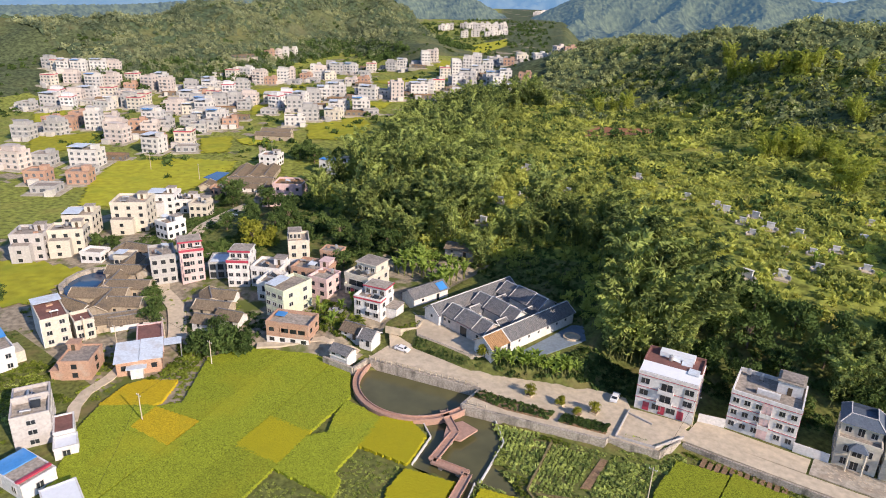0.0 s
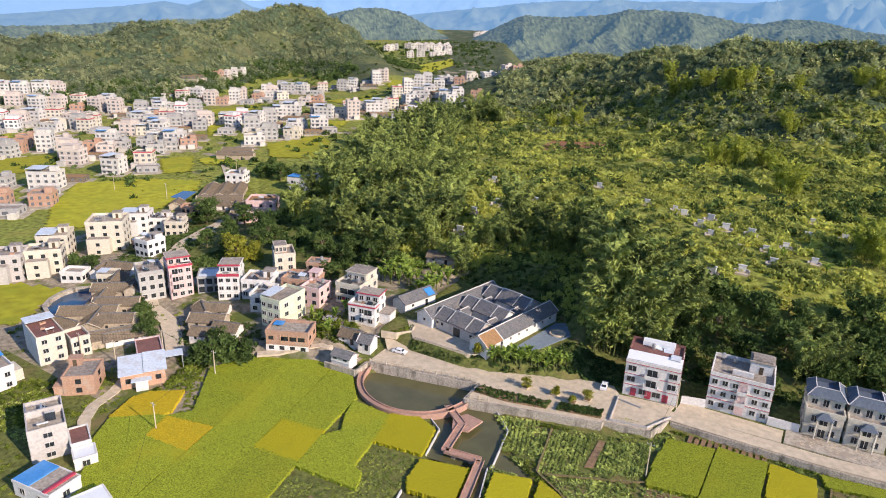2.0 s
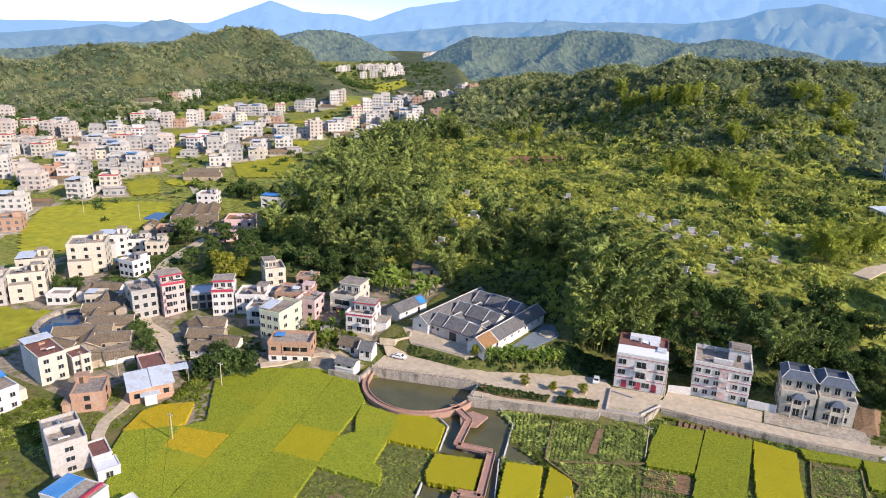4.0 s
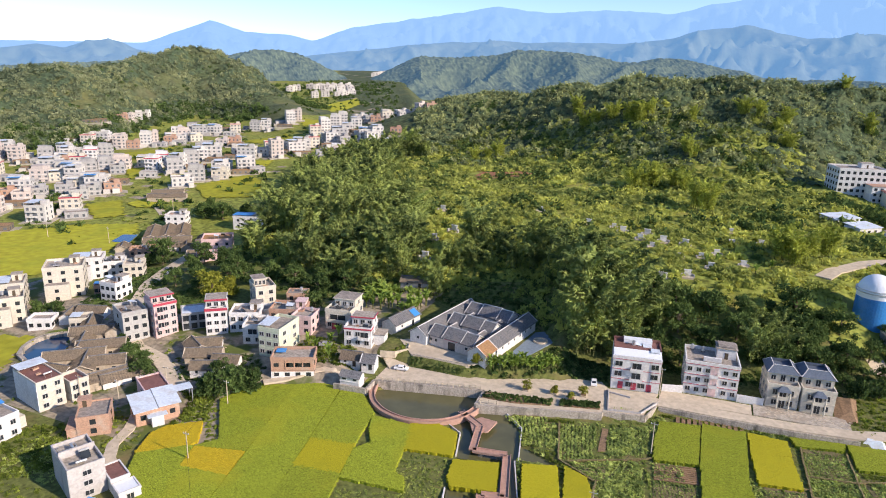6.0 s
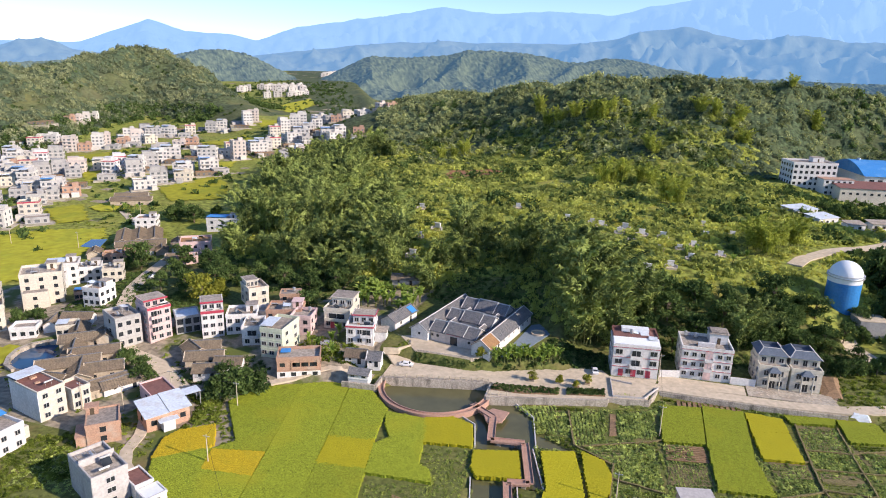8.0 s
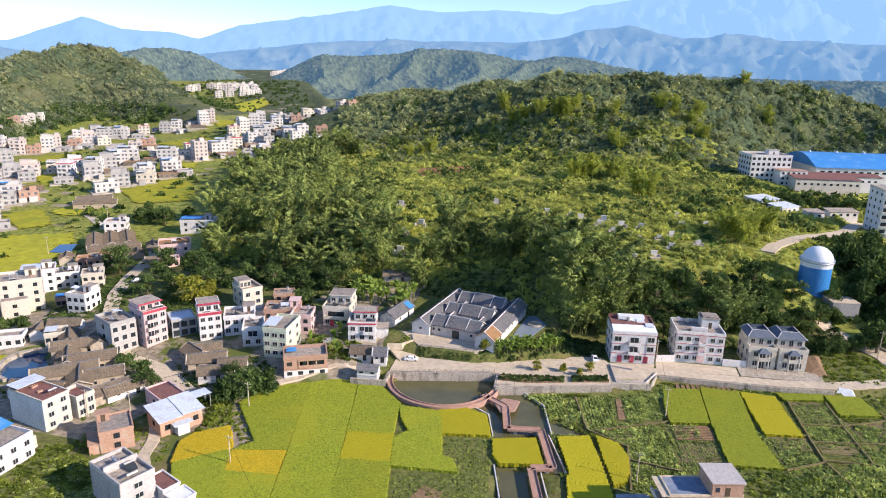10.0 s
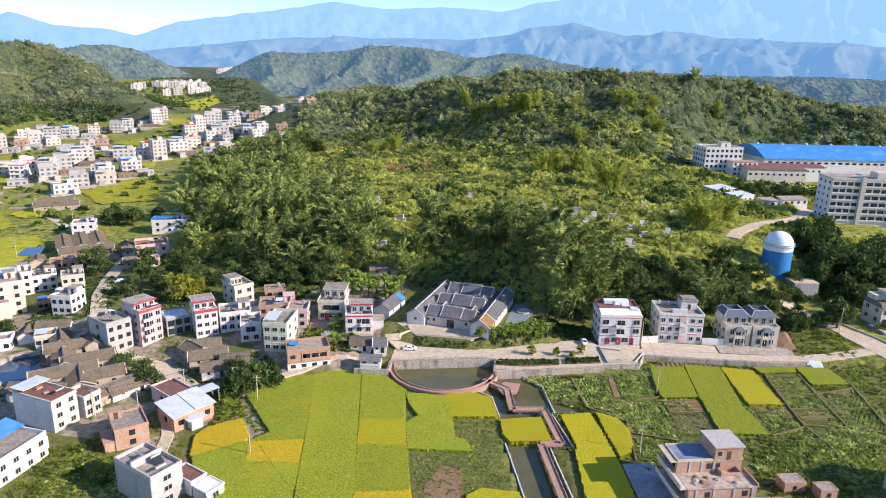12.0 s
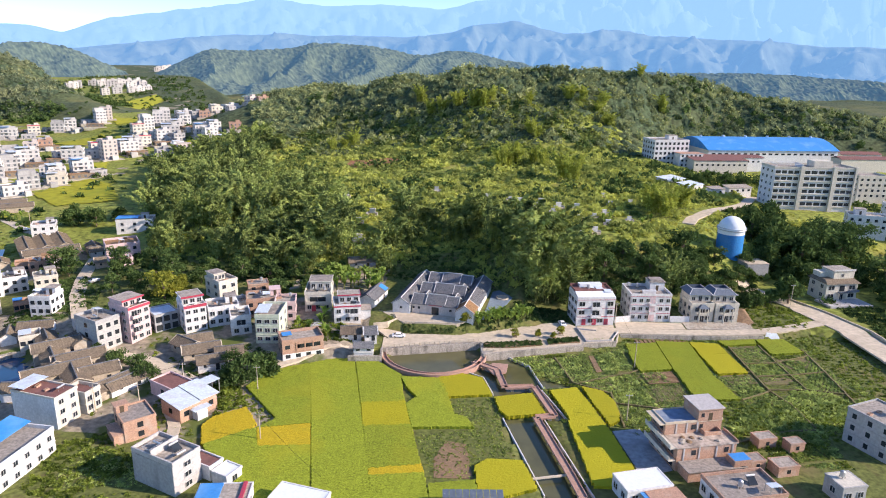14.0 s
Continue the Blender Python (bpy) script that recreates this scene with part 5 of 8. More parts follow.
pb = house("white house with red-edged set-back storey", -173.3, 127.2, 3.5, 38, 7, 10, 3, WHITE, fh=2.85, f=3, r=2, l=2, top=(-3.3, 3.3, -2, 4.8, 2.8), win=(1.3, 1.2))
part("red_edge", Build().box(-3.7, 3.7, -5.3, -5.1, 8.6, 9.5).box(-3.7, 3.7, -2.75, -2.5, 11.3, 11.9), REDPAINT, pb, "red tiled roof edge")
house("white two-storey house with cluttered flat roof", -164.8, 132.4, 4.2, 28, 10, 9, 2, WHITE, fh=2.9, f=4, r=2, l=2, tower=(3, 2, 3.6, 3.6, 2.4))
house("white two-storey house with glazed balcony", -156.5, 126.5, 3.4, 24, 6.4, 9, 2, WHITE, fh=2.9, f=2, r=2, l=2, balconies=((0, 4),))
house("old brick and cement house with low roofs", -153, 141, 4.6, 20, 12, 9, 2, BRICK, fh=2.8, f=4, r=2, l=1, framed=False, tower=(4, 2, 3.4, 4, 2.2), tower_mat=PINK)
house("plain grey flat-roofed house", -144, 137.5, 4.6, 12, 7, 8, 2, PINK, fh=2.9, f=2, r=2, l=1, framed=False)
house("tall cream and brick house by the bamboo", -172.3, 151.2, 6.6, 51, 7.4, 10, 2, CREAM, fh=3.0, f=2, r=1, l=2, top=(-3.2, 1.0, -1, 4.6, 2.6))
house("small red-brick shell house, half built", -160.5, 157, 6.6, 24, 7.5, 6, 1, BRICK, fh=3.2, f=2, r=1, l=1, framed=False, parapet=0.4)
house("low white house behind a paddy wall", -162, 140.5, 5, 30, 6, 6, 1, WHITE, f=2, r=1, l=1)

# front left
l1 = house("grey cement house with roof terrace and pale gable", -145.4, 49.2, 0, 65.7, 7.4, 12.8, 3, PALECEMENT, fh=2.5, f=1, r=4, l=4, win=(1.7, 1.1), parapet=0.9, sink=2)
# Darker grey on this one side puts its shade into the colour.
part("side_render", Build().box(-3.85, -3.7, -6.4, 6.4, -1.5, 7.2), GREY, l1, "grey cement side wall with its shade in the colour")
part("terrace_wall", Build().box(-3.7, 3.7, 0.2, 0.5, 7.5, 9.3), PALECEMENT, l1)
part("pergola", Build().box(-3.4, 0.4, 1.2, 1.3, 8.9, 9.0).box(-3.4, 0.4, 3.4, 3.5, 8.9, 9.0).box(-3.4, -3.3, 1.2, 3.5, 8.9, 9.0).box(0.3, 0.4, 1.2, 3.5, 8.9, 9.0).box(-3.4, -3.3, 1.2, 1.3, 7.5, 8.9).box(0.3, 0.4, 1.2, 1.3, 7.5, 8.9), METALP, l1, "thin metal roof frame")
house("small white annex with pale flat roof", -132.3, 50, 0, 65.7, 4.6, 4.5, 1, WHITE, fh=2.8, f=1, r=1, l=0, parapet=0.3, roof=TANKWHITE)
house("brown-roofed lean-to beside a cement house", -138.2, 52.4, 0, 65.7, 4, 7, 1, WHITE, fh=3.4, f=1, r=1, l=0, roof=ROOFRED, parapet=0.4)
l2 = house("cream three-storey house with red roof terrace", -188.2, 71.8, 0.1, 76.5, 7, 14, 3, CREAM, fh=2.75, f=2, r=3, l=4, roof=ROOFRED, win=(1.3, 1.2), parapet=0.5)
part("white_render", Build().box(-3.66, -3.5, -7, 7, -1, 8.2), WHITE, l2, "whitewashed side wall")
part("sheet_roof", Build().box(-3.8, 3.8, 2.4, 7.4, 9.6, 9.72), SHEET, l2, "pale blue metal sheet roof")
house("cream low annex with walled roof terrace", -182, 77.5, 0.3, 76.5, 5, 7, 2, CREAM, fh=2.6, f=2, r=1, l=0, roof=ROOFRED)
w3 = house("long white house with blue sheet roof", -184, 45, -0.2, 84, 27, 11, 2, WHITE, fh=2.9, f=8, r=2, l=2, win=(1.2, 1.2), tower=(-3, 1, 5, 4, 2.4))
part("sheet_roof", Build().add([(2, 0, 7.6), (13.4, 0, 7.6), (13.4, 5.4, 8.6), (2, 5.4, 8.6), (2, 0, 7.5), (13.4, 0, 7.5), (13.4, 5.4, 8.5), (2, 5.4, 8.5)], [(0, 1, 2, 3), (7, 6, 5, 4), (0, 4, 5, 1), (1, 5, 6, 2), (2, 6, 7, 3), (3, 7, 4, 0)]), BLUESHEET, w3, "bright blue metal sheet roof")
part("porch", Build().box(13.3, 16.2, -3, 3, -1, 3.4), CREAM, w3)
br = house("unfinished brick house with stained flat roof", -162.6, 67.9, 0.2, 43, 7.6, 9, 2, BRICK, fh=2.5, f=1, r=1, l=2, framed=False, parapet=0.5, tower=(-2.4, 3, 2.8, 2.4, 2.0), tower_mat=BRICK)
part("lean_to", Build().box(-6.2, -3.8, -4.2, 2.5, -1, 2.4).box(-6.4, -3.8, -4.4, 2.7, 2.4, 2.55), BRICK, br)
sh = house("brick shed under a wide pale metal roof", -153.6, 79, 0.4, 57, 11, 8.6, 1, BRICK, fh=3.6, f=3, r=2, l=1, framed=False, parapet=0)
part("sheet_roof", Build().add([(-6, -5.2, 4.0), (0.1, -5.2, 4.1), (0.1, 5, 5.0), (-6, 5, 4.9), (-6, -5.2, 3.9), (0.1, -5.2, 4.0), (0.1, 5, 4.9), (-6, 5, 4.8)], [(0, 1, 2, 3), (7, 6, 5, 4), (0, 4, 5, 1), (1, 5, 6, 2), (2, 6, 7, 3), (3, 7, 4, 0)]), SHEET, sh, "pale blue-white metal sheet roof")
part("sheet_roof", Build().add([(0.2, -5.2, 4.3), (6, -5.2, 4.2), (6, 5, 5.1), (0.2, 5, 5.2), (0.2, -5.2, 4.2), (6, -5.2, 4.1), (6, 5, 5.0), (0.2, 5, 5.1)], [(0, 1, 2, 3), (7, 6, 5, 4), (0, 4, 5, 1), (1, 5, 6, 2), (2, 6, 7, 3), (3, 7, 4, 0)]), SHEET, sh, "pale blue-white metal sheet roof")
part("porch_roof", Build().box(-3, 2, -7.2, -4.9, 2.7, 2.82), SHEET, sh)
part("porch_wall", Build().box(-2, 1, -6.6, -4.3, -0.4, 2.7), WHITE, sh)
part("side_roof", Build().box(6, 10.6, 1, 5, 4.4, 4.52), SHEET, sh)
part("side_post", Build().box(10.2, 10.4, 1.2, 1.4, -0.5, 4.4).box(10.2, 10.4, 4.6, 4.8, -0.5, 4.4), METALP, sh)
house("low house with rusty red roof sheets", -161.6, 86.6, 0.5, 60, 6.6, 11, 1, PINK, fh=3.6, f=2, r=1, l=1, roof=ROOFRED, parapet=0.5, framed=False)
house("flat white metal-roofed workshop beside the paddy", -113.5, 41.2, 0, -14, 11.5, 6.4, 1, WHITE, fh=3.4, f=3, r=1, l=1, roof=TANKWHITE, parapet=0.2)
hb2 = house("low house with blue and red roof sheets", -129.3, 40.3, 0, 8, 11, 7, 1, WHITE, fh=3.6, f=2, r=1, l=1, roof=ROOFC, parapet=0.25)
part("sheet_roof", Build().box(-5.4, -0.6, -3.4, 3.4, 3.75, 4.0), BLUESHEET, hb2, "bright blue metal sheet roof")
part("red_edge", Build().box(3.6, 4.4, -3.5, 3.5, 3.7, 4.1), REDPAINT, hb2)

# front right
bb = house("unfinished brick house with bare stepped flat roofs", -24.7, 72.1, -0.3, 14, 15, 6.4, 3, BRICK, fh=3.2, f=0, r=2, l=2, framed=False, parapet=0.3, roof=ROOFBLUE, tower=(4.1, -0.1, 6.4, 6.6, 2.9), tower_mat=BRICK, trim=CONCRETE)
part("tower_slab", Build().box(0.6, 7.6, -3.7, 3.5, 12.72, 12.9), PALECEMENT, bb, "pale bare concrete slab")
part("lower_block", Build().box(-7.2, 8.2, -8.8, -3.2, -1, 6.4), BRICK, bb)
part("lower_roof", Build().box(-7.6, 8.4, -9.1, -3.2, 6.4, 6.62), STAINEDSLAB, bb, "stained and littered concrete roof slab")
part("roof_kerb", Build().box(1.9, 2.1, -5.2, -3.2, 6.62, 7.7).box(2.1, 6.2, -5.2, -5.0, 6.62, 7.5).box(6.2, 6.4, -5.2, -3.2, 6.62, 7.7), BRICK, bb)
part("roof_edge", Build().box(8.1, 8.4, -9.0, -3.2, 6.62, 7.2), BRICK, bb)
part("extension", Build().box(-6.6, 8, -13.4, -8.8, -1, 3.0), BRICK, bb)
part("extension_roof", Build().box(-7, 8.2, -13.8, -9.1, 3.0, 3.2), ROOFC, bb, "grey cement roof slab")
for k in (0, 1):
    part("gallery", Build().box(-9.2, -7.5, -8.8, 3.2, 3.1 + 3.2 * k, 3.35 + 3.2 * k).box(-9.2, -9.0, -8.8, 3.2, 3.35 + 3.2 * k, 4.25 + 3.2 * k), CREAM, bb, "pale cement gallery with parapet")
    put_window(bb, pose(-7.25, -6.2, 4.9 - 3.2 + 3.2 * k, 0, 0, 270), 2.2, 2.0, False)
part("gallery_roof", Build().box(-9.2, -7.5, -3.4, 3.4, 9.4, 9.62), CONCRETE, bb)
for px in (-5.5, -1.5, 3.0, 7.2):
    part("pillar", Build().box(px - 0.2, px + 0.2, -8.94, -8.75, 0, 6.4), PALECEMENT, bb)
for px in (-4.6, -1.8, 1.0):
    part("column", Build().box(px - 0.18, px + 0.18, -3.32, -3.16, 6.6, 9.4), PALECEMENT, bb)
for px in (-2.9, 1.4):
    put_window(bb, pose(px if px < 0 else 5.6, -8.83, 4.9), 1.1, 1.3, False)
put_window(bb, pose(0.0, -3.24, 8.1), 1.2, 1.3, False)
put_window(bb, pose(2.0, -3.24, 8.2), 0.8, 1.0, False)
put_window(bb, pose(2.0, -3.44, 11.2), 0.8, 1.0, False)
for k, (px, py) in enumerate([(-4.5, -6.0), (-3.2, -6.9), (-5.2, -7.2), (-1.6, -5.4), (0.4, -6.2), (-3.8, -5.0), (4.0, -7.6)]):
    part("rubble_heap", Build().lathe([(0.9 - 0.07 * k, 6.62), (0.55, 6.85), (0.15, 7.0)], 7, px, py), SOIL if k % 2 else WALLSTONE, bb)
house("low shed with blue corrugated roof", -15.0, 62.4, 0, 14, 4.6, 3.4, 1, BRICK, fh=4.4, f=1, r=0, l=0, roof=BLUESHEET, parapet=0, framed=False)
fr_ = house("flat-roofed house with bare concrete roof terrace", -18.2, 51.4, 0, 14, 14.6, 9.4, 1, WHITE, fh=4.2, f=3, r=2, l=3, roof=ROOFC, parapet=0.7, trim=BRICK)
wr = house("white metal-roofed house with blue roof strip", -39.6, 52.4, 0, 17, 11, 6.6, 1, WHITE, fh=3.9, f=3, r=1, l=2, roof=TANKWHITE, parapet=0.15)
part("sheet_roof", Build().box(-2.6, -1.4, -7.2, -3.4, 3.2, 3.4), BLUESHEET, wr, "blue plastic roof strip")
part("rear_block", Build().box(-1.4, 6, -8.4, -3.4, -0.5, 3.3).box(-1.6, 6.2, -8.6, -3.4, 3.3, 3.5), BRICK, wr)
house("bare grey cement house, four storeys", 25.5, 76.5, 0, 26, 11, 12, 3, GREY, fh=3.1, f=2, r=2, l=3, framed=False, parapet=0.4, win=(1.1, 1.3))
house("small house with cream square roof slab", 5.6, 55.4, 0, 14, 6, 5.5, 1, GREY, fh=4.4, f=2, r=1, l=1, roof=CREAM, parapet=0.1)
solo("yard_slab", Build().prism([(-41, 78), (-33.6, 80), (-30, 62), (-38, 59)], -0.3, 0.2), YARD, "shaded grey concrete yard", "pavement", "structure")

for x, y, w, d in [(-3.8, 75.3, 5, 3.4), (2.9, 73.6, 4, 3), (-3.9, 63.8, 5.5, 4), (-10.2, 65.3, 4, 3.4)]:
    house("low brick garden shed with flat cement roof", x, y, at_land(x, y), 14, w, d, 1, BRICK, fh=2.6, f=1, r=1, l=0, parapet=0.15, framed=False, win=(0.9, 1.0))

# left row above the western fields
for lab, x, y, yaw, w, d, fl, mt, fh in [
    ("pale cement house with stair tower", -256, 95, 50, 11, 11, 3, PALECEMENT, 3.2), ("cream house with low front wing", -251, 106, 52, 12, 9, 3, CREAM, 3.0), ("cream house with pale blue sheet roof", -266, 118, 48, 11, 12, 3, CREAM, 3.1),
    ("large cream four-storey house", -256.5, 135, 45, 14, 13, 4, CREAM, 3.1), ("white house with pale blue sheet roof", -269, 156, 40, 12, 10, 3, WHITE, 3.0), ("white two-storey house with flat terrace", -229.5, 135.2, 4, 7.4, 8.4, 2, WHITE, 3.1),
    ("low white house beside the village pond", -233, 106.5, 30, 8, 6, 1, WHITE, 3.2), ("low pale house with blue sheet roof", -219.5, 111, 35, 6, 6, 1, CREAM, 3.2), ("white house with red-brick wing", -262, 163, 40, 9, 8, 2, WHITE, 3.0),
    ("pink two-storey house with terraces", -240, 205, 35, 14, 12, 2, PINK, 3.4), ("white house with blue roof sheet", -260, 256, 18, 18, 10, 2, WHITE, 3.2), ("white house with dark openings", -303, 244, 28, 11, 10, 2, WHITE, 3.0), ("brick house with brown roofs", -276, 190, 35, 8, 6, 1, BRICK, 3.4), ("brick and cement house at the lane", -266, 186, 30, 9, 7, 2, BRICK, 2.8), ("cream two-storey house beside a lane", -246.5, 160, 38, 8, 8, 2, CREAM, 3.0), ("small shed with bright blue plastic roof", -242, 139, 38, 5, 4.4, 1, BRICK, 2.6), ("pink low house below the bamboo", -231, 187, 40, 9, 6, 1, PINK, 3.2),
]:
    h = house(lab, x, y, at_land(x, y), yaw, w, d, fl, mt, fh, f=3, r=3, l=2, tower=(w / 4, d / 5, 3.4, 3.4, 2.5) if fl > 1 and mt is not PINK else None, framed=False, sink=3, roof=PATCHTILE if mt in (BRICK, PINK) else None)
    if fl > 2:
        part("front_wing", Build().box(-w / 2 + 0.5, w * 0.15, -d / 2 - 3.4, -d / 2, -3, fh * 2 + 0.7), mt, h)
        part("wing_roof", Build().box(-w / 2 + 0.8, w * 0.15 - 0.3, -d / 2 - 3.1, -d / 2, fh * 2 + 0.7, fh * 2 + 0.76), ROOFC, h)
        for k in (0, 1):
            put_window(h, pose(-w * 0.17, -d / 2 - 3.42, fh * (k + 0.5)), 1.4, 1.3, False)
    if "blue" in lab:
        part("sheet_roof", Build().box(-w / 2, w * 0.1, -d / 2, d / 4, fl * fh + 1.5, fl * fh + 1.65), SHEET if "pale" in lab else BLUESHEET, h, "blue metal sheet roof")


# what stands on the flat roofs
def steel_tank(m):
    t = thing("water_tank", "steel water tank on a frame on a flat roof", "water tank", m, "roof water tanks")
    part("tank", Build().lathe([(0.02, 0.5), (0.55, 0.5), (0.55, 1.7), (0.2, 1.95), (0.02, 1.97)], 12, 0, 0), METALP, t)
    for px, py in ((-0.4, -0.4), (0.4, -0.4), (-0.4, 0.4), (0.4, 0.4)):
        part("leg", Build().box(px - 0.04, px + 0.04, py - 0.04, py + 0.04, 0, 0.56), DARKWOOD, t)


def solar_heater(m):
    t = thing("solar_heater", "solar water heater with dark tubes and steel tank", "solar heater", m, "roof solar heaters")
    part("collector", Build().add([(-1, -0.9, 0.15), (1, -0.9, 0.15), (1, 0.7, 1.25), (-1, 0.7, 1.25), (-1, -0.9, 0.07), (1, -0.9, 0.07), (1, 0.7, 1.17), (-1, 0.7, 1.17)], [(0, 1, 2, 3), (7, 6, 5, 4), (0, 4, 5, 1), (1, 5, 6, 2), (2, 6, 7, 3), (3, 7, 4, 0)]), GLASS, t)
    part("tank", Build().tube([(-1.1, 0.85, 1.4), (1.1, 0.85, 1.4)], [0.26, 0.26], 10), METALP, t)
    for px in (-0.8, 0.8):
        part("leg", Build().beam((px, 0.95, 0), (px, 0.85, 1.3), 0.05, 0.05), METALP, t)


def roof_planter(m, w, d, h):
    t = thing("roof_planter", "small brick planting box on a flat roof", "planter", m, "roof planting boxes")
    part("box", Build().box(-w / 2, w / 2, -d / 2, -d / 2 + 0.12, 0, h).box(-w / 2, w / 2, d / 2 - 0.12, d / 2, 0, h).box(-w / 2, -w / 2 + 0.12, -d / 2 + 0.12, d / 2 - 0.12, 0, h).box(w / 2 - 0.12, w / 2, -d / 2 + 0.12, d / 2 - 0.12, 0, h), BRICK, t)
    part("soil", Build().box(-w / 2 + 0.12, w / 2 - 0.12, -d / 2 + 0.12, d / 2 - 0.12, 0, h - 0.06), SOIL, t)


def roof_shelter(m, w, d):
    t = thing("roof_shelter", "small pale metal sheet shelter on a flat roof", "shelter", m, "roof shelters")
    part("sheet", Build().add([(-w / 2, -d / 2, 1.9), (w / 2, -d / 2, 1.9), (w / 2, d / 2, 2.3), (-w / 2, d / 2, 2.3), (-w / 2, -d / 2, 1.82), (w / 2, -d / 2, 1.82), (w / 2, d / 2, 2.22), (-w / 2, d / 2, 2.22)], [(0, 1, 2, 3), (7, 6, 5, 4), (0, 4, 5, 1), (1, 5, 6, 2), (2, 6, 7, 3), (3, 7, 4, 0)]), SHEET, t)
    for px in (-w / 2 + 0.1, w / 2 - 0.1):
        for py, ph in ((-d / 2 + 0.1, 1.86), (d / 2 - 0.1, 2.2)):
            part("post", Build().box(px - 0.05, px + 0.05, py - 0.05, py + 0.05, 0, ph), METALP, t)


pick = random.Random(17)
for m, w, d, H, top, tower, placed in ROOFS:
    back = (top[2] - 1.0) if top else d / 2 - 1.3
    spots = []
    for _ in range(40):
        px, py = pick.uniform(-w / 2 + 1.4, w / 2 - 1.4), pick.uniform(-d / 2 + 1.3, max(back, -d / 2 + 1.4))
        if tower and abs(px - tower[0]) < tower[2] / 2 + 1.3 and abs(py - tower[1]) < tower[3] / 2 + 1.2:
            continue
        if all((px - a) ** 2 + (py - b2) ** 2 > 7.5 for a, b2 in spots):
            spots.append((px, py))
    if not placed or back < -d / 2 + 1.5 or w < 6:
        continue
    for k, (px, py) in enumerate(spots[:3]):
        at = m @ pose(px, py, H, 0, 0, pick.choice((0, 90, 180)) + pick.uniform(-8, 8))
        kind = (k + pick.randrange(4)) % 4
        if kind == 0:
            steel_tank(at)
        elif kind == 1:
            solar_heater(at)
        elif kind == 2:
            roof_planter(at, pick.uniform(0.9, 1.7), pick.uniform(0.6, 0.9), pick.uniform(0.35, 0.6))
        elif d > 8:
            roof_shelter(at, 2.6, 2.2)


# old tiled houses
def old_house(label, x, y, z, yaw, w, d, h=3.2, rise=1.6, wall=None, roof=None, ends=False):
    t = thing("old_house", label, "house", pose(x, y, z, 0, 0, yaw), "old tiled houses")
    part("wall", Build().box(-w / 2, w / 2, -d / 2, d / 2, -1.5, h).add([(-w / 2, -d / 2, h), (-w / 2, d / 2, h), (-w / 2, 0, h + rise - 0.2)], [(0, 2, 1)]).add([(w / 2, -d / 2, h), (w / 2, d / 2, h), (w / 2, 0, h + rise - 0.2)], [(0, 1, 2)]), wall or CREAM, t)
    part("roof", Build().gable(-w / 2, w / 2, -d / 2, d / 2, h, rise), roof or OLDTILE, t)
    part("ridge", Build().box(-w / 2 - 0.4, w / 2 + 0.4, -0.16, 0.16, h + rise - 0.06, h + rise + 0.22), TILE, t)
    rows = Build()
    e0 = 0.5 * rise / (d / 2)
    for xr in np.arange(-w / 2 - 0.3, w / 2 + 0.4, 0.75):
        for s in (-1, 1):
            rows.beam((xr, s * (d / 2 + 0.5), h - e0), (xr, 0, h + rise), 0.24, 0.1)
    tagged(part("tiling", rows, roof or OLDTILE, t), kind="stuff")
    if ends:
        for s in (-1, 1):
            e = Build()
            x0 = s * (w / 2 + 0.4)
            e.beam((x0, -d / 2 - 0.5, h - 0.4), (x0, 0, h + rise + 0.02), 0.3, 0.2).beam((x0, 0, h + rise + 0.02), (x0, d / 2 + 0.5, h - 0.4), 0.3, 0.2)
            part("verge", e, RIDGE if roof else CONCRETE, t)
    put_window(t, pose(-w / 4, -d / 2 - 0.02, 1.7), 0.8, 0.9, False)
    put_window(t, pose(w / 5, -d / 2 - 0.02, 1.1), 1.1, 2.1, False, "door")
    return t


for x, y, yaw, w, d, h in [(-198, 91, 40, 17, 7, 3.8), (-191, 88.5, -50, 12, 6.5, 3.6), (-203, 97.5, -50, 12, 6, 3.6), (-196.5, 99.5, 40, 14, 6.5, 3.8), (-186.5, 93, 40, 10, 6, 3.4), (-206.5, 106, 40, 15, 6.5, 3.6), (-213, 109.5, -50, 9, 5.5, 3.4), (-202, 110, -50, 9, 5.5, 3.4), (-180.5, 84.5, 62, 15, 5.5, 3.0), (-176, 89, 62, 12, 3.4, 2.4), (-199, 82, 10, 15, 5, 3.2), (-168, 111, -30, 9, 6, 2.8), (-162.5, 108.5, 28, 11, 6, 2.8), (-157, 102.5, 26, 8, 5, 2.8), (-153.5, 108, 20, 8, 5, 2.6), (-166, 114.5, 30, 8, 5, 2.6), (-222, 118, 20, 10, 5, 2.8), (-228, 113, -60, 7, 4.5, 2.6), (-118.5, 125.5, 10, 6.5, 5, 2.6), (-277, 209.5, 40, 23, 7, 3.4), (-294.2, 216.5, 130, 26, 7.2, 3.6), (-288.4, 221.2, 130, 26, 7.2, 3.7), (-282.6, 226, 130, 26, 7.2, 3.6), (-270, 203.5, 40, 9, 5, 2.6), (-262.5, 207.5, 130, 8, 5.4, 2.6), (-256, 213, 40, 8, 5, 2.8), (-288, 191, -50, 9, 6, 2.8), (-262, 219, -50, 12, 6, 3.0), (-239, 190, 30, 9, 6, 2.8), (-352, 286, 35, 24, 9, 3.4), (-360, 295, 35, 20, 9, 3.4)]:
    old_house("old rural house with weathered brown tile roof", x, y, at_land(x, y), yaw, w, d, h, 1.5, WHITE if d < 5.3 else OLDPLASTER, None, d > 5.6)
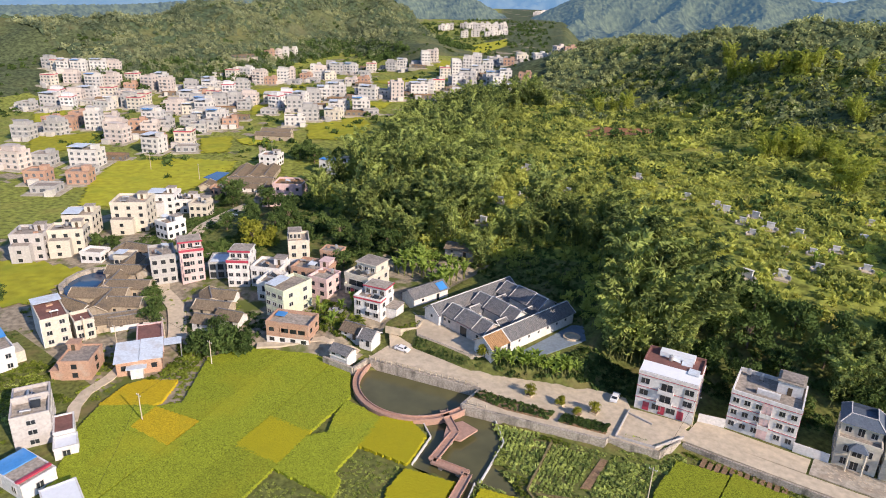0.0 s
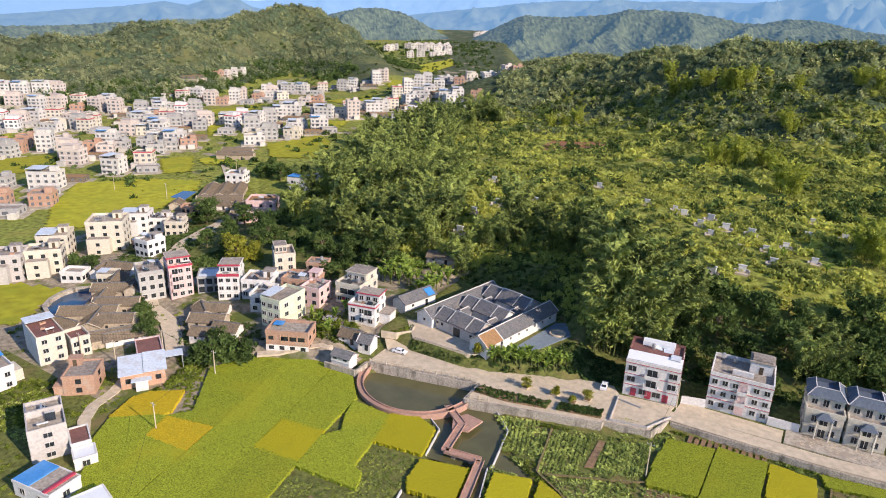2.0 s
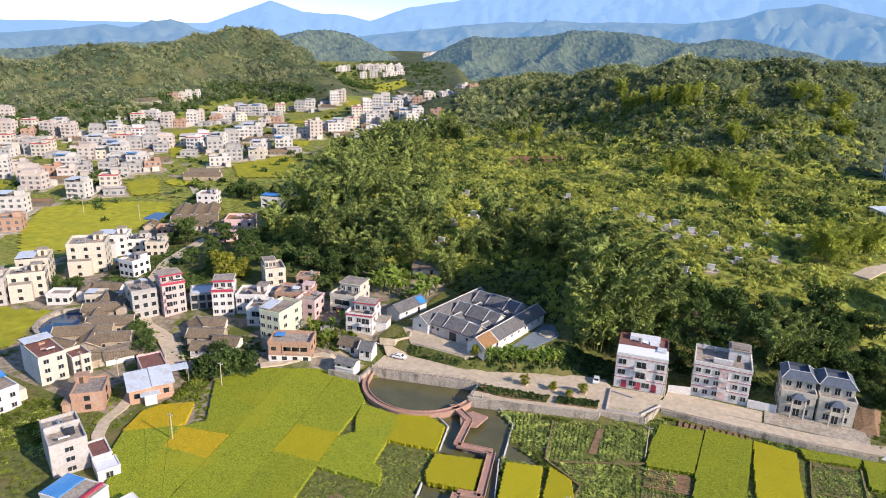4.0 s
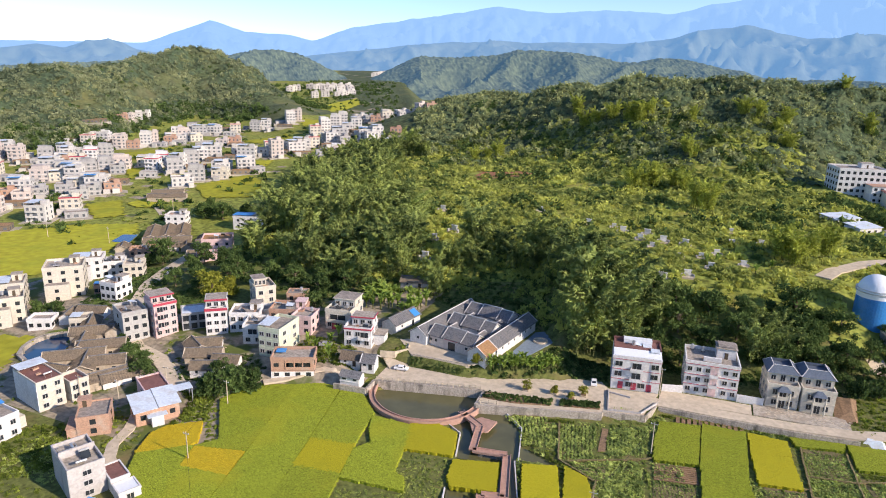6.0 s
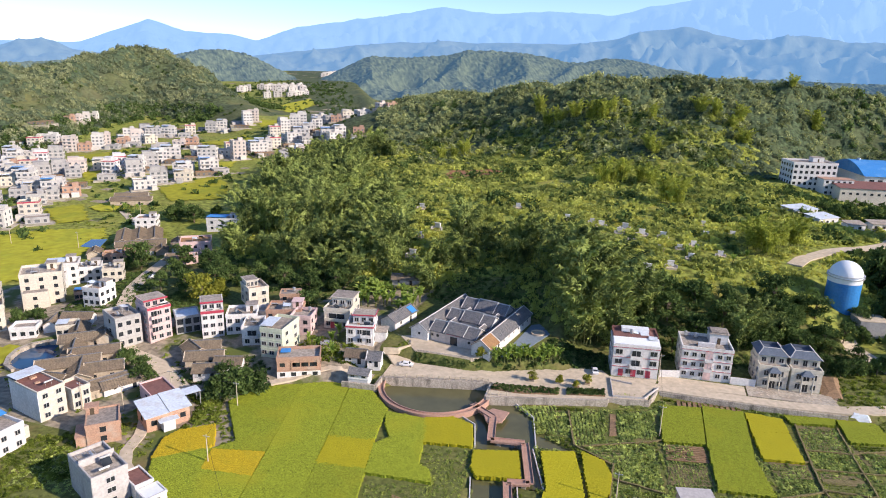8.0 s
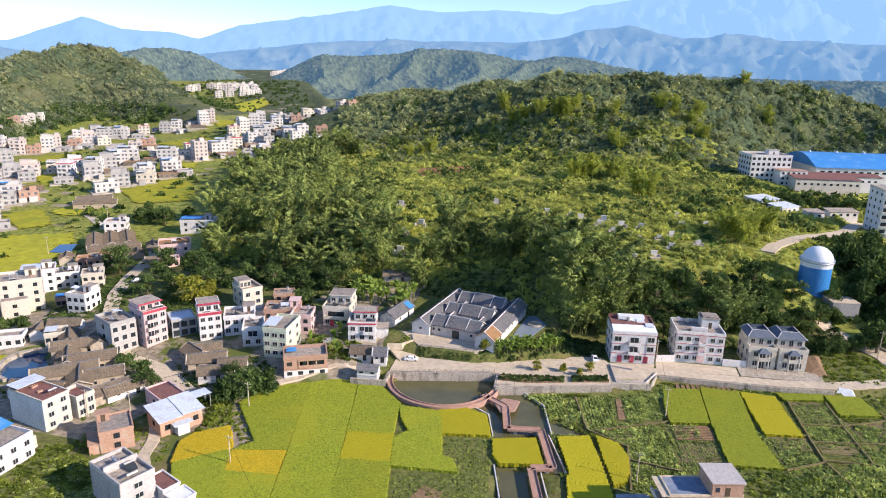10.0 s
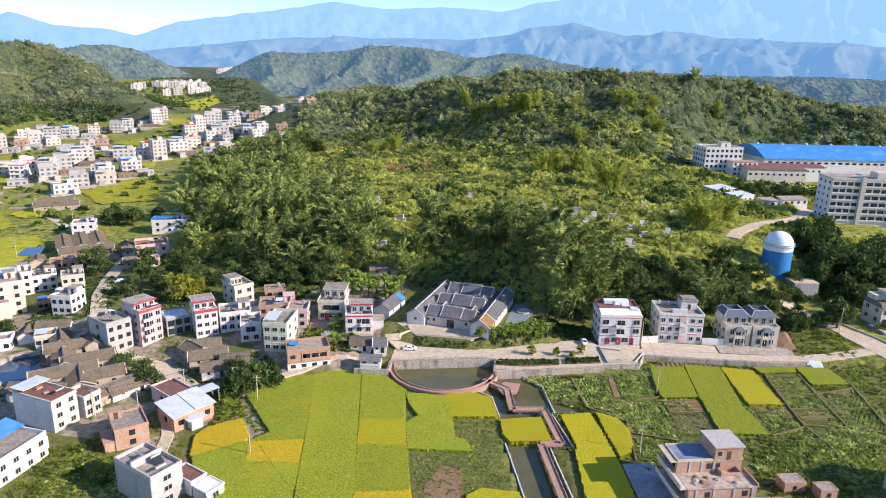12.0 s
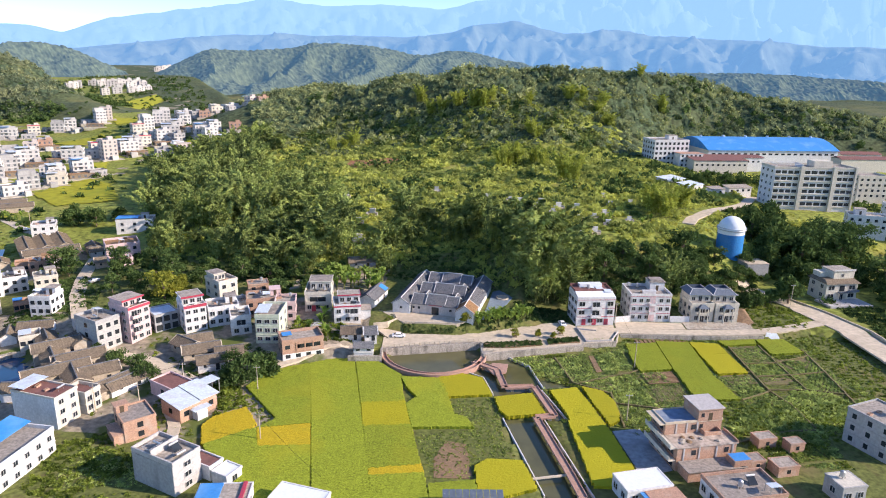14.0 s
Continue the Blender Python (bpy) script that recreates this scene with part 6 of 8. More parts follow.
old_house("derelict hut with collapsing grey roof", -126, 189, at_land(-126, 189), 15, 11, 6, 2.6, 1.4, GREY)
old_house("small white house with grey tiled roof by the ramp", -112, 124.8, 3.0, 12, 4, 5, 2.6, 1.5, WHITE, TILE, True)
side = old_house("long whitewashed side house with grey tile roof", -115.5, 154.5, 5.1, 78, 14, 6, 3.2, 1.8, WHITE, TILE)
part("tarpaulin", Build().add([(3.4, -3.3, 3.25), (6.6, -3.3, 3.25), (6.6, -0.6, 4.8), (3.4, -0.6, 4.8), (3.4, -3.3, 3.15), (6.6, -3.3, 3.15), (6.6, -0.6, 4.7), (3.4, -0.6, 4.7)], [(0, 1, 2, 3), (7, 6, 5, 4), (0, 4, 5, 1), (1, 5, 6, 2), (2, 6, 7, 3), (3, 7, 4, 0)]), BLUESHEET, side, "bright blue plastic sheet")
hut = thing("pump_house", "white hut with grey tiled roof on the abutment", "hut", pose(-112.5, 114.6, 2.3, 0, 0, 6))
part("wall", Build().box(-3, 3, -2, 2, -1, 2.7).box(-3.2, 3.2, -2.2, 2.2, 1.0, 1.12), WHITE, hut)
part("roof", Build().gable(-3, 3, -2, 2, 2.7, 1.2, 0.35), TILE, hut)
for px in (-1.7, 1.7):
    put_window(hut, pose(px, -2.03, 2.0), 1.2, 0.8, False)

# ---- the old clan hall ----
C0, CY = (-107.0, 143.6), -11.0
hall = thing("clan_hall", "whitewashed courtyard hall with grey tiled roofs and lime ridges", "hall", pose(C0[0], C0[1], 5.25, 0, 0, CY))
CW, CD = 30.0, 33.5


def hall_wing(x0, x1, y0, y1, h, rise, along, tile=None, render=None):
    w, d = (x1 - x0, y1 - y0) if along == "x" else (y1 - y0, x1 - x0)
    mid = ((x0 + x1) / 2, (y0 + y1) / 2)
    m = pose(*mid, 0, 0, 0, 0 if along == "x" else 90)
    wl = part("wall", Build().box(-w / 2, w / 2, -d / 2, d / 2, -1.2, h).add([(-w / 2, -d / 2, h), (-w / 2, d / 2, h), (-w / 2, 0, h + rise - 0.2)], [(0, 2, 1)]).add([(w / 2, -d / 2, h), (w / 2, d / 2, h), (w / 2, 0, h + rise - 0.2)], [(0, 1, 2)]), render or WHITE, hall, "", m)
    rf = part("roof", Build().gable(-w / 2, w / 2, -d / 2, d / 2, h, rise, 0.45), tile or TILE, hall, "", m)
    rows = Build()
    e = 0.45 * rise / (d / 2)
    for x in np.arange(-w / 2 - 0.2, w / 2 + 0.3, 0.62):
        for s in (-1, 1):
            rows.beam((x, s * (d / 2 + 0.45), h - e), (x, 0, h + rise), 0.18, 0.09)
    tagged(part("tiling", rows, tile or TILE, rf), kind="stuff")
    edge = Build().box(-w / 2 - 0.5, w / 2 + 0.5, -0.1, 0.1, h + rise - 0.05, h + rise + 0.22)
    for x in (-w / 2 - 0.42, w / 2 + 0.42):
        for s in (-1, 1):
            edge.beam((x, s * (d / 2 + 0.5), h - e), (x, 0, h + rise + 0.02), 0.17, 0.18)
    part("ridge", edge, RIDGE, rf, "white lime ridge and verges")
    return wl, m, w, d


hall_wing(0, 6.4, 0, CD, 3.6, 2.2, "y")
hall_wing(CW - 6.4, CW, -2.0, 4.4, 3.7, 2.2, "y", PATCHTILE)
hall_wing(CW - 6.4, CW, 5.4, CD, 3.7, 2.2, "y")
for x0, x1 in ((6.8, 12.2), (12.2, 18.6), (18.6, CW - 6.8)):
    hall_wing(x0, x1, 1.5, 9, 3.8 + (0.3 if x0 == 12.2 else 0), 2.2, "x", None, PALEPINK)
    hall_wing(x0, x1, 13.2, 20.6, 4.1 + (0.3 if x0 == 12.2 else 0), 2.3, "x")
    hall_wing(x0, x1, 24.6, CD - 0.5, 4.3 + (0.3 if x0 == 12.2 else 0), 2.5, "x")
for y0, y1 in ((9.4, 12.8), (21, 24.2)):
    hall_wing(8.2, 11.6, y0, y1, 3.4, 1.2, "y")
    hall_wing(19.2, 22.6, y0, y1, 3.4, 1.2, "y")
for px, ww, hh, nm in ((3.2, 0.8, 0.8, "window"), (9.4, 0.9, 0.9, "window"), (15.4, 2.6, 2.8, "door"), (21, 0.9, 0.9, "window"), (23.5, 0.9, 2.0, "door"), (7.4, 0.8, 0.8, "window")):
    y = (-0.03 if px < 6 else 1.47)
    put_window(hall, pose(px, y, 1.4 if nm == "door" else 2.1), ww, hh, False, nm)
part("red_band", Build().box(6.6, CW - 6.6, 1.42, 1.5, 3.3, 3.7), REDPAINT, hall, "dull red painted eaves band")
for k in range(8):
    put_window(hall, pose(CW + 0.03, 1 + k * 4.1, 2.2, 0, 0, 90), 0.7, 0.7, False)
# The blue-grey base colour carries the shade lying on this yard.
solo("pavement_side", Build().prism([(-75, 139), (-70.5, 141.5), (-63, 163), (-67.5, 171), (-70.5, 169)], 4.2, 5.3), mat("shade_blue_paving", (0.2, 0.25, 0.3), stain=(0.14, 0.17, 0.2), broad=0.3), "paved side yard, blue-grey shade put into its colour", "pavement", "structure")
well = thing("round_basin", "round pale concrete basin in a paved yard", "basin", pose(-67, 162, 5.3))
part("rim", Build().lathe([(2.5, 0), (2.5, 0.5), (2.1, 0.5), (2.1, 0.1)], 24), CONCRETE, well)

# ---- works, office and tank on the slope ----
gz = 22.0
ob1 = house("white five-storey works block with lower wing", 64, 430, gz, 12, 27, 20, 5, WHITE, fh=3.6, f=8, r=4, l=5, win=(1.8, 1.8), framed=False, sink=6, name="works_block", tower=(6, 4, 7, 6, 3))
part("wing", Build().box(2, 20, -20, -10, -6, 10), WHITE, ob1)
part("wing_roof", Build().box(1.6, 20.4, -20.4, -10, 10, 10.3), BRICK, ob1)
for k in range(3):
    for i in range(5):
        put_window(ob1, pose(4 + i * 3.4, -20.03, 1.8 + k * 3.3), 1.6, 1.5, False)
factory = thing("factory_hall", "long white factory hall under a blue vaulted roof", "factory", pose(150, 478, 25, 0, 0, 8))
factory.scale = (0.86, 1, 0.95)
part("wall", Build().box(-62, 62, -28, 28, -8, 7), WHITE, factory)
vault = Build()
arcp = [(-29 + 58 * k / 12, 7 + 8 * math.sin(math.pi * k / 12)) for k in range(13)]
vault.add([(x, y, h) for x in (-63, 63) for y, h in arcp], [(k, k + 1, 14 + k, 13 + k) for k in range(12)] + [tuple(range(12, -1, -1)), tuple(range(13, 26))])
part("roof", vault, BLUESHEET, factory, "blue metal barrel-vaulted roof")
for x in np.arange(-55, 56, 22):
    part("roof_vent", Build().tube([(x, 0, 14.9), (x, 0, 16.2)], [1.2, 1.2], 10), SHEET, factory)
for i in range(20):
    put_window(factory, pose(-57 + i * 6, -28.04, 4), 3.4, 1.4, False)
for lab, x, y, z, w, d, h, m_, yaw in [("low works building with brown flat roof", 96, 408, 22, 40, 12, 7, CREAM, 8), ("low works building with brown sheet roof", 112, 425, 23, 46, 10, 6, WHITE, 8), ("pale blue sheet-roofed shed on the slope", 44, 340, 21, 16, 10, 4, SHEET, 40), ("pale blue sheet-roofed store", 52, 326, 20, 14, 9, 4, SHEET, 40), ("white guard house by the drive", 66, 322, 19, 9, 6, 3.4, WHITE, 20), ("white low garage with flat roof", 82, 330, 19, 16, 6, 3.4, WHITE, 18)]:
    t = thing("works_shed", lab, "shed", pose(x, y, z, 0, 0, yaw))
    part("wall", Build().box(-w / 2, w / 2, -d / 2, d / 2, -7, h), WHITE if m_ is SHEET else m_, t)
    part("roof", Build().add([(-w / 2 - 0.5, -d / 2 - 0.5, h), (w / 2 + 0.5, -d / 2 - 0.5, h), (w / 2 + 0.5, d / 2 + 0.5, h + 1), (-w / 2 - 0.5, d / 2 + 0.5, h + 1), (-w / 2 - 0.5, -d / 2 - 0.5, h + 0.2), (w / 2 + 0.5, -d / 2 - 0.5, h + 0.2), (w / 2 + 0.5, d / 2 + 0.5, h + 1.2), (-w / 2 - 0.5, d / 2 + 0.5, h + 1.2)], [(3, 2, 1, 0), (4, 5, 6, 7), (0, 1, 5, 4), (1, 2, 6, 5), (2, 3, 7, 6), (3, 0, 4, 7)]), SHEET if m_ is SHEET else ROOFRED if "brown" in lab else ROOFC, t)
    for i in range(int(w / 4)):
        put_window(t, pose(-w / 2 + 2 + i * 4, -d / 2 - 0.03, h * 0.55), 1.6, 1.3, False)
off = thing("office_block", "six-storey white and cream office block with window bands", "office building", pose(111, 307, 17.3, 0, 0, 3))
off.scale = (1.02, 1, 1.04)
part("wall", Build().box(-22.5, 22.5, -8, 8, -8, 21), WHITE, off)
part("parapet", Build().box(-22.7, 22.7, -8.2, -7.8, 20.8, 22).box(-22.7, 22.7, 7.8, 8.2, 20.8, 22).box(-22.7, -22.3, -7.8, 7.8, 20.8, 22).box(22.3, 22.7, -7.8, 7.8, 20.8, 22), CREAM, off)
part("roof", Build().box(-22.2, 22.2, -7.7, 7.7, 20.9, 21.1), ROOFC, off)
part("penthouse", Build().box(2, 12, -2, 6, 21, 24.5), CREAM, off)
part("roof_frame", Build().box(-21, -6, -6, -5.7, 23, 23.3).box(-21, -6, 3, 3.3, 23, 23.3).box(-21, -20.7, -6, 3, 23, 23.3).box(-6.3, -6, -6, 3, 21, 23.3).box(-21, -20.7, -6, -5.7, 21, 23), WHITE, off)
for px, pw in ((-7.5, 2.2), (10.5, 2.2), (22.0, 1.0)):
    part("pier", Build().box(px - pw / 2, px + pw / 2, -9, -7.9, -6, 22.4), CREAM, off, "cream vertical pier")
for k in range(6):
    for i in range(4):
        put_window(off, pose(-20.6 + i * 3.4, -8.03, 1.9 + k * 3.45), 2.6, 1.7, False)
        put_window(off, pose(-4.6 + i * 4, -8.03, 1.9 + k * 3.45), 3.2, 1.7, False)
    for i in range(3):
        put_window(off, pose(13.6 + i * 3.2, -8.03, 1.9 + k * 3.45), 2.6, 1.7, False)
        put_window(off, pose(-22.53, 5 - i * 5, 1.9 + k * 3.45, 0, 0, 270), 1.2, 1.4, False)
    part("band", Build().box(-22.4, 22.4, -8.5, -7.95, 0.2 + k * 3.45, 0.75 + k * 3.45), CREAM, off)
house("white terraced house below the office block", 124, 266, 14, -18, 18, 10, 2, WHITE, f=5, r=2, l=2, framed=False, tower=(-3, 2, 5, 5, 3), sink=5)
house("white stepped house beside the office block", 146, 274, 15, -18, 16, 10, 3, WHITE, f=5, r=2, l=2, framed=False, sink=6)
house("cream four-storey block behind the office", 158, 330, 19, 3, 18, 14, 4, CREAM, f=5, r=3, l=3, framed=False, sink=6)
for lab, x, y, w in (("low brown-roofed works shed by the factory", 228, 470, 34), ("long low works shed with brown roof", 214, 438, 40)):
    t = thing("works_shed", lab, "shed", pose(x, y, 24, 0, 0, 8))
    part("wall", Build().box(-w / 2, w / 2, -6, 6, -7, 5), CREAM, t)
    part("roof", Build().gable(-w / 2, w / 2, -6, 6, 5, 1.6), ROOFRED, t)
tank = thing("gas_tank", "blue cylindrical tank under a white dome", "storage tank", pose(38, 219, 12.6))
tank.scale = (0.9, 0.9, 1.0)
part("shell", Build().lathe([(6.4, -4), (6.4, 7.6)], 40), TANKBLUE, tank, "blue painted steel shell")
part("collar", Build().lathe([(6.45, 7.6), (6.45, 9.6)], 40), TANKWHITE, tank)
part("walkway", Build().lathe([(7.0, 9.4), (7.0, 9.6), (6.3, 9.6)], 40), METALP, tank)
part("railing", Build().lathe([(6.95, 10.4), (7.0, 10.4), (7.0, 10.5), (6.95, 10.5)], 40), METALP, tank)
part("dome", Build().lathe([(6.4 * math.cos(a), 9.6 + 5.8 * math.sin(a)) for a in np.linspace(0, 1.5, 12)], 40), TANKWHITE, tank, "white inflated membrane dome")
tk2 = thing("works_shed", "grey settling tank beside the domed tank", "tank", pose(46, 210, 6.5, 0, 0, 10))
part("wall", Build().box(-5, 5, -4, 4, -3, 3), GREY, tk2)
part("rim", Build().box(-5.1, 5.1, -4.1, 4.1, 3, 3.3), CONCRETE, tk2)

# ---- the town ----
protos = {}


def town_house(k, mt, w, d, fl, m):
    """One kind of town house: stair tower, set-back top, balconies and roof sheets differ from kind to kind."""
    h = house(TOWNLAB[mt], 0, 0, 0, 0, w, d, fl, mt, 3.1, f=0, r=0, l=0, b=0, tower=(w / 4, d / 5, 3.8, 3.6, 2.6) if fl > 1 else None, m=m, sink=6, group="town houses", name="town_house", roof=PATCHTILE if mt is OLDTILE else None, parapet=0.2 if mt is OLDTILE else 0.9)
    H = fl * 3.1
    panes, ledges = Build(), Build()
    n = 3 if w < 14 else 4
    ww, wh = (1.7, 1.4) if k % 2 else (1.4, 1.6)
    for q in range(fl):
        z = q * 3.1 + 0.9
        for i in range(n):
            x = w * ((i + 0.5) / n - 0.5)
            wide = ww if k % 4 or i != 1 else 2.6
            panes.box(x - wide / 2, x + wide / 2, -d / 2 - 0.05, -d / 2 + 0.02, z, z + wh)
        for y in (-d / 4, d / 4):
            panes.box(w / 2 - 0.02, w / 2 + 0.05, y - ww / 2, y + ww / 2, z, z + wh).box(-w / 2 - 0.05, -w / 2 + 0.02, y - ww / 2, y + ww / 2, z, z + wh)
        if q:
            ledges.box(-w / 2 - 0.15, w / 2 + 0.15, -d / 2 - 0.15, d / 2 + 0.15, q * 3.1 - 0.12, q * 3.1 + 0.06)
            if k % 4 == 0:
                ledges.box(-w / 2 + 0.6, w * 0.1, -d / 2 - 1.3, -d / 2 - 0.15, q * 3.1 - 0.12, q * 3.1 + 0.06).box(-w / 2 + 0.6, w * 0.1, -d / 2 - 1.3, -d / 2 - 1.18, q * 3.1 + 0.06, q * 3.1 + 0.95)
    tagged(part("glazing", panes, TOWNGLASS, h), kind="stuff")
    if fl > 1:
        part("ledge", ledges, WHITE if k % 2 else mt, h)
    if k % 3 == 1 and fl > 1:
        part("upper_storey", Build().box(-w / 2 + 0.4, w * 0.1, -d * 0.1, d / 2 - 0.4, H, H + 2.9).box(-w / 2 + 0.1, w * 0.1 + 0.3, -d * 0.1 - 0.4, d / 2 - 0.1, H + 2.9, H + 3.1), mt, h)
    if k in (0, 4, 9, 10):
        part("sheet_roof", Build().box(-w / 2 - 0.2, w * 0.05, -d / 2 - 0.2, d / 2 + 0.2, H + 2.2, H + 2.34), SHEET if k != 4 else BLUESHEET, h, "metal sheet roof on posts")
        for px in (-w / 2 + 0.1, w * 0.03):
            for py in (-d / 2, d / 2):
                part("post", Build().box(px - 0.08, px + 0.08, py - 0.08, py + 0.08, H, H + 2.2), METALP, h)
    if k in (5, 16):
        part("red_edge", Build().box(-w / 2 - 0.2, w / 2 + 0.2, -d / 2 - 0.22, -d / 2 - 0.13, H + 0.2, H + 0.95).box(w / 2 + 0.13, w / 2 + 0.22, -d / 2, d / 2, H + 0.2, H + 0.95), REDPAINT, h, "dull red tiled roof edge")
    return h


STYLE = [(TOWNWHITE, 11, 11, 3), (PALEPINK, 13, 10, 3), (TOWNWHITE, 15, 10, 2), (PALEPINK, 11, 11, 2), (TOWNWHITE, 14, 10, 3), (CREAM, 11, 10, 3), (BRICK, 11, 9, 2), (TOWNWHITE, 10, 11, 4), (GREY, 12, 9, 1), (TOWNWHITE, 16, 10, 3), (CREAM, 12, 10, 2), (OLDTILE, 16, 8, 1), (PALEPINK, 12, 11, 4), (GREY, 12, 10, 3), (PALEPINK, 11, 12, 5), (TOWNWHITE, 12, 10, 3), (WHITE, 10, 11, 3), (GREY, 11, 10, 2)]
TOWNLAB = {WHITE: "white town house with red roof edge", TOWNWHITE: "white rendered town house with flat roof", PALEPINK: "pale pink town house with flat roof", CREAM: "cream town house with flat roof", BRICK: "bare brick town house with flat roof", OLDTILE: "low brown old town house", GREY: "low grey cement town house"}
# rows of houses: from, to, how many, storeys
TOWN_FRONT = [(-436, 352, -430, 367, 2, 3), (-378, 333, -374, 346, 1, 3), (-374, 359, -366, 388, 3, 3), (-401, 425, -397, 436, 1, 3), (-394, 440, -390, 451, 2, 2), (-376, 439, -376, 439, 1, 5), (-378, 462, -381, 510, 3, 3), (-316, 452, -333, 466, 2, 3), (-410, 562, -407, 617, 3, 4), (-371, 515, -371, 564, 3, 3), (-342, 530, -325, 539, 2, 3), (-304, 498, -283, 487, 2, 3), (-366, 594, -336, 632, 4, 2), (-327, 626, -305, 631, 2, 2)]
TOWN_MIDDLE = [(-532, 565, -506, 606, 4, 3), (-479, 598, -484, 632, 2, 4), (-533, 537, -537, 554, 1, 3), (-567, 542, -567, 542, 1, 3), (-534, 471, -530, 495, 3, 2), (-541, 447, -544, 468, 2, 4), (-557, 428, -553, 443, 2, 4), (-589, 421, -588, 447, 3, 3), (-566, 359, -570, 399, 4, 3), (-528, 372, -524, 386, 2, 3), (-425, 369, -421, 380, 2, 3), (-432, 401, -423, 410, 2, 3), (-468, 472, -459, 490, 3, 2), (-468, 338, -463, 355, 3, 3), (-486, 310, -471, 333, 3, 3)]
TOWN_WEST = [(-482, 290, -481, 307, 2, 3), (-416, 284, -416, 293, 2, 3), (-445, 291, -439, 299, 2, 2), (-378, 235, -378, 235, 1, 3), (-379, 213, -379, 213, 1, 3), (-574, 356, -546, 374, 3, 3), (-518, 326, -502, 348, 3, 3), (-477, 196, -469, 201, 1, 3), (-482, 224, -469, 231, 1, 4), (-422, 210, -421, 218, 1, 3), (-507, 221, -499, 230, 2, 2), (-448, 240, -441, 249, 2, 2), (-437, 252, -424, 273, 3, 2), (-481, 287, -468, 303, 2, 2), (-429, 281, -409, 285, 2, 3)]
TOWN_EDGE = [(-723, 303, -685, 306, 3, 3), (-682, 309, -664, 344, 4, 3), (-663, 275, -654, 300, 3, 3), (-642, 304, -627, 344, 5, 3), (-607, 340, -582, 350, 3, 4), (-602, 250, -575, 255, 3, 3), (-604, 279, -595, 304, 3, 3), (-551, 289, -526, 290, 2, 3), (-374, 168, -367, 185, 2, 3), (-391, 153, -393, 165, 2, 2), (-357, 135, -345, 142, 2, 2), (-340, 147, -338, 154, 1, 2), (-641, 512, -658, 555, 3, 2), (-660, 565, -663, 576, 2, 2), (-634, 462, -636, 488, 2, 1)]
TOWN_FAR = [(-756, 994, -763, 1041, 3, 3), (-769, 1077, -710, 1162, 11, 3), (-745, 1060, -700, 1120, 6, 3), (-665, 936, -646, 969, 4, 3), (-637, 972, -631, 1021, 4, 2), (-871, 1529, -884, 1646, 6, 3), (-690, 1020, -668, 1080, 5, 3)]
TOWN = TOWN_FRONT + TOWN_MIDDLE + TOWN_WEST + TOWN_EDGE + TOWN_FAR
far_walls, far_glass, far_roofs = Build(), Build(), Build()
taken = []
places = [(xa + (xb - xa) * (i + 0.5) / n, ya + (yb - ya) * (i + 0.5) / n, st) for xa, ya, xb, yb, n, st in TOWN for i in range(n)]
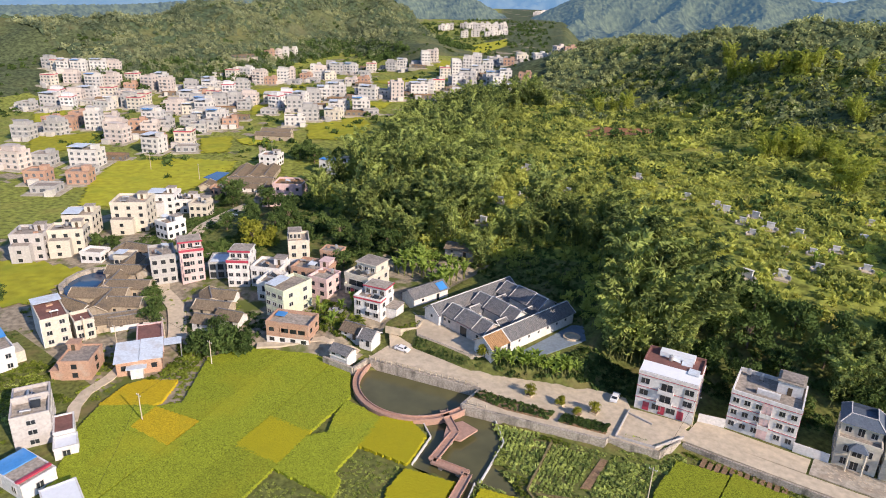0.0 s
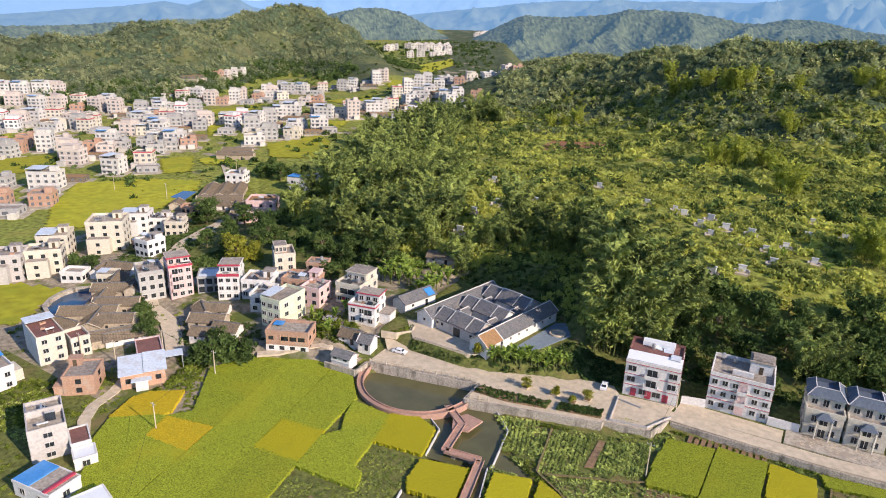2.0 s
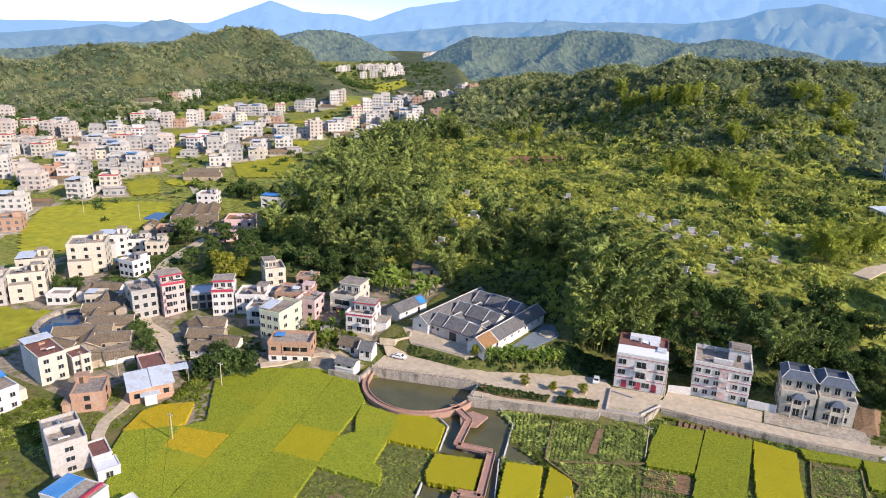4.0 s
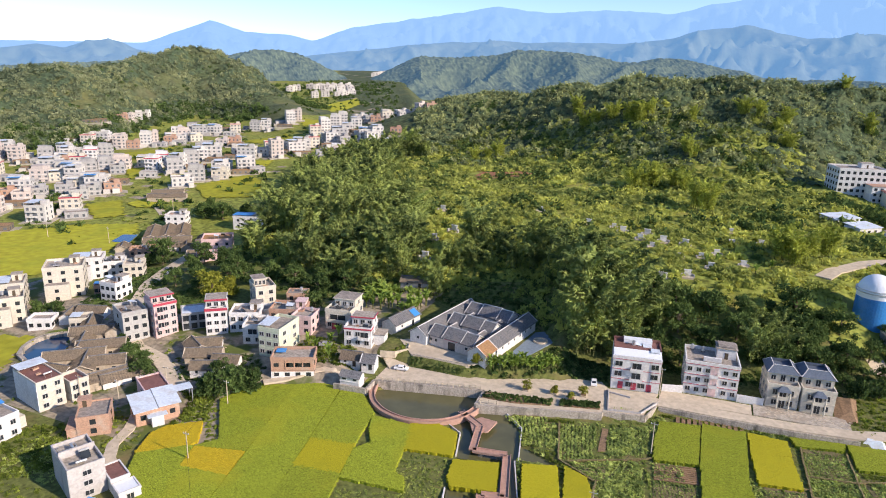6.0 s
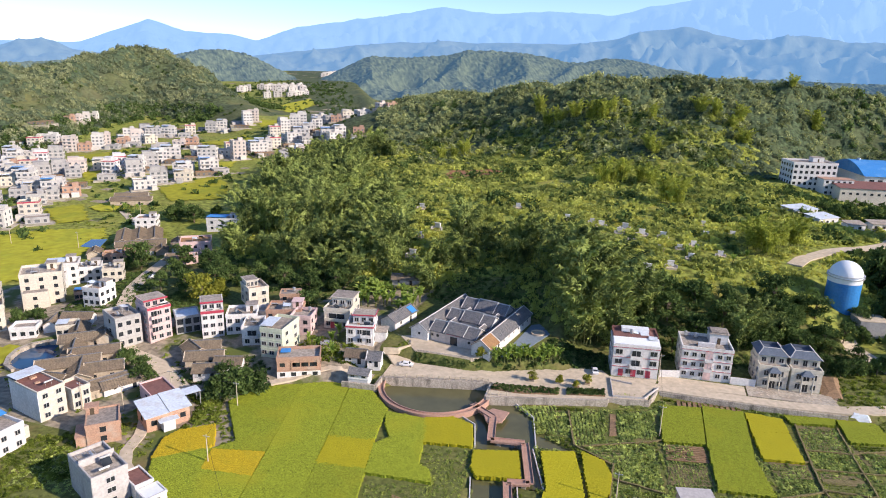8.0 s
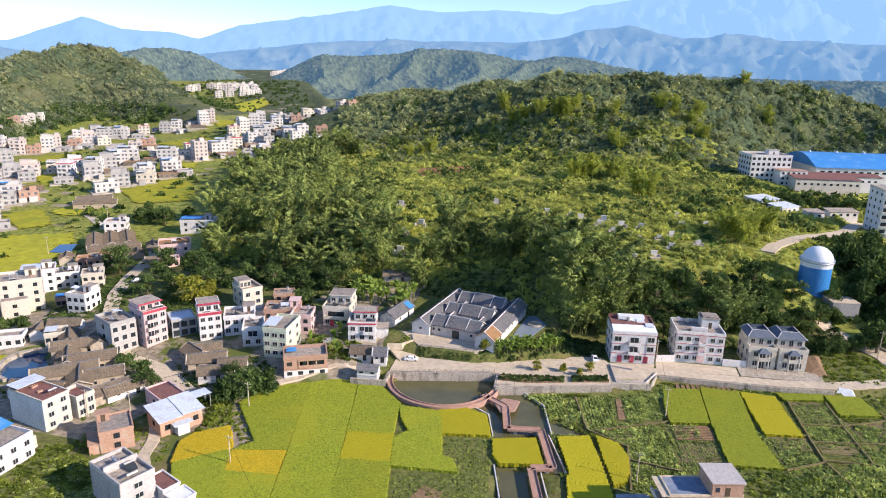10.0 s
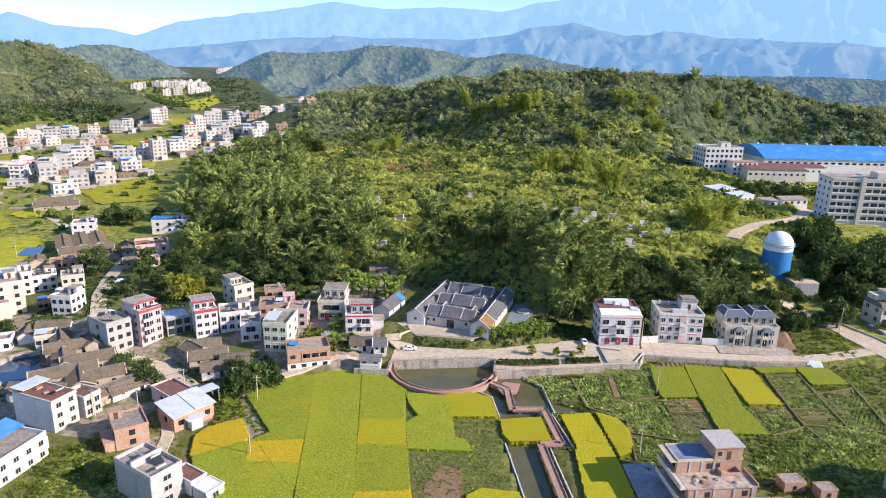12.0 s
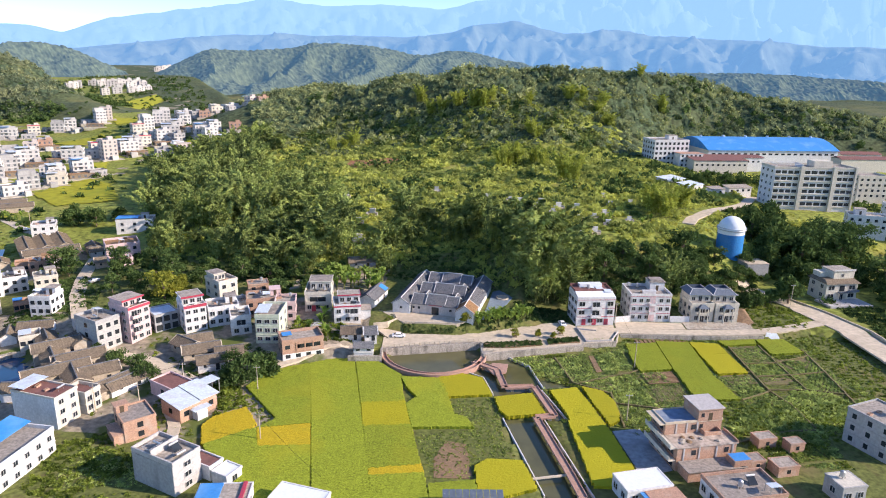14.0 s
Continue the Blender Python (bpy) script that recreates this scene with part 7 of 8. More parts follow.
# lower houses fill the blocks behind the rows
for x, y, st in list(places):
    for _ in range(3):
        a, r = rng.uniform(0, 6.28), rng.uniform(12, 24)
        px, py = x + r * math.cos(a), y + r * math.sin(a)
        if x > -625 and not any(inside(px, py, f) for f in VALLEY_FIELDS) and float(hill_in(px, py)[1]) < -6:
            places.append((px, py, int(rng.choice([1, 1, 2, 2, 3]))))
yards, sheds, pick = Build(), Build(), random.Random(23)
for x, y, storeys in places:
    x, y = x + rng.uniform(-1.5, 1.5), y + rng.uniform(-1.5, 1.5)
    away = math.hypot(x + 27, y + 41)
    x, y = x + (x + 27) / away * 5, y + (y + 41) / away * 5
    if any(math.hypot(x - a, y - b2) < 11 for a, b2 in taken):
        continue
    taken.append((x, y))
    fits = [j for j, st in enumerate(STYLE) if st[3] == storeys] or [0]
    k = int(rng.choice(fits))
    mt, w, d, fl = STYLE[k]
    fl = max(fl, storeys)
    turn_ = 40 + float(rng.choice([0, 0, -12, 8])) + rng.uniform(-5, 5)
    if away > 850:
        c, s, z = math.cos(radians(turn_)), math.sin(radians(turn_)), at_land(x, y)
        H = fl * 3.1

        def turned(x0, x1, y0, y1):
            return [(x + u * c - v * s, y + u * s + v * c) for u, v in ((x0, y0), (x1, y0), (x1, y1), (x0, y1))]

        far_walls.prism(turned(-w / 2, w / 2, -d / 2, d / 2), z - 6, z + H + 0.7)
        far_walls.prism(turned(0, w / 2 - 0.4, 0, d / 2 - 0.4), z + H, z + H + 3.2)
        far_roofs.prism(turned(-w / 2 + 0.5, w / 2 - 0.5, -d / 2 + 0.5, d / 2 - 0.5), z + H, z + H + 0.76)
        for k in range(fl):
            for u in (-w / 4, w / 4):
                far_glass.prism(turned(u - 0.9, u + 0.9, -d / 2 - 0.06, -d / 2 + 0.05), z + k * 3.1 + 1, z + k * 3.1 + 2.4)
            far_glass.prism(turned(w / 2 - 0.05, w / 2 + 0.06, -1, 1), z + k * 3.1 + 1, z + k * 3.1 + 2.4)
        continue
    m = pose(x, y, at_land(x, y), 0, 0, turn_)
    key = (k, fl)
    z = at_land(x, y)
    corner = [m @ Vector((u, v, 0)) for u, v in ((-w / 2 - 2.5, -d / 2 - 4.5), (w / 2 + 3.5, -d / 2 - 4.5), (w / 2 + 3.5, d / 2 + 1.5), (-w / 2 - 2.5, d / 2 + 1.5))]
    yards.prism([(p.x, p.y) for p in corner], z - 3, z + 0.3)
    for _ in range(pick.randrange(0, 3)):
        u, v, sw, sd, sh = pick.uniform(-w / 2, w / 2), -d / 2 - pick.uniform(2.2, 4.2), pick.uniform(2.5, 5), pick.uniform(2.5, 3.6), pick.uniform(2.4, 3.8)
        corner = [m @ Vector((u + a * sw / 2, v + b2 * sd / 2, 0)) for a, b2 in ((-1, -1), (1, -1), (1, 1), (-1, 1))]
        sheds.prism([(p.x, p.y) for p in corner], z - 2, z + sh)
    if key in protos:
        copy_thing(protos[key], m)
    else:
        protos[key] = town_house(k, mt, w, d, fl, m)
tagged(solo("town_walls", far_walls, TOWNMIX, "pale flat-roofed houses of the distant town", "houses", "stuff"), "")
solo("town_yards", yards, YARDDUST, "pale trodden yards between the town houses", "yard", "stuff")
solo("town_sheds", sheds, TOWNMIX, "low rendered sheds and annexes in the town yards", "sheds", "stuff")
solo("town_roofs", far_roofs, ROOFC, "grey flat roofs of the distant town", "roofs", "stuff")
solo("town_glass", far_glass, GLASS, "dark windows of the distant town", "windows", "stuff")

# ---- trees, bamboo and scrub ----
def frond_arc(r, base, lean, height, n):
    """Points of an arching culm."""
    a = r.uniform(0, 6.28)
    t = np.linspace(0, 1, n)
    out = lean * t**2.2
    return np.stack([base[0] + out * np.cos(a), base[1] + out * np.sin(a), height * np.sin(t * 1.45) / math.sin(1.45)], -1)


def bamboo_forms(seed, culms=20, leaves=145, height=14, spread=2.0, lean=6.4, size=0.72):
    """Arching culms, each carrying a dense drooping plume of leaves."""
    r = np.random.default_rng(seed)
    stems, tris = Build(), []
    for _ in range(culms):
        b0 = r.normal(0, spread, 2)
        h = height * r.uniform(0.55, 1.15)
        p = frond_arc(r, b0, lean * r.uniform(0.4, 1.25), h, 7)
        stems.tube([tuple(q) for q in p[::2]], [0.09, 0.07, 0.05, 0.02], 3)
        t = r.uniform(0.06, 1.0, leaves) ** 0.75
        i = np.minimum((t * 6).astype(int), 5)
        along = (p[i + 1] - p[i]) / np.linalg.norm(p[i + 1] - p[i], axis=1)[:, None]
        across = np.cross(along, [0.3, 0.2, 1.0]) + 1e-6
        across /= np.linalg.norm(across, axis=1)[:, None]
        a = r.uniform(0, 6.28, (leaves, 1))
        out = across * np.cos(a) + np.cross(along, across) * np.sin(a)
        girth = (1.0 * np.sin(np.pi * np.clip(t, 0.1, 0.94)) ** 0.8 + 0.1)[:, None]
        c = p[i] + (p[i + 1] - p[i]) * (t * 6 - i)[:, None] + out * girth * r.uniform(0.45, 1.05, (leaves, 1))
        way = along * 0.9 + out * 0.35 + r.normal(0, 0.3, (leaves, 3))
        way[:, 2] -= 0.55
        way /= np.linalg.norm(way, axis=1)[:, None]
        side = np.cross(way, out + r.normal(0, 0.3, (leaves, 3)))
        side /= np.linalg.norm(side, axis=1)[:, None]
        ln_, wd = size * r.uniform(0.7, 1.4, (leaves, 1)), size * r.uniform(0.22, 0.42, (leaves, 1))
        tris.append(np.stack([c - way * ln_ * 0.35 + side * wd, c - way * ln_ * 0.35 - side * wd, c + way * ln_], 1))
    return stems, np.concatenate(tris)


def leaf_mesh(name, tris):
    v = tris.reshape(-1, 3)
    return np_mesh(name, v, np.arange(len(v)).reshape(-1, 3))


BAM = [bamboo_forms(s) for s in (1, 2, 3, 4)]
BAM_CULM = [b[0].mesh("undergrowth") for b in BAM]
BAM_LEAF = [leaf_mesh("foliage", b[1]) for b in BAM]
BAM_PALE = [leaf_mesh("foliage", b[1]) for b in BAM[:2]]


def tree_forms(seed, height, width, n, size):
    r = np.random.default_rng(seed)
    wood = Build().tube([(0, 0, -0.5), (0.1, 0, height * 0.25), (0.25, 0.1, height * 0.5)], [0.28, 0.22, 0.15], 6)
    tris = []
    for k in range(13):
        a, up = r.uniform(0, 6.28), r.uniform(0.22, 0.85) * height
        rad = width * r.uniform(0.15, 0.62) * (1.25 - up / height * 0.7)
        c = np.array([rad * math.cos(a), rad * math.sin(a), up])
        wood.tube([(0.15, 0.05, height * 0.32), tuple(c * (0.6, 0.6, 0.85)), tuple(c)], [0.12, 0.08, 0.03], 4)
        t = sprigs(n, size, width * r.uniform(0.28, 0.42), 0.95, seed * 50 + k)
        tris.append(t + c - np.array([0, 0, width * 0.2]))
    return wood, np.concatenate(tris)


TREE = [tree_forms(s, h, w, 120, 0.5) for s, h, w in ((11, 7, 5.5), (12, 9, 6.5), (13, 6.5, 6.5))]
TREE_WOOD = [t[0].mesh("trunk") for t in TREE]
TREE_LEAF = [leaf_mesh("crown", t[1]) for t in TREE]
TREE_YEL = [leaf_mesh("crown", t[1]) for t in TREE[:2]]


def tree(x, y, scale, label="dark green broadleaf tree with an uneven crown", yellow=False, z=None):
    k = int(rng.integers(0, 2 if yellow else 3))
    ob = thing("tree", label, "tree", pose(x, y, at_land(x, y) if z is None else z, 0, 0, float(rng.uniform(0, 360))), "village trees")
    ob.scale = (scale,) * 3
    part("trunk", TREE_WOOD[k], BARK, ob)
    tagged(part("crown", TREE_YEL[k] if yellow else TREE_LEAF[k], LEAFYELLOW if yellow else LEAF, ob), kind="stuff")


def bamboo(x, y, scale, k, pale=False):
    ob = thing("bamboo_clump", "pale yellow-green bamboo clump on the slope" if pale else "tall feathery green bamboo clump", "bamboo", pose(x, y, at_land(x, y) - 0.2, 0, 0, float(rng.uniform(0, 360))), "bamboo grove")
    ob.scale = (scale,) * 3
    # This part holds the bamboo culms.
    tagged(part("undergrowth", BAM_CULM[k], CULM, ob), kind="stuff")
    tagged(part("foliage", (BAM_PALE[k % 2] if pale else BAM_LEAF[k]), BAMBOOLIGHT if pale else BAMBOO, ob), kind="stuff")


def grove(n, x0, x1, y0, y1, gap, keep):
    """Places at least gap apart in a stretch of the plan."""
    out = []
    for _ in range(n):
        x, y = rng.uniform(x0, x1), rng.uniform(y0, y1)
        if keep(x, y) and all((x - a) ** 2 + (y - b2) ** 2 > gap * gap for a, b2 in out):
            out.append((x, y))
    return out


def grove_south(x, y):
    d = float(hill_in(x, y)[0])
    lim = float(np.interp(x, [-125, -110, -90, -40, -22, -15, 18, 24, 60], [8, 30, 44, 36, 28, 27, 25, 18, 6]))
    hollow = inside(np.array([x]), np.array([y]), [(-118, 184), (-100, 174), (-78, 170), (-60, 172), (-64, 196), (-84, 208), (-112, 204)])[0]
    return 1 < d < lim and not hollow and not (-75 < x < -62 and y < 174)


def grove_west(x, y):
    d, d2 = (float(v) for v in hill_in(x, y))
    return d > 2 and d2 > 5 + 9 * float(wavy(x, y, 40, 71)) and d2 < float(np.interp(y, [180, 230, 300, 380, 470], [100, 92, 80, 70, 60])) and x < -134


near = grove(5200, -128, 62, 158, 245, 7.6, grove_south)
west = grove(5200, -350, -132, 178, 470, 8.8, grove_west)
def stature(x, y):
    """Taller and lower stretches of the grove."""
    low = 1 - 0.6 * ((x > 16) & (x < 46) & (y > 160) & (y < 214))
    return np.clip(0.95 + 0.38 * wavy(x, y, 42, 77), 0.5, 1.3) * low


def opening(x, y):
    return float(wavy(x, y, 26, 78)) < -0.95


west = [p for p in west if not opening(*p)]
for x, y in near + west[:150]:
    if x > -38 and rng.uniform() < 0.72:
        tree(x, y, float(rng.uniform(0.9, 1.6)) * (0.75 if x > 16 else 1), "dark broadleaf tree at the foot of the hill")
        continue
    bamboo(x, y, float(rng.choice([0.7, 0.85, 1.0, 1.1, 1.25]) * stature(x, y)), int(rng.integers(0, 4)))
for x, y, sc in [(-52, 166, 1.7), (-46, 170, 1.9), (-57, 174, 1.8), (-49, 179, 1.7), (-60, 181, 1.5), (-41, 172, 1.5), (-64, 190, 1.6), (-56, 190, 1.6), (-46, 186, 1.6)]:
    bamboo(x, y, sc, int(rng.integers(0, 4)))
wx, wy = (np.array([p[k] for p in west[150:]]) for k in (0, 1))
BAM_FAR = [bamboo_forms(k, 18, 90, size=1.0)[1] for k in (21, 22, 23, 24)]
scatter("bamboo_grove", BAM_FAR, wx, wy, land(wx, wy) - 0.2, rng.uniform(0.7, 1.25, len(wx)) * stature(wx, wy), BAMBOO, "dense feathery bamboo grove on the western slope", "bamboo")
for x, y in [(-120, 506), (-110, 502), (-96, 499), (-83, 490), (-74, 485), (-69, 489), (-37, 484), (-131, 532), (-3, 495), (9, 490), (26, 494), (21, 482), (-36, 446), (-32, 440), (28, 471), (-57, 371), (-62, 366), (-50, 374), (-39, 377), (-33, 370), (67, 546), (85, 527), (-24, 330), (-20, 322), (12, 250), (20, 255), (28, 262), (10, 262), (16, 244), (-190, 470), (-198, 462), (-182, 476)]:
    bamboo(x, y, float(rng.uniform(0.75, 1.15)), int(rng.integers(0, 2)), True)


for x, y, s in [(-143, 97, 1.35), (-147, 93, 1.2), (-139.5, 101, 1.1), (-150, 101, 0.8), (-173, 93, 0.9), (-177, 97.5, 0.75), (-243, 113, 1.0), (-239, 116, 0.8), (-193, 104, 0.8), (-186, 101, 0.8), (-252, 182, 1.5), (-249, 178, 1.0), (-258, 178, 0.9), (-299, 262, 1.5), (-292, 270, 1.4), (-305, 272, 1.5), (-286, 262, 1.3), (-280, 276, 1.3), (-204, 152, 1.0), (-212, 160, 1.2), (-222, 168, 1.2), (-214, 150, 0.9), (-196, 160, 1.1), (-186, 165, 1.0), (-150, 152, 0.9), (-143, 161, 0.9), (-200, 170, 1.3), (-210, 176, 1.3), (-228, 182, 1.2), (-186, 176, 1.2), (-172, 172, 1.2), (-160, 170, 1.2), (-151, 176, 1.1), (-165, 182, 1.3), (-140, 176, 0.9), (60, 226, 2.46), (66, 236, 2.61), (76, 232, 2.61), (86, 240, 2.46), (72, 222, 2.17), (94, 250, 2.32), (54, 216, 1.89), (80, 218, 1.89), (98, 236, 2.17), (108, 246, 2.17), (47.6, 177.2, 1.9), (8, 182, 1.2), (13, 190, 1.3), (16, 197, 1.2), (3, 179, 1.1), (18.5, 184, 1.1), (10, 199, 1.1), (22, 206, 1.0), (90, 180, 1.6), (98, 188, 1.7), (104, 178, 1.6), (110, 196, 1.8), (92, 172, 1.3), (118, 206, 1.9), (34, 174, 0.9), (28, 170, 1.0), (25, 178, 0.65), (31, 182, 0.65), (37, 186, 0.65), (29, 188, 0.65), (22, 184, 0.65), (26, 196, 0.65), (18, 192, 0.65), (20, 202, 0.65), (40, 176, 0.9), (66, 246, 2.61), (56, 240, 2.32), (84, 226, 2.46), (92, 228, 2.32), (62, 212, 1.89), (68, 204, 1.59), (88, 205, 1.59), (98, 200, 1.74), (72, 356, 1.3), (64, 345, 1.2), (82, 350, 1.4), (90, 342, 1.2), (100, 368, 1.2), (58, 352, 1.1), (64, 116, 0.7), (-224, 70, 0.7), (-232, 62, 0.8)]:
    tree(x, y, s)
tree(-192, 146, 1.35, "round yellow-green tree among village houses", True)
tree(-188, 150, 1.2, "round yellow-green tree among village houses", True)
tree(-80.3, 136.4, 0.62, "small yellow-green tree beside the old hall", True)
for x, y in [(-63.7, 132.5), (-55.7, 134), (-50.3, 132.6), (-47.5, 136.2)]:
    tree(x, y, 0.36, "young yellow-green tree in a stone planter", True, ROAD_Z + 0.3)
    pl = thing("planter", "square pale stone planter on the road edge", "planter", pose(x, y, ROAD_Z), "planters along the road")
    part("box", Build().box(-0.9, 0.9, -0.9, 0.9, 0, 0.45), CONCRETE, pl)
    part("soil", Build().box(-0.75, 0.75, -0.75, 0.75, 0.45, 0.5), SOIL, pl)


# bananas
def banana_leaf():
    b, n = Build(), 7
    v = []
    for k in range(n):
        t = k / (n - 1)
        x, z, w = 3.0 * t, 1.3 * math.sin(t * 2.3) - 0.2 * t, 0.5 * math.sin(math.pi * min(0.98, t * 0.9 + 0.08))
        v += [(x, -w, z - 0.12 * w), (x, 0, z + 0.05), (x, w, z - 0.12 * w)]
    b.add(v, [(3 * k + j, 3 * k + 3 + j, 3 * k + 4 + j, 3 * k + 1 + j) for k in range(n - 1) for j in (0, 1)])
    return b.mesh("leaf")


BLEAF = banana_leaf()
BSTEM = Build().tube([(0, 0, -0.3), (0, 0, 1.5)], [0.2, 0.14], 6).mesh("stem")


def banana(x, y, s):
    ob = thing("banana_plant", "banana plant with long arching green leaves", "banana plant", pose(x, y, at_land(x, y), 0, 0, float(rng.uniform(0, 360))), "banana plants")
    ob.scale = (s,) * 3
    part("stem", BSTEM, CULM, ob)
    for k in range(7):
        part("leaf", BLEAF, BANANALEAF, ob, "", pose(0, 0, 1.4, 0, -float(rng.uniform(20, 68)), k * 51 + float(rng.uniform(-14, 14))))


for _ in range(40):
    u, w = rng.uniform(0, 1, 2)
    banana(-137 + u * 22, 162 + w * 16, float(rng.uniform(1.2, 1.7)))
for k in range(38):
    u = k / 37
    banana(-77 + 19.5 * u + rng.uniform(-0.4, 0.4), 136.4 + 8.6 * u + rng.uniform(-0.7, 1.6), float(rng.uniform(0.75, 1.15)))
for x, y in [(-130, 131), (-133, 127), (-128, 126), (-137, 128), (-126, 123), (-130, 136), (-18, 230), (-14, 233), (6, 236), (0, 228), (-340, 268), (-345, 272), (-337, 274), (-348, 266), (-334, 266)]:
    banana(x, y, float(rng.uniform(0.9, 1.2)))

# scrub and weeds on the hill and the valley edges
BUSH = [sprigs(44, 0.38, 1.0, 0.9, 60 + k) for k in range(5)]
CROWN = [sprigs(52, 0.36, 1.0, 1.5, 180 + k) for k in range(5)]
WEEDFORM = [sprigs(28, 0.46, 1.0, 0.8, 75 + k) for k in range(5)]
TREECLUMP = [sprigs(34, 0.5, 1.0, 1.1, 90 + k) for k in range(4)]
n = 25000
x, y = rng.uniform(-300, 130, n), rng.uniform(165, 720, n)
d, d2 = hill_in(x, y)
keep = (d > 2) & ~inside(x, y, [(36, 405), (250, 405), (250, 540), (36, 540)]) & ~inside(x, y, [(78, 284), (132, 270), (140, 315), (84, 330)]) & ~(np.hypot(x - 37, y - 219) < 9) & (wavy(x, y, 60, 8) + rng.normal(0, 0.6, n) > -0.75) & (forest(x, y) < 15) & ~((x > -60) & (d < np.interp(x, [-60, -22, -15, 18, 24, 60], [38, 30, 29, 27, 20, 8])))
x, y = x[keep], y[keep]
BUSHFAR = [sprigs(22, 0.55, 1.0, 0.9, 70 + k) for k in range(5)]
size = rng.uniform(0.8, 2.5, len(x)) ** 1.35
for m, forms in ((y < 310, BUSH), (y >= 310, BUSHFAR)):
    scatter("scrub", forms, x[m], y[m], land(x[m], y[m]) - 0.3, size[m], SCRUB, "sunlit yellow-green scrub and tall weeds on the hill", "scrub")
# dark undergrowth below the bamboo
n = 6000
x, y = rng.uniform(-330, 62, n), rng.uniform(158, 450, n)
keep = np.array([grove_south(a, b2) or grove_west(a, b2) for a, b2 in zip(x, y)])
x, y = x[keep], y[keep]
scatter("undergrowth", BUSH, x, y, land(x, y) - 0.3, rng.uniform(1.0, 2.6, len(x)), LEAF, "dark shrubs under the bamboo", "shrubs")
n = 15000
x, y = rng.uniform(-290, 130, n), rng.uniform(165, 730, n)
d, d2 = hill_in(x, y)
keep = (d > 4) & (forest(x, y) < 25) & (wavy(x, y, 45, 18) + rng.normal(0, 0.25, n) > 0.88 - 0.45 * sm(250, 340, y) - 0.65 * sm(330, 640, y)) & ~(np.hypot(x - 37, y - 219) < 11) & ~inside(x, y, [(36, 405), (250, 405), (250, 540), (36, 540)]) & ~inside(x, y, [(30, 300), (140, 262), (140, 345), (60, 355)])
x, y = x[keep], y[keep]
scatter("thicket", BUSH, x, y, land(x, y) - 0.3, rng.uniform(1.0, 3.0, len(x)) * (1 + 0.4 * sm(380, 640, y)), LEAF, "dark green shrubs among the weeds", "shrubs")


rx, ry = np.meshgrid(np.arange(-190, -120, 3.0), np.arange(360, 426, 3.0))
ri = np.arange(rx.size).reshape(rx.shape)
rq = np.stack([ri[:-1, :-1], ri[:-1, 1:], ri[1:, 1:], ri[1:, :-1]], -1)[inside(rx[:-1, :-1] + 1.5, ry[:-1, :-1] + 1.5, RED_EARTH)]
solo("soil_slope", np_mesh("soil_slope", np.stack([rx, ry, land(rx, ry) + 0.25], -1).reshape(-1, 3), rq), mat("red_earth", (0.3, 0.14, 0.07), var=0.3, fine=0.6, stain=(0.2, 0.17, 0.06), broad=0.08), "bare reddish earth cleared on the slope", "soil", "stuff")


n = 2600
x, y = rng.uniform(44, 260, n), rng.uniform(160, 620, n)
keep = (wavy(x, y, 50, 61) + rng.normal(0, 0.5, n) > -0.25) & ~inside(x, y, [(36, 398), (250, 398), (250, 520), (36, 520)]) & ~inside(x, y, [(28, 300), (140, 258), (146, 345), (60, 355)]) & ~inside(x, y, [(44, 160), (56, 160), (60, 198), (82, 196), (84, 168), (66, 160), (66, 178), (44, 206)]) & (np.hypot(x - 38, y - 219) > 12) & ((x > 62) | (y > 205))
x, y = x[keep], y[keep]
scatter("hill_trees", TREECLUMP, x, y, land(x, y) - 0.4, rng.uniform(1.4, 4.6, len(x)), LEAF, "dark broadleaf trees beside the works", "trees")


n = 2400
x, y = rng.uniform(-150, 40, n), rng.uniform(205, 330, n)
d, d2 = hill_in(x, y)
keep = (d > 34) & (wavy(x, y, 30, 91) + rng.normal(0, 0.4, n) > 0.1) & (np.hypot(x - 38, y - 219) > 12)
x, y = x[keep], y[keep]
scatter("tall_grass", BUSH, x, y, land(x, y) - 0.3, rng.uniform(0.6, 1.7, len(x)), TALLGRASS, "tall sunlit yellow-green grass on the slope", "grass")


def patch(poly, n, lo, hi, material, label):
    px, py = [p[0] for p in poly], [p[1] for p in poly]
    x, y = rng.uniform(min(px), max(px), n), rng.uniform(min(py), max(py), n)
    m = inside(x, y, poly) & ~in_water(x, y)
    x, y = x[m], y[m]
    scatter("weeds", WEEDFORM, x, y, land(x, y) - 0.15, rng.uniform(lo, hi, len(x)), material, label, "weeds")


WEED = "rank green weeds and shrubs"
patch([(-83.6, 90.1), (-71.8, 92.5), (-70.3, 84.6), (-70, 78.2), (-66.5, 63), (-74, 62.6), (-76.8, 59), (-76.5, 55), (-87, 54), (-92, 72), (-77.8, 75.5), (-79.4, 81), (-82.2, 82)], 1900, 0.25, 0.6, PADDYWEED, "low green weeds in a fallow wet paddy")
patch([(-146.9, 92.6), (-142.5, 90.8), (-129.7, 75.9), (-132, 72.6), (-137.5, 79.7)], 260, 0.4, 0.9, WEEDS, "tangled garden weeds beside the paddy")
patch([(-156, 92), (-146, 94), (-139, 82), (-146, 76), (-148, 86)], 500, 0.5, 1.3, WEEDS, WEED)
patch([(-178, 62), (-170, 66), (-160, 58), (-150, 60), (-156, 50), (-164, 40), (-176, 42)], 1100, 0.3, 1.0, WEEDS, WEED)
patch([(-168, 78), (-158, 66), (-154, 62), (-146, 62), (-149, 70), (-153, 70), (-158, 76)], 160, 0.4, 0.9, WEEDS, WEED)
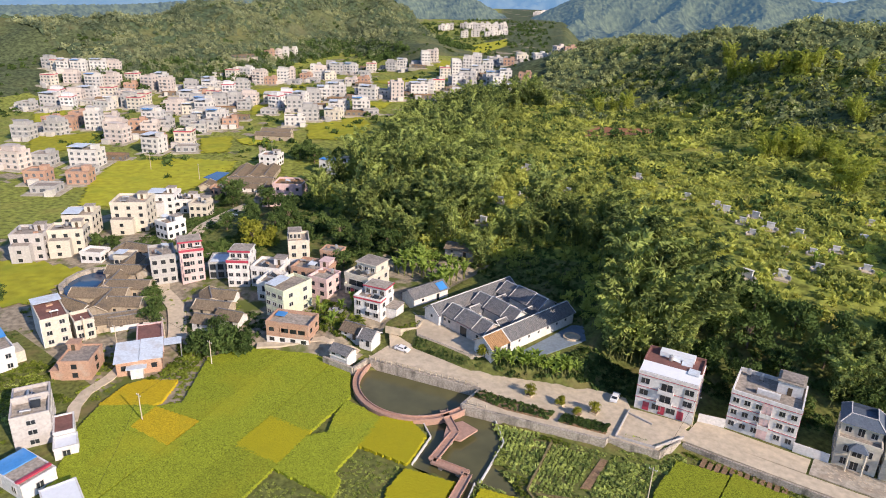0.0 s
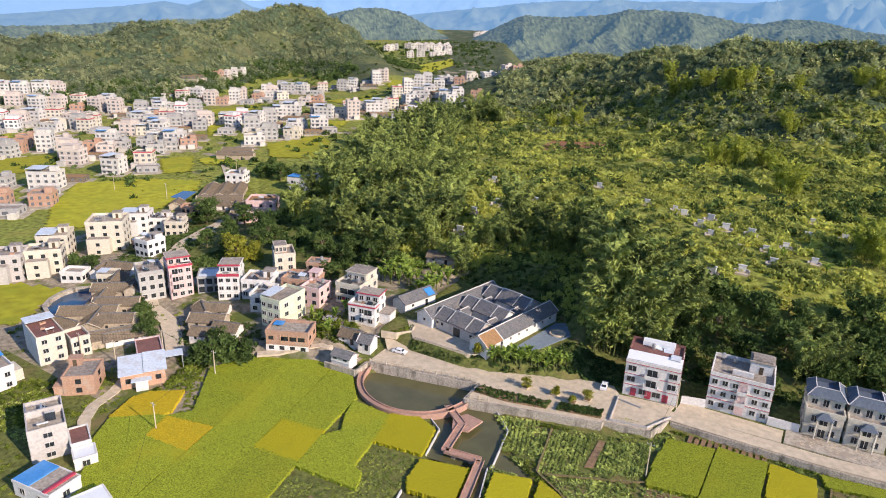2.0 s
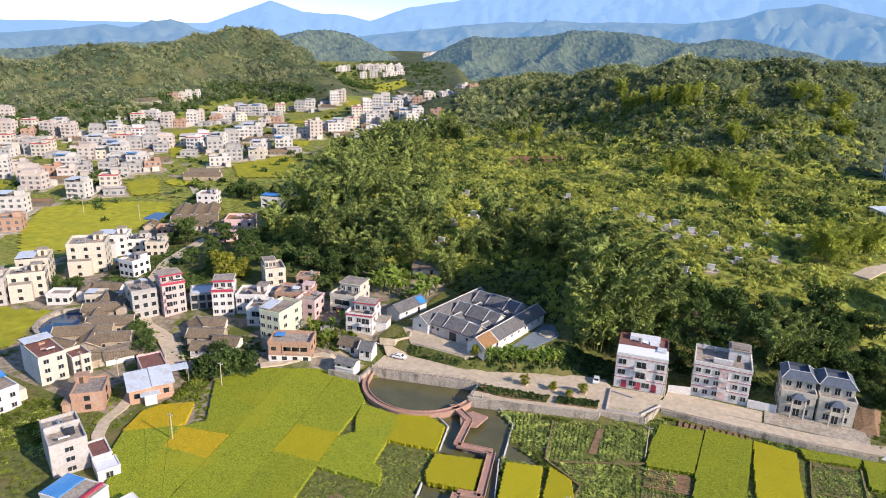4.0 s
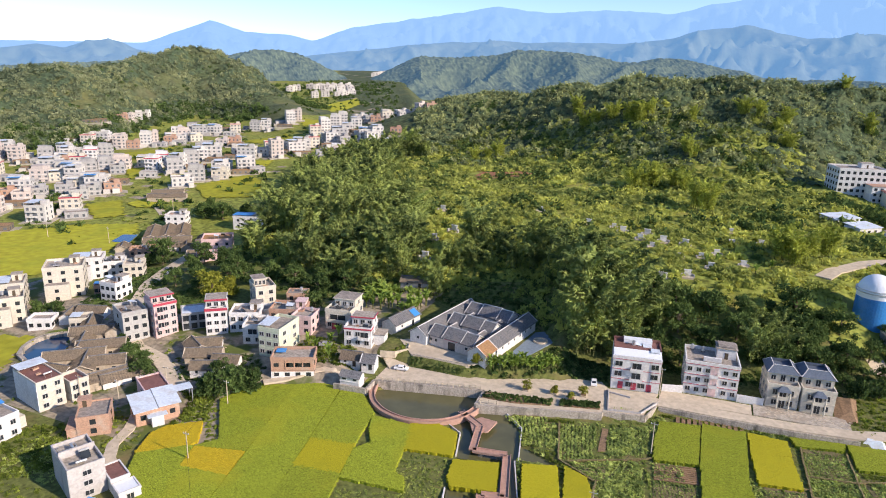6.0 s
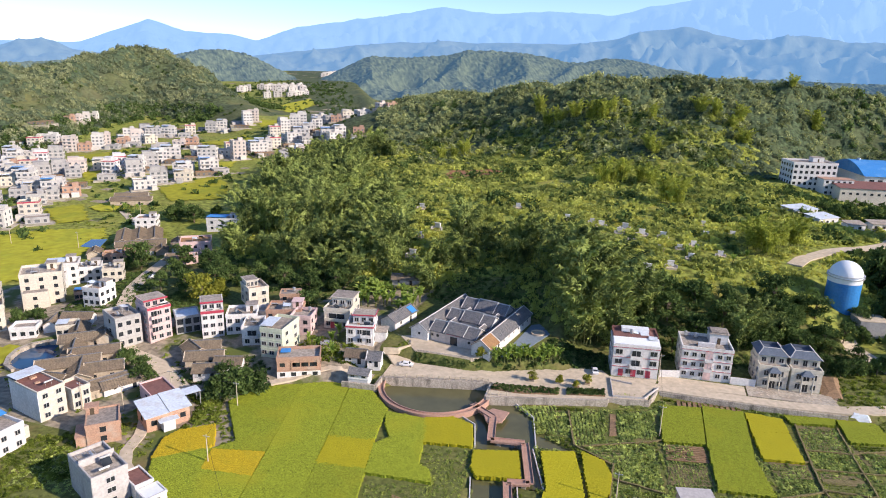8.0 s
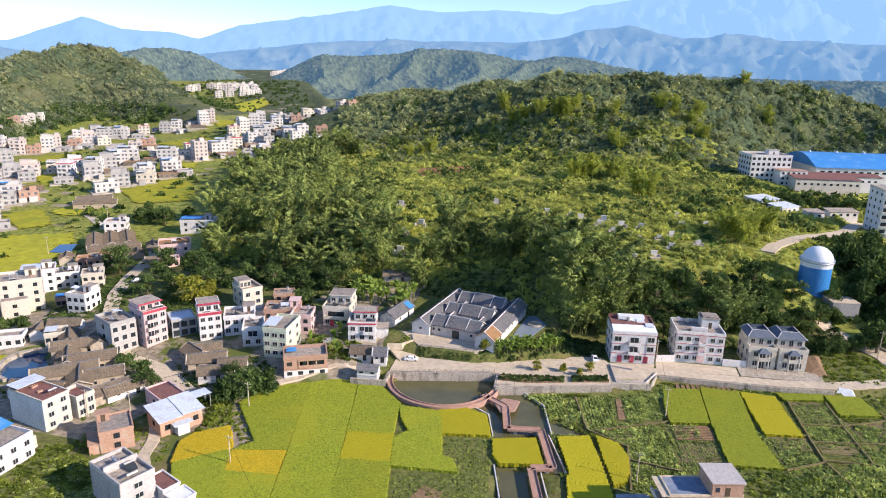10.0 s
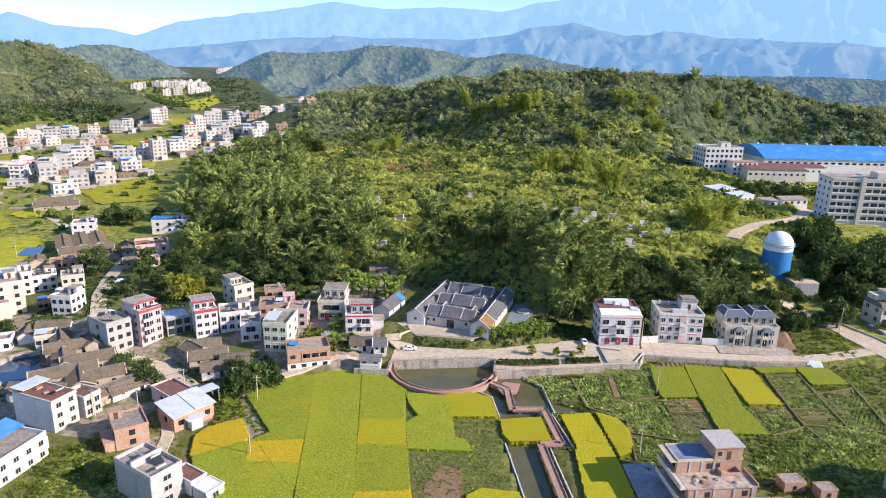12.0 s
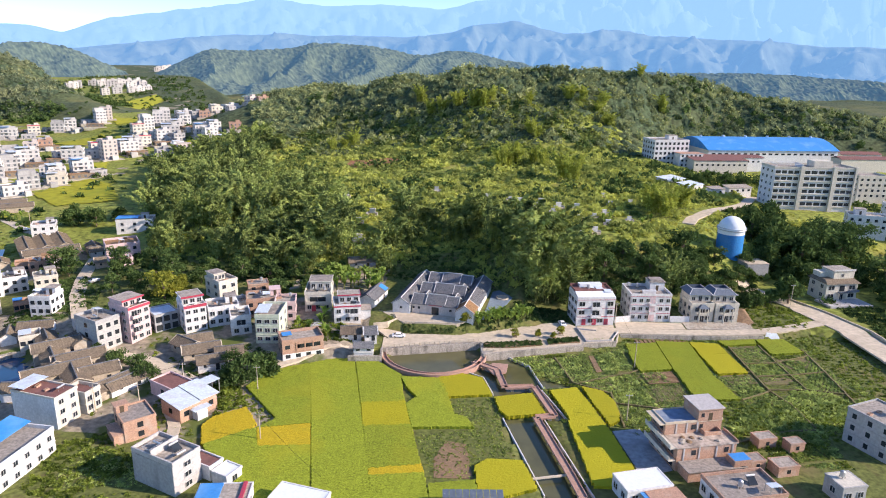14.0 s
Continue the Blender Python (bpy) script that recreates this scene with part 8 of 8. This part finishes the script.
patch([(-170, 98), (-160, 96), (-140, 106), (-142, 114), (-152, 116), (-166, 104)], 300, 0.4, 1.3, LEAF, WEED)
patch([(-140, 124), (-126, 120), (-118, 122), (-120, 132), (-130, 134), (-140, 134)], 420, 0.4, 1.2, WEEDS, WEED)
patch([(-110, 134), (-106, 133.5), (-105, 138), (-107, 141)], 120, 0.3, 0.7, WEEDS, WEED)
patch([(-101, 131.8), (-84, 132.6), (-79.5, 135), (-80, 137), (-84, 134), (-101, 133.4)], 420, 0.25, 0.6, LEAF, "clipped dark hedge below the court")
patch([(-110, 112), (-120, 114), (-124, 112), (-118, 109)], 120, 0.3, 0.7, VEG, WEED)
patch([(24, 146), (44, 152), (48, 164), (40, 180), (26, 172), (22, 158)], 420, 0.4, 1.2, WEEDS, WEED)
patch([(31, 146), (44, 150), (54, 146), (55, 100), (58, 60), (40, 70), (36, 100), (36, 130)], 1500, 0.3, 0.9, WEEDS, WEED)
patch([(-12, 96), (14, 96), (30, 100), (24, 84), (10, 74), (-8, 66), (-10, 82)], 600, 0.5, 1.3, WEEDS, "rank green bean vines and weeds")
patch([(-68, 109), (-60.5, 100.5), (-57, 99), (-58.5, 112), (-66, 120)], 60, 0.3, 0.7, WEEDS, WEED)
patch([(-52, 106), (-46, 102), (-38, 100), (-37, 90), (-30, 90), (-26, 91), (-24, 80), (-36, 76), (-38, 84), (-37.4, 93), (-40, 99), (-47, 104)], 360, 0.3, 0.8, WEEDS, "mixed garden plants and weeds")
patch([(-60, 84), (-52, 80), (-50, 56), (-47, 46), (-50, 46), (-53, 60)], 30, 0.3, 0.6, WEEDS, WEED)
patch([(-262, 170), (-240, 174), (-224, 160), (-214, 140), (-226, 120), (-240, 124), (-244, 150)], 1300, 0.5, 1.4, LEAF, WEED)
patch([(-216, 128), (-204, 122), (-196, 128), (-186, 140), (-190, 156), (-206, 150)], 1000, 0.5, 1.4, LEAF, WEED)
patch([(-350, 240), (-300, 250), (-285, 240), (-290, 200), (-330, 196)], 260, 0.4, 1.2, WEEDS, WEED)
patch([(-240, 96), (-228, 100), (-224, 112), (-214, 116), (-206, 100), (-212, 84), (-222, 76)], 200, 0.3, 0.8, WEEDS, WEED)
patch([(-262, 196), (-226, 186), (-200, 168), (-176, 162), (-150, 164), (-136, 172), (-150, 190), (-200, 192), (-230, 204)], 900, 0.7, 2.2, LEAF, "dark shrubs below the bamboo")
patch([(-200, 62), (-150, 84), (-140, 104), (-160, 118), (-200, 124), (-230, 112), (-222, 80)], 360, 0.35, 1.1, WEEDS, WEED)
patch([(-150, 128), (-176, 140), (-196, 136), (-204, 126), (-180, 150), (-150, 154)], 260, 0.4, 1.2, LEAF, WEED)
patch([(-76, 135), (-67.7, 138.8), (-60, 143.6), (-50, 147.4), (-43, 148.6), (-43, 160), (-56, 162), (-62, 158), (-66, 146), (-77, 139)], 900, 0.4, 1.4, LEAF, "dark rank weeds on the bank beside the old hall")
patch([(-116, 184), (-100, 176), (-78, 171), (-62, 172), (-68, 200), (-84, 210), (-112, 206)], 900, 0.4, 1.3, LEAF, "shaded shrubs behind the old hall")
patch([(-42, 164), (-20, 163), (22, 167), (26, 172), (10, 174), (-40, 168)], 420, 0.6, 1.6, LEAF, "dark shrubs behind the house row")
patch([(14, 236), (24, 232), (60, 268), (86, 292), (110, 268), (130, 262), (130, 256), (96, 262), (100, 330), (84, 330), (66, 298), (40, 272), (20, 254)], 2600, 0.4, 1.1, TALLGRASS, "sunlit grass and weeds beside the drive")
patch([(-26, 137.6), (8, 139.6), (24, 141.4), (24, 142.4), (8, 140.7), (-26, 138.8)], 900, 0.35, 0.9, WEEDS, "weeds at the foot of the lane wall")
patch([(64, 186), (80, 176), (100, 170), (100, 120), (68, 120), (67, 150)], 1500, 0.5, 1.5, LEAF, "dark weeds beside the wide road")
patch([(-205, 60), (-196, 66), (-186, 58), (-190, 40), (-206, 40)], 160, 0.5, 1.2, LEAF, WEED)
patch([(-176, 40), (-150, 44), (-128, 36), (-140, 20), (-180, 20)], 500, 0.3, 0.9, WEEDS, "leafy garden plants")
patch([(-172, 62), (-156, 56), (-150, 46), (-170, 44)], 500, 0.3, 0.7, VEG, "leafy garden plants")
n = 420
u = rng.uniform(0, 1, n)
x, y0 = -102 + 21.5 * u, 131.8 + 0.8 * u
k = rng.uniform(0.05, 0.95, n)
scatter("bank_plants", BUSH, x, y0 + 2.5 * k + np.maximum(0, x + 85) * 0.5, 1.9 + 3.1 * k, rng.uniform(0.25, 0.6, n), LEAF, "dark low plants on the court bank", "hedge")
for poly in ([(-74.2, 122.6), (-65, 123.2), (-55, 126.2), (-55.2, 129.6), (-64.5, 127.6), (-74, 126.2)], [(-52.6, 127.2), (-41.8, 130), (-42.4, 133.6), (-52.8, 130.6)]):
    bx = solo("flower_bed", Build().prism(poly, 1.9, 2.5), SOIL, "planted roadside bed with stone edge", "flower bed")
    px, py = [p[0] for p in poly], [p[1] for p in poly]
    x, y = rng.uniform(min(px), max(px), 420), rng.uniform(min(py), max(py), 420)
    m = inside(x, y, poly)
    scatter("hedge", BUSH, x[m], y[m], np.full(m.sum(), 2.45), rng.uniform(0.25, 0.7, m.sum()), LEAF, "low dark hedge plants in a roadside bed", "hedge")

# woods: crowns standing close, as one uneven roof of leaves
FAR = [sprigs(26, 0.62, 1.0, 1.15, 80 + k) for k in range(5)]


def canopy(name, x0, x1, y0, y1, step, cell, tall, keep, material, label):
    """A closed wood: each tree a crown of its own height and width, gaps where none stands."""
    gx_, gy_ = np.meshgrid(np.arange(x0, x1, step), np.arange(y0, y1, step))
    gx_, gy_ = gx_ + rng.uniform(-0.3, 0.3, gx_.shape) * step, gy_ + rng.uniform(-0.3, 0.3, gx_.shape) * step
    nx, ny = int((x1 - x0) / cell) + 3, int((y1 - y0) / cell) + 3
    ci, cj = np.meshgrid(np.arange(nx), np.arange(ny), indexing="ij")
    px, py = x0 + (ci + rng.uniform(-0.4, 0.4, ci.shape)) * cell, y0 + (cj + rng.uniform(-0.4, 0.4, ci.shape)) * cell
    wide, high = cell * rng.uniform(0.5, 0.85, ci.shape), tall * rng.uniform(0.45, 1.2, ci.shape)
    high = np.where(keep(px, py), high, 0)
    spire = rng.uniform(0, 1, ci.shape) < 0.25
    top = np.zeros(gx_.shape)
    bi, bj = np.round((gx_ - x0) / cell).astype(int), np.round((gy_ - y0) / cell).astype(int)
    for di in (-1, 0, 1):
        for dj in (-1, 0, 1):
            i, j = np.clip(bi + di, 0, nx - 1), np.clip(bj + dj, 0, ny - 1)
            q = np.clip(np.hypot(gx_ - px[i, j], gy_ - py[i, j]) / wide[i, j], 0, 1)
            top = np.maximum(top, high[i, j] * np.where(spire[i, j], 1.15 * (1 - q), np.sqrt(1 - q * q)))
    top = top * rng.uniform(0.72, 1.1, top.shape)
    z = land(gx_, gy_) - 0.6 + top
    i = np.arange(gx_.size).reshape(gx_.shape)
    q = np.stack([i[:-1, :-1], i[:-1, 1:], i[1:, 1:], i[1:, :-1]], -1)
    show = np.maximum.reduce([top[:-1, :-1], top[:-1, 1:], top[1:, 1:], top[1:, :-1]]) > 0.3
    used, f = np.unique(q[show], return_inverse=True)
    ob = part(name, np_mesh(name, np.stack([gx_, gy_, z], -1).reshape(-1, 3)[used], f.reshape(-1, 4)), material, None)
    return tagged(ob, label, "woods", "", "stuff")


def on_ridge(x, y):
    edge = forest(x, y)
    thin = rng.uniform(0, 1, x.shape) < 0.25 * sm(-90, -40, edge) + 0.7 * sm(-50, 60, edge)
    return thin & (hill_in(x, y)[1] > 6) & ~inside(x, y, [(36, 400), (50, 452), (92, 502), (205, 519), (275, 522), (275, 400)])


def on_west(x, y):
    lift_ = land(x, y) - valley_rise(x, y)
    return (hill_in(x, y)[1] < -10) & (lift_ > 3) & (wavy(x, y, 90, 25) + rng.normal(0, 0.4, x.shape) > -0.75 + 0.35 * (lift_ > 25))


def woods(name, n, x0, x1, y0, y1, keep, lo, hi, material, label):
    """Trees of a wood, each with a leafy crown of its own size."""
    x, y = rng.uniform(x0, x1, n), rng.uniform(y0, y1, n)
    m = keep(x, y)
    x, y = x[m], y[m]
    scatter(name, CROWN, x, y, land(x, y) - 0.3, rng.uniform(lo, hi, len(x)), material, label, "woods")


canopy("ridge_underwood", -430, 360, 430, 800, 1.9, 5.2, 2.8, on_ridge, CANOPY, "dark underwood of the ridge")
woods("ridge_woods", 9500, -430, 360, 430, 790, on_ridge, 2.0, 4.4, HAZYWOODS, "dense dark mixed woods covering the ridge")
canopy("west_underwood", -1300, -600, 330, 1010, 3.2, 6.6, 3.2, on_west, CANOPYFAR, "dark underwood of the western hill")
woods("west_woods", 12500, -1280, -600, 330, 1000, on_west, 2.2, 4.8, HAZYFARWOODS, "mixed woods and clearings on the western hill")

def at_foot(x, y):
    lift_ = land(x, y) - valley_rise(x, y)
    return (hill_in(x, y)[1] < -14) & (lift_ > 0.6) & (lift_ < 16) & (wavy(x, y, 60, 26) > -0.8)


woods("foot_woods", 4200, -1000, -560, 330, 860, at_foot, 3.0, 5.6, LEAF, "dark trees along the foot of the western hill")

def in_valley(x, y):
    clear = np.ones(x.shape, bool)
    for f in VALLEY_FIELDS:
        clear &= ~inside(x, y, f)
    return clear & (hill_in(x, y)[1] < -4) & (land(x, y) - valley_rise(x, y) < 3) & (wavy(x, y, 90, 27) > 0.1) & ~np.array([any((a - p) ** 2 + (b2 - q) ** 2 < 110 for p, q in taken) for a, b2 in zip(x, y)])


woods("valley_trees", 2600, -900, -330, 620, 1350, in_valley, 1.8, 4.6, LEAF, "dark trees between the far fields")

n = 3400
x, y = rng.uniform(-260, 110, n), rng.uniform(230, 690, n)
d, d2 = hill_in(x, y)
keep = (d > 55) & (wavy(x, y, 70, 28) + rng.normal(0, 0.3, n) > 0.62) & ~inside(x, y, [(30, 300), (60, 300), (60, 395), (255, 395), (255, 545), (30, 545)]) & ~inside(x, y, [(78, 284), (132, 270), (140, 315), (84, 330)])
x, y = x[keep], y[keep]
scatter("hill_trees", CROWN, x, y, land(x, y) - 0.4, rng.uniform(1.6, 4.2, len(x)), LEAF, "scattered dark green trees on the weedy slope", "trees")

n = 6500
x, y = rng.uniform(-820, -310, n), rng.uniform(180, 1150, n)
keep = (hill_in(x, y)[1] < -8) & (wavy(x, y, 55, 44) + rng.normal(0, 0.5, n) > 0.5)
x, y = x[keep], y[keep]
scatter("town_trees", FAR + BUSH, x, y, land(x, y) - 0.3, rng.uniform(1.2, 3.6, len(x)), LEAF, "dark garden trees between the town houses", "trees")

# ---- graves, poles, car and other small things ----
for x, y, s, yaw in [(-24, 214, 1.3, 5), (-33, 208, 1.6, -10), (-101, 292, 1.2, 0), (-46, 254, 1.2, 0), (-36, 252, 1.4, 6), (-27, 253, 1.3, -6), (-8, 262, 1.2, 10), (-130, 240, 1.5, -12), (-134, 226, 1.2, 0), (-20, 240, 1.0, 0), (-14, 246, 1.1, 8), (-28, 236, 1.0, 0), (-60, 272, 1.0, 0), (-8, 284, 1.0, 0), (4, 270, 1.1, 5), (-118, 256, 1.0, 0), (-16, 226, 1.2, 0), (-150, 275, 1.3, 0), (-154, 251, 1.5, 0), (-72, 271, 1.2, 0), (-55, 266, 1.4, 4), (-44, 264.5, 1.4, -5), (-131, 209, 1.5, 0), (-4, 236, 1.1, 0), (-40, 243, 1.0, 0)]:
    t = thing("tomb", "pale cement horseshoe tomb set in the weeds", "tomb", pose(x, y, at_land(x, y) + 0.2, 0, 0, yaw), "hillside tombs")
    t.scale = (s * 0.72,) * 3
    rim = Build()
    pts = [(2.6 * math.cos(a), 2.2 * math.sin(a)) for a in np.linspace(-0.2, math.pi + 0.2, 12)]
    for p0, p1 in zip(pts, pts[1:]):
        rim.beam((*p0, -0.6), (*p1, -0.6), 0.4, 1.5)
    part("rim", rim, PALECEMENT, t)
    part("floor", Build().box(-2.2, 2.2, -1.8, 1.8, -0.8, 0.12), CONCRETE, t)
    part("headstone", Build().box(-1.3, 1.3, 0.9, 1.5, 0, 2.3).box(-1.5, 1.5, 0.8, 1.6, 2.3, 2.6), WHITE, t)
for x, y, h in [(-130, 66, 8), (-26.5, 117, 9), (-27, 146.5, 9), (-139, 91, 8), (-160, 90, 8), (-178, 76, 8), (-36, 84, 8), (-168, 80, 7), (46, 172, 10), (-303, 196, 8), (-340, 190, 8), (-322, 260, 8)]:
    p = thing("utility_pole", "thin grey concrete utility pole with crossarm", "utility pole", pose(x, y, at_land(x, y) if y < 130 else max(at_land(x, y), 1.9)), "utility poles")
    part("pole", Build().tube([(0, 0, -0.5), (0, 0, h)], [0.16, 0.1], 8), CONCRETE, p)
    part("crossarm", Build().box(-0.9, 0.9, -0.06, 0.06, h - 0.6, h - 0.48), METALP, p)
    for k in (-0.8, 0, 0.8):
        part("insulator", Build().tube([(k, 0, h - 0.48), (k, 0, h - 0.25)], [0.06, 0.04], 6), TANKWHITE, p)


def cable(a, b2, sag):
    pts = [tuple(Vector(a).lerp(Vector(b2), t) - Vector((0, 0, sag * 4 * t * (1 - t)))) for t in np.linspace(0, 1, 12)]
    solo("cable", Build().tube(pts, [0.035] * 12, 3), RUBBER, "thin dark overhead cable between poles", "cable")


cable((-26.5, 117, 8.5), (-27, 146.5, 10.3), 0.8)
cable((-26.5, 117, 8.5), (-36, 84, 7.6), 0.9)
cable((-130, 66, 7.5), (-139, 91, 7.9), 0.7)
cable((-130, 66, 7.5), (-110, 46, 5), 0.8)
cable((-160, 90, 8), (-178, 76, 7.6), 0.6)
cable((-139, 91, 7.9), (-160, 90, 8), 0.6)
for x, y in [(-255, 1259), (-700, 1640)]:
    mst = thing("radio_mast", "slim pale lattice mast on a ridge", "mast", pose(x, y, at_land(x, y)))
    for sx, sy in ((-1, -1), (1, -1), (1, 1), (-1, 1)):
        part("leg", Build().tube([(2.2 * sx, 2.2 * sy, 0), (0.4 * sx, 0.4 * sy, 30)], [0.3, 0.2], 4), TANKWHITE, mst)
    for k in range(1, 10):
        w = 2.2 - 1.8 * k / 10
        part("brace", Build().box(-w, w, -w - 0.1, -w + 0.1, 3 * k, 3 * k + 0.25).box(-w, w, w - 0.1, w + 0.1, 3 * k, 3 * k + 0.25), TANKWHITE, mst)


def car(label, x, y, z, yaw, paint):
    c = thing("car", label, "car", pose(x, y, z, 0, 0, yaw))
    prof = [(-2.2, 0.35), (2.2, 0.35), (2.25, 0.75), (1.35, 0.95), (0.75, 1.42), (-0.95, 1.45), (-1.7, 1.0), (-2.2, 0.9)]
    v = [(x_, s * (0.88 if z_ < 1.1 else 0.68), z_) for s in (-1, 1) for x_, z_ in prof]
    part("body", Build().add(v, [tuple(range(8)), tuple(range(15, 7, -1))] + [((k + 1) % 8, k, k + 8, (k + 1) % 8 + 8) for k in range(8)]), paint, c)
    part("windscreen", Build().add([(1.3, -0.7, 1.0), (1.3, 0.7, 1.0), (0.8, 0.6, 1.4), (0.8, -0.6, 1.4)], [(0, 1, 2, 3)]), GLASS, c)
    part("rear_window", Build().add([(-1.62, -0.68, 1.08), (-1.62, 0.68, 1.08), (-1.0, 0.6, 1.44), (-1.0, -0.6, 1.44)], [(3, 2, 1, 0)]), GLASS, c)
    for s in (-1, 1):
        part("side_window", Build().box(-1.1, 0.7, s * 0.8 - 0.03, s * 0.8 + 0.03, 1.0, 1.34), GLASS, c)
        for x_ in (-1.35, 1.4):
            wh = part("wheel", Build().tube([(x_, s * 0.8 - 0.1, 0.33), (x_, s * 0.8 + 0.1, 0.33)], [0.33, 0.33], 14), RUBBER, c)
            part("rim", Build().tube([(x_, s * 0.86 - 0.06, 0.33), (x_, s * 0.86 + 0.06, 0.33)], [0.2, 0.2], 10), METALP, wh)
    return c


car("white saloon car parked on the pond road", -103, 128.6, ROAD_Z, 8, CARPAINT)
car("white car under a cover beside the house row", -46, 145.2, ROAD_Z, 100, CARPAINT)
car("dark car parked by a village house", -131.5, 130.2, at_land(-131.5, 130.2) + 0.1, 30, METALP)
car("dark car parked beside the village lane", -228.5, 163, at_land(-228.5, 163) + 0.3, 60, METALP)
car("white van parked below the office", 100, 268, at_land(100, 268) + 0.2, 20, CARPAINT)
car("white car on the valley lane", -318, 250, at_land(-318, 250) + 0.4, 40, CARPAINT)
tarp = solo("tarpaulin", Build().add([(24, 143, 0), (30, 143.6, 0), (31, 146, 0), (25, 146.2, 0), (25.5, 144, 1.6), (29, 144.4, 1.9), (29.5, 145.4, 1.4), (26, 145.4, 1.7)], [(0, 1, 5, 4), (1, 2, 6, 5), (2, 3, 7, 6), (3, 0, 4, 7), (4, 5, 6, 7)]), SHEET, "pale blue-green tarpaulin over a heap by the lane", "tarpaulin", "", pose(0, 0, 0.5))
rub = Build()
for _ in range(160):
    x, y, s = rng.uniform(1, 24), rng.uniform(147.5, 153), rng.uniform(0.08, 0.28)
    rub.box(x - s, x + s, y - s * 0.7, y + s * 0.7, 1.6, 1.9 + s * 0.8)
solo("rubble", rub, CONCRETE, "scattered building rubble before the unfinished villas", "rubble", "stuff")
solo("earth_bank", Build().add([(19.6, 153, 1.8), (25, 152, 1.8), (27, 168, 2.4), (20.4, 168, 2.4), (22, 156, 2.5), (24.4, 158, 2.9), (25, 166, 3.3), (22, 166, 2.9)], [(0, 1, 5, 4), (1, 2, 6, 5), (2, 3, 7, 6), (3, 0, 4, 7), (4, 5, 6, 7)]), SOIL, "cut bank of reddish bare earth", "earth", "stuff")
panels = thing("solar_array", "dark blue solar panels in a tilted row", "solar panels", pose(-77, 45.2, 0.4, 0, 0, 4))
for k in range(9):
    part("panel", Build().add([(-6.5 + k * 1.45, -1, 2.6), (-5.15 + k * 1.45, -1, 2.6), (-5.15 + k * 1.45, 1, 3.2), (-6.5 + k * 1.45, 1, 3.2), (-6.5 + k * 1.45, -1, 2.54), (-5.15 + k * 1.45, -1, 2.54), (-5.15 + k * 1.45, 1, 3.14), (-6.5 + k * 1.45, 1, 3.14)], [(0, 1, 2, 3), (7, 6, 5, 4), (0, 4, 5, 1), (1, 5, 6, 2), (2, 6, 7, 3), (3, 7, 4, 0)]), SLATE, panels)
for px in (-6, 0, 6):
    part("stand", Build().box(px - 0.1, px + 0.1, -0.1, 0.1, -0.6, 2.9), METALP, panels)
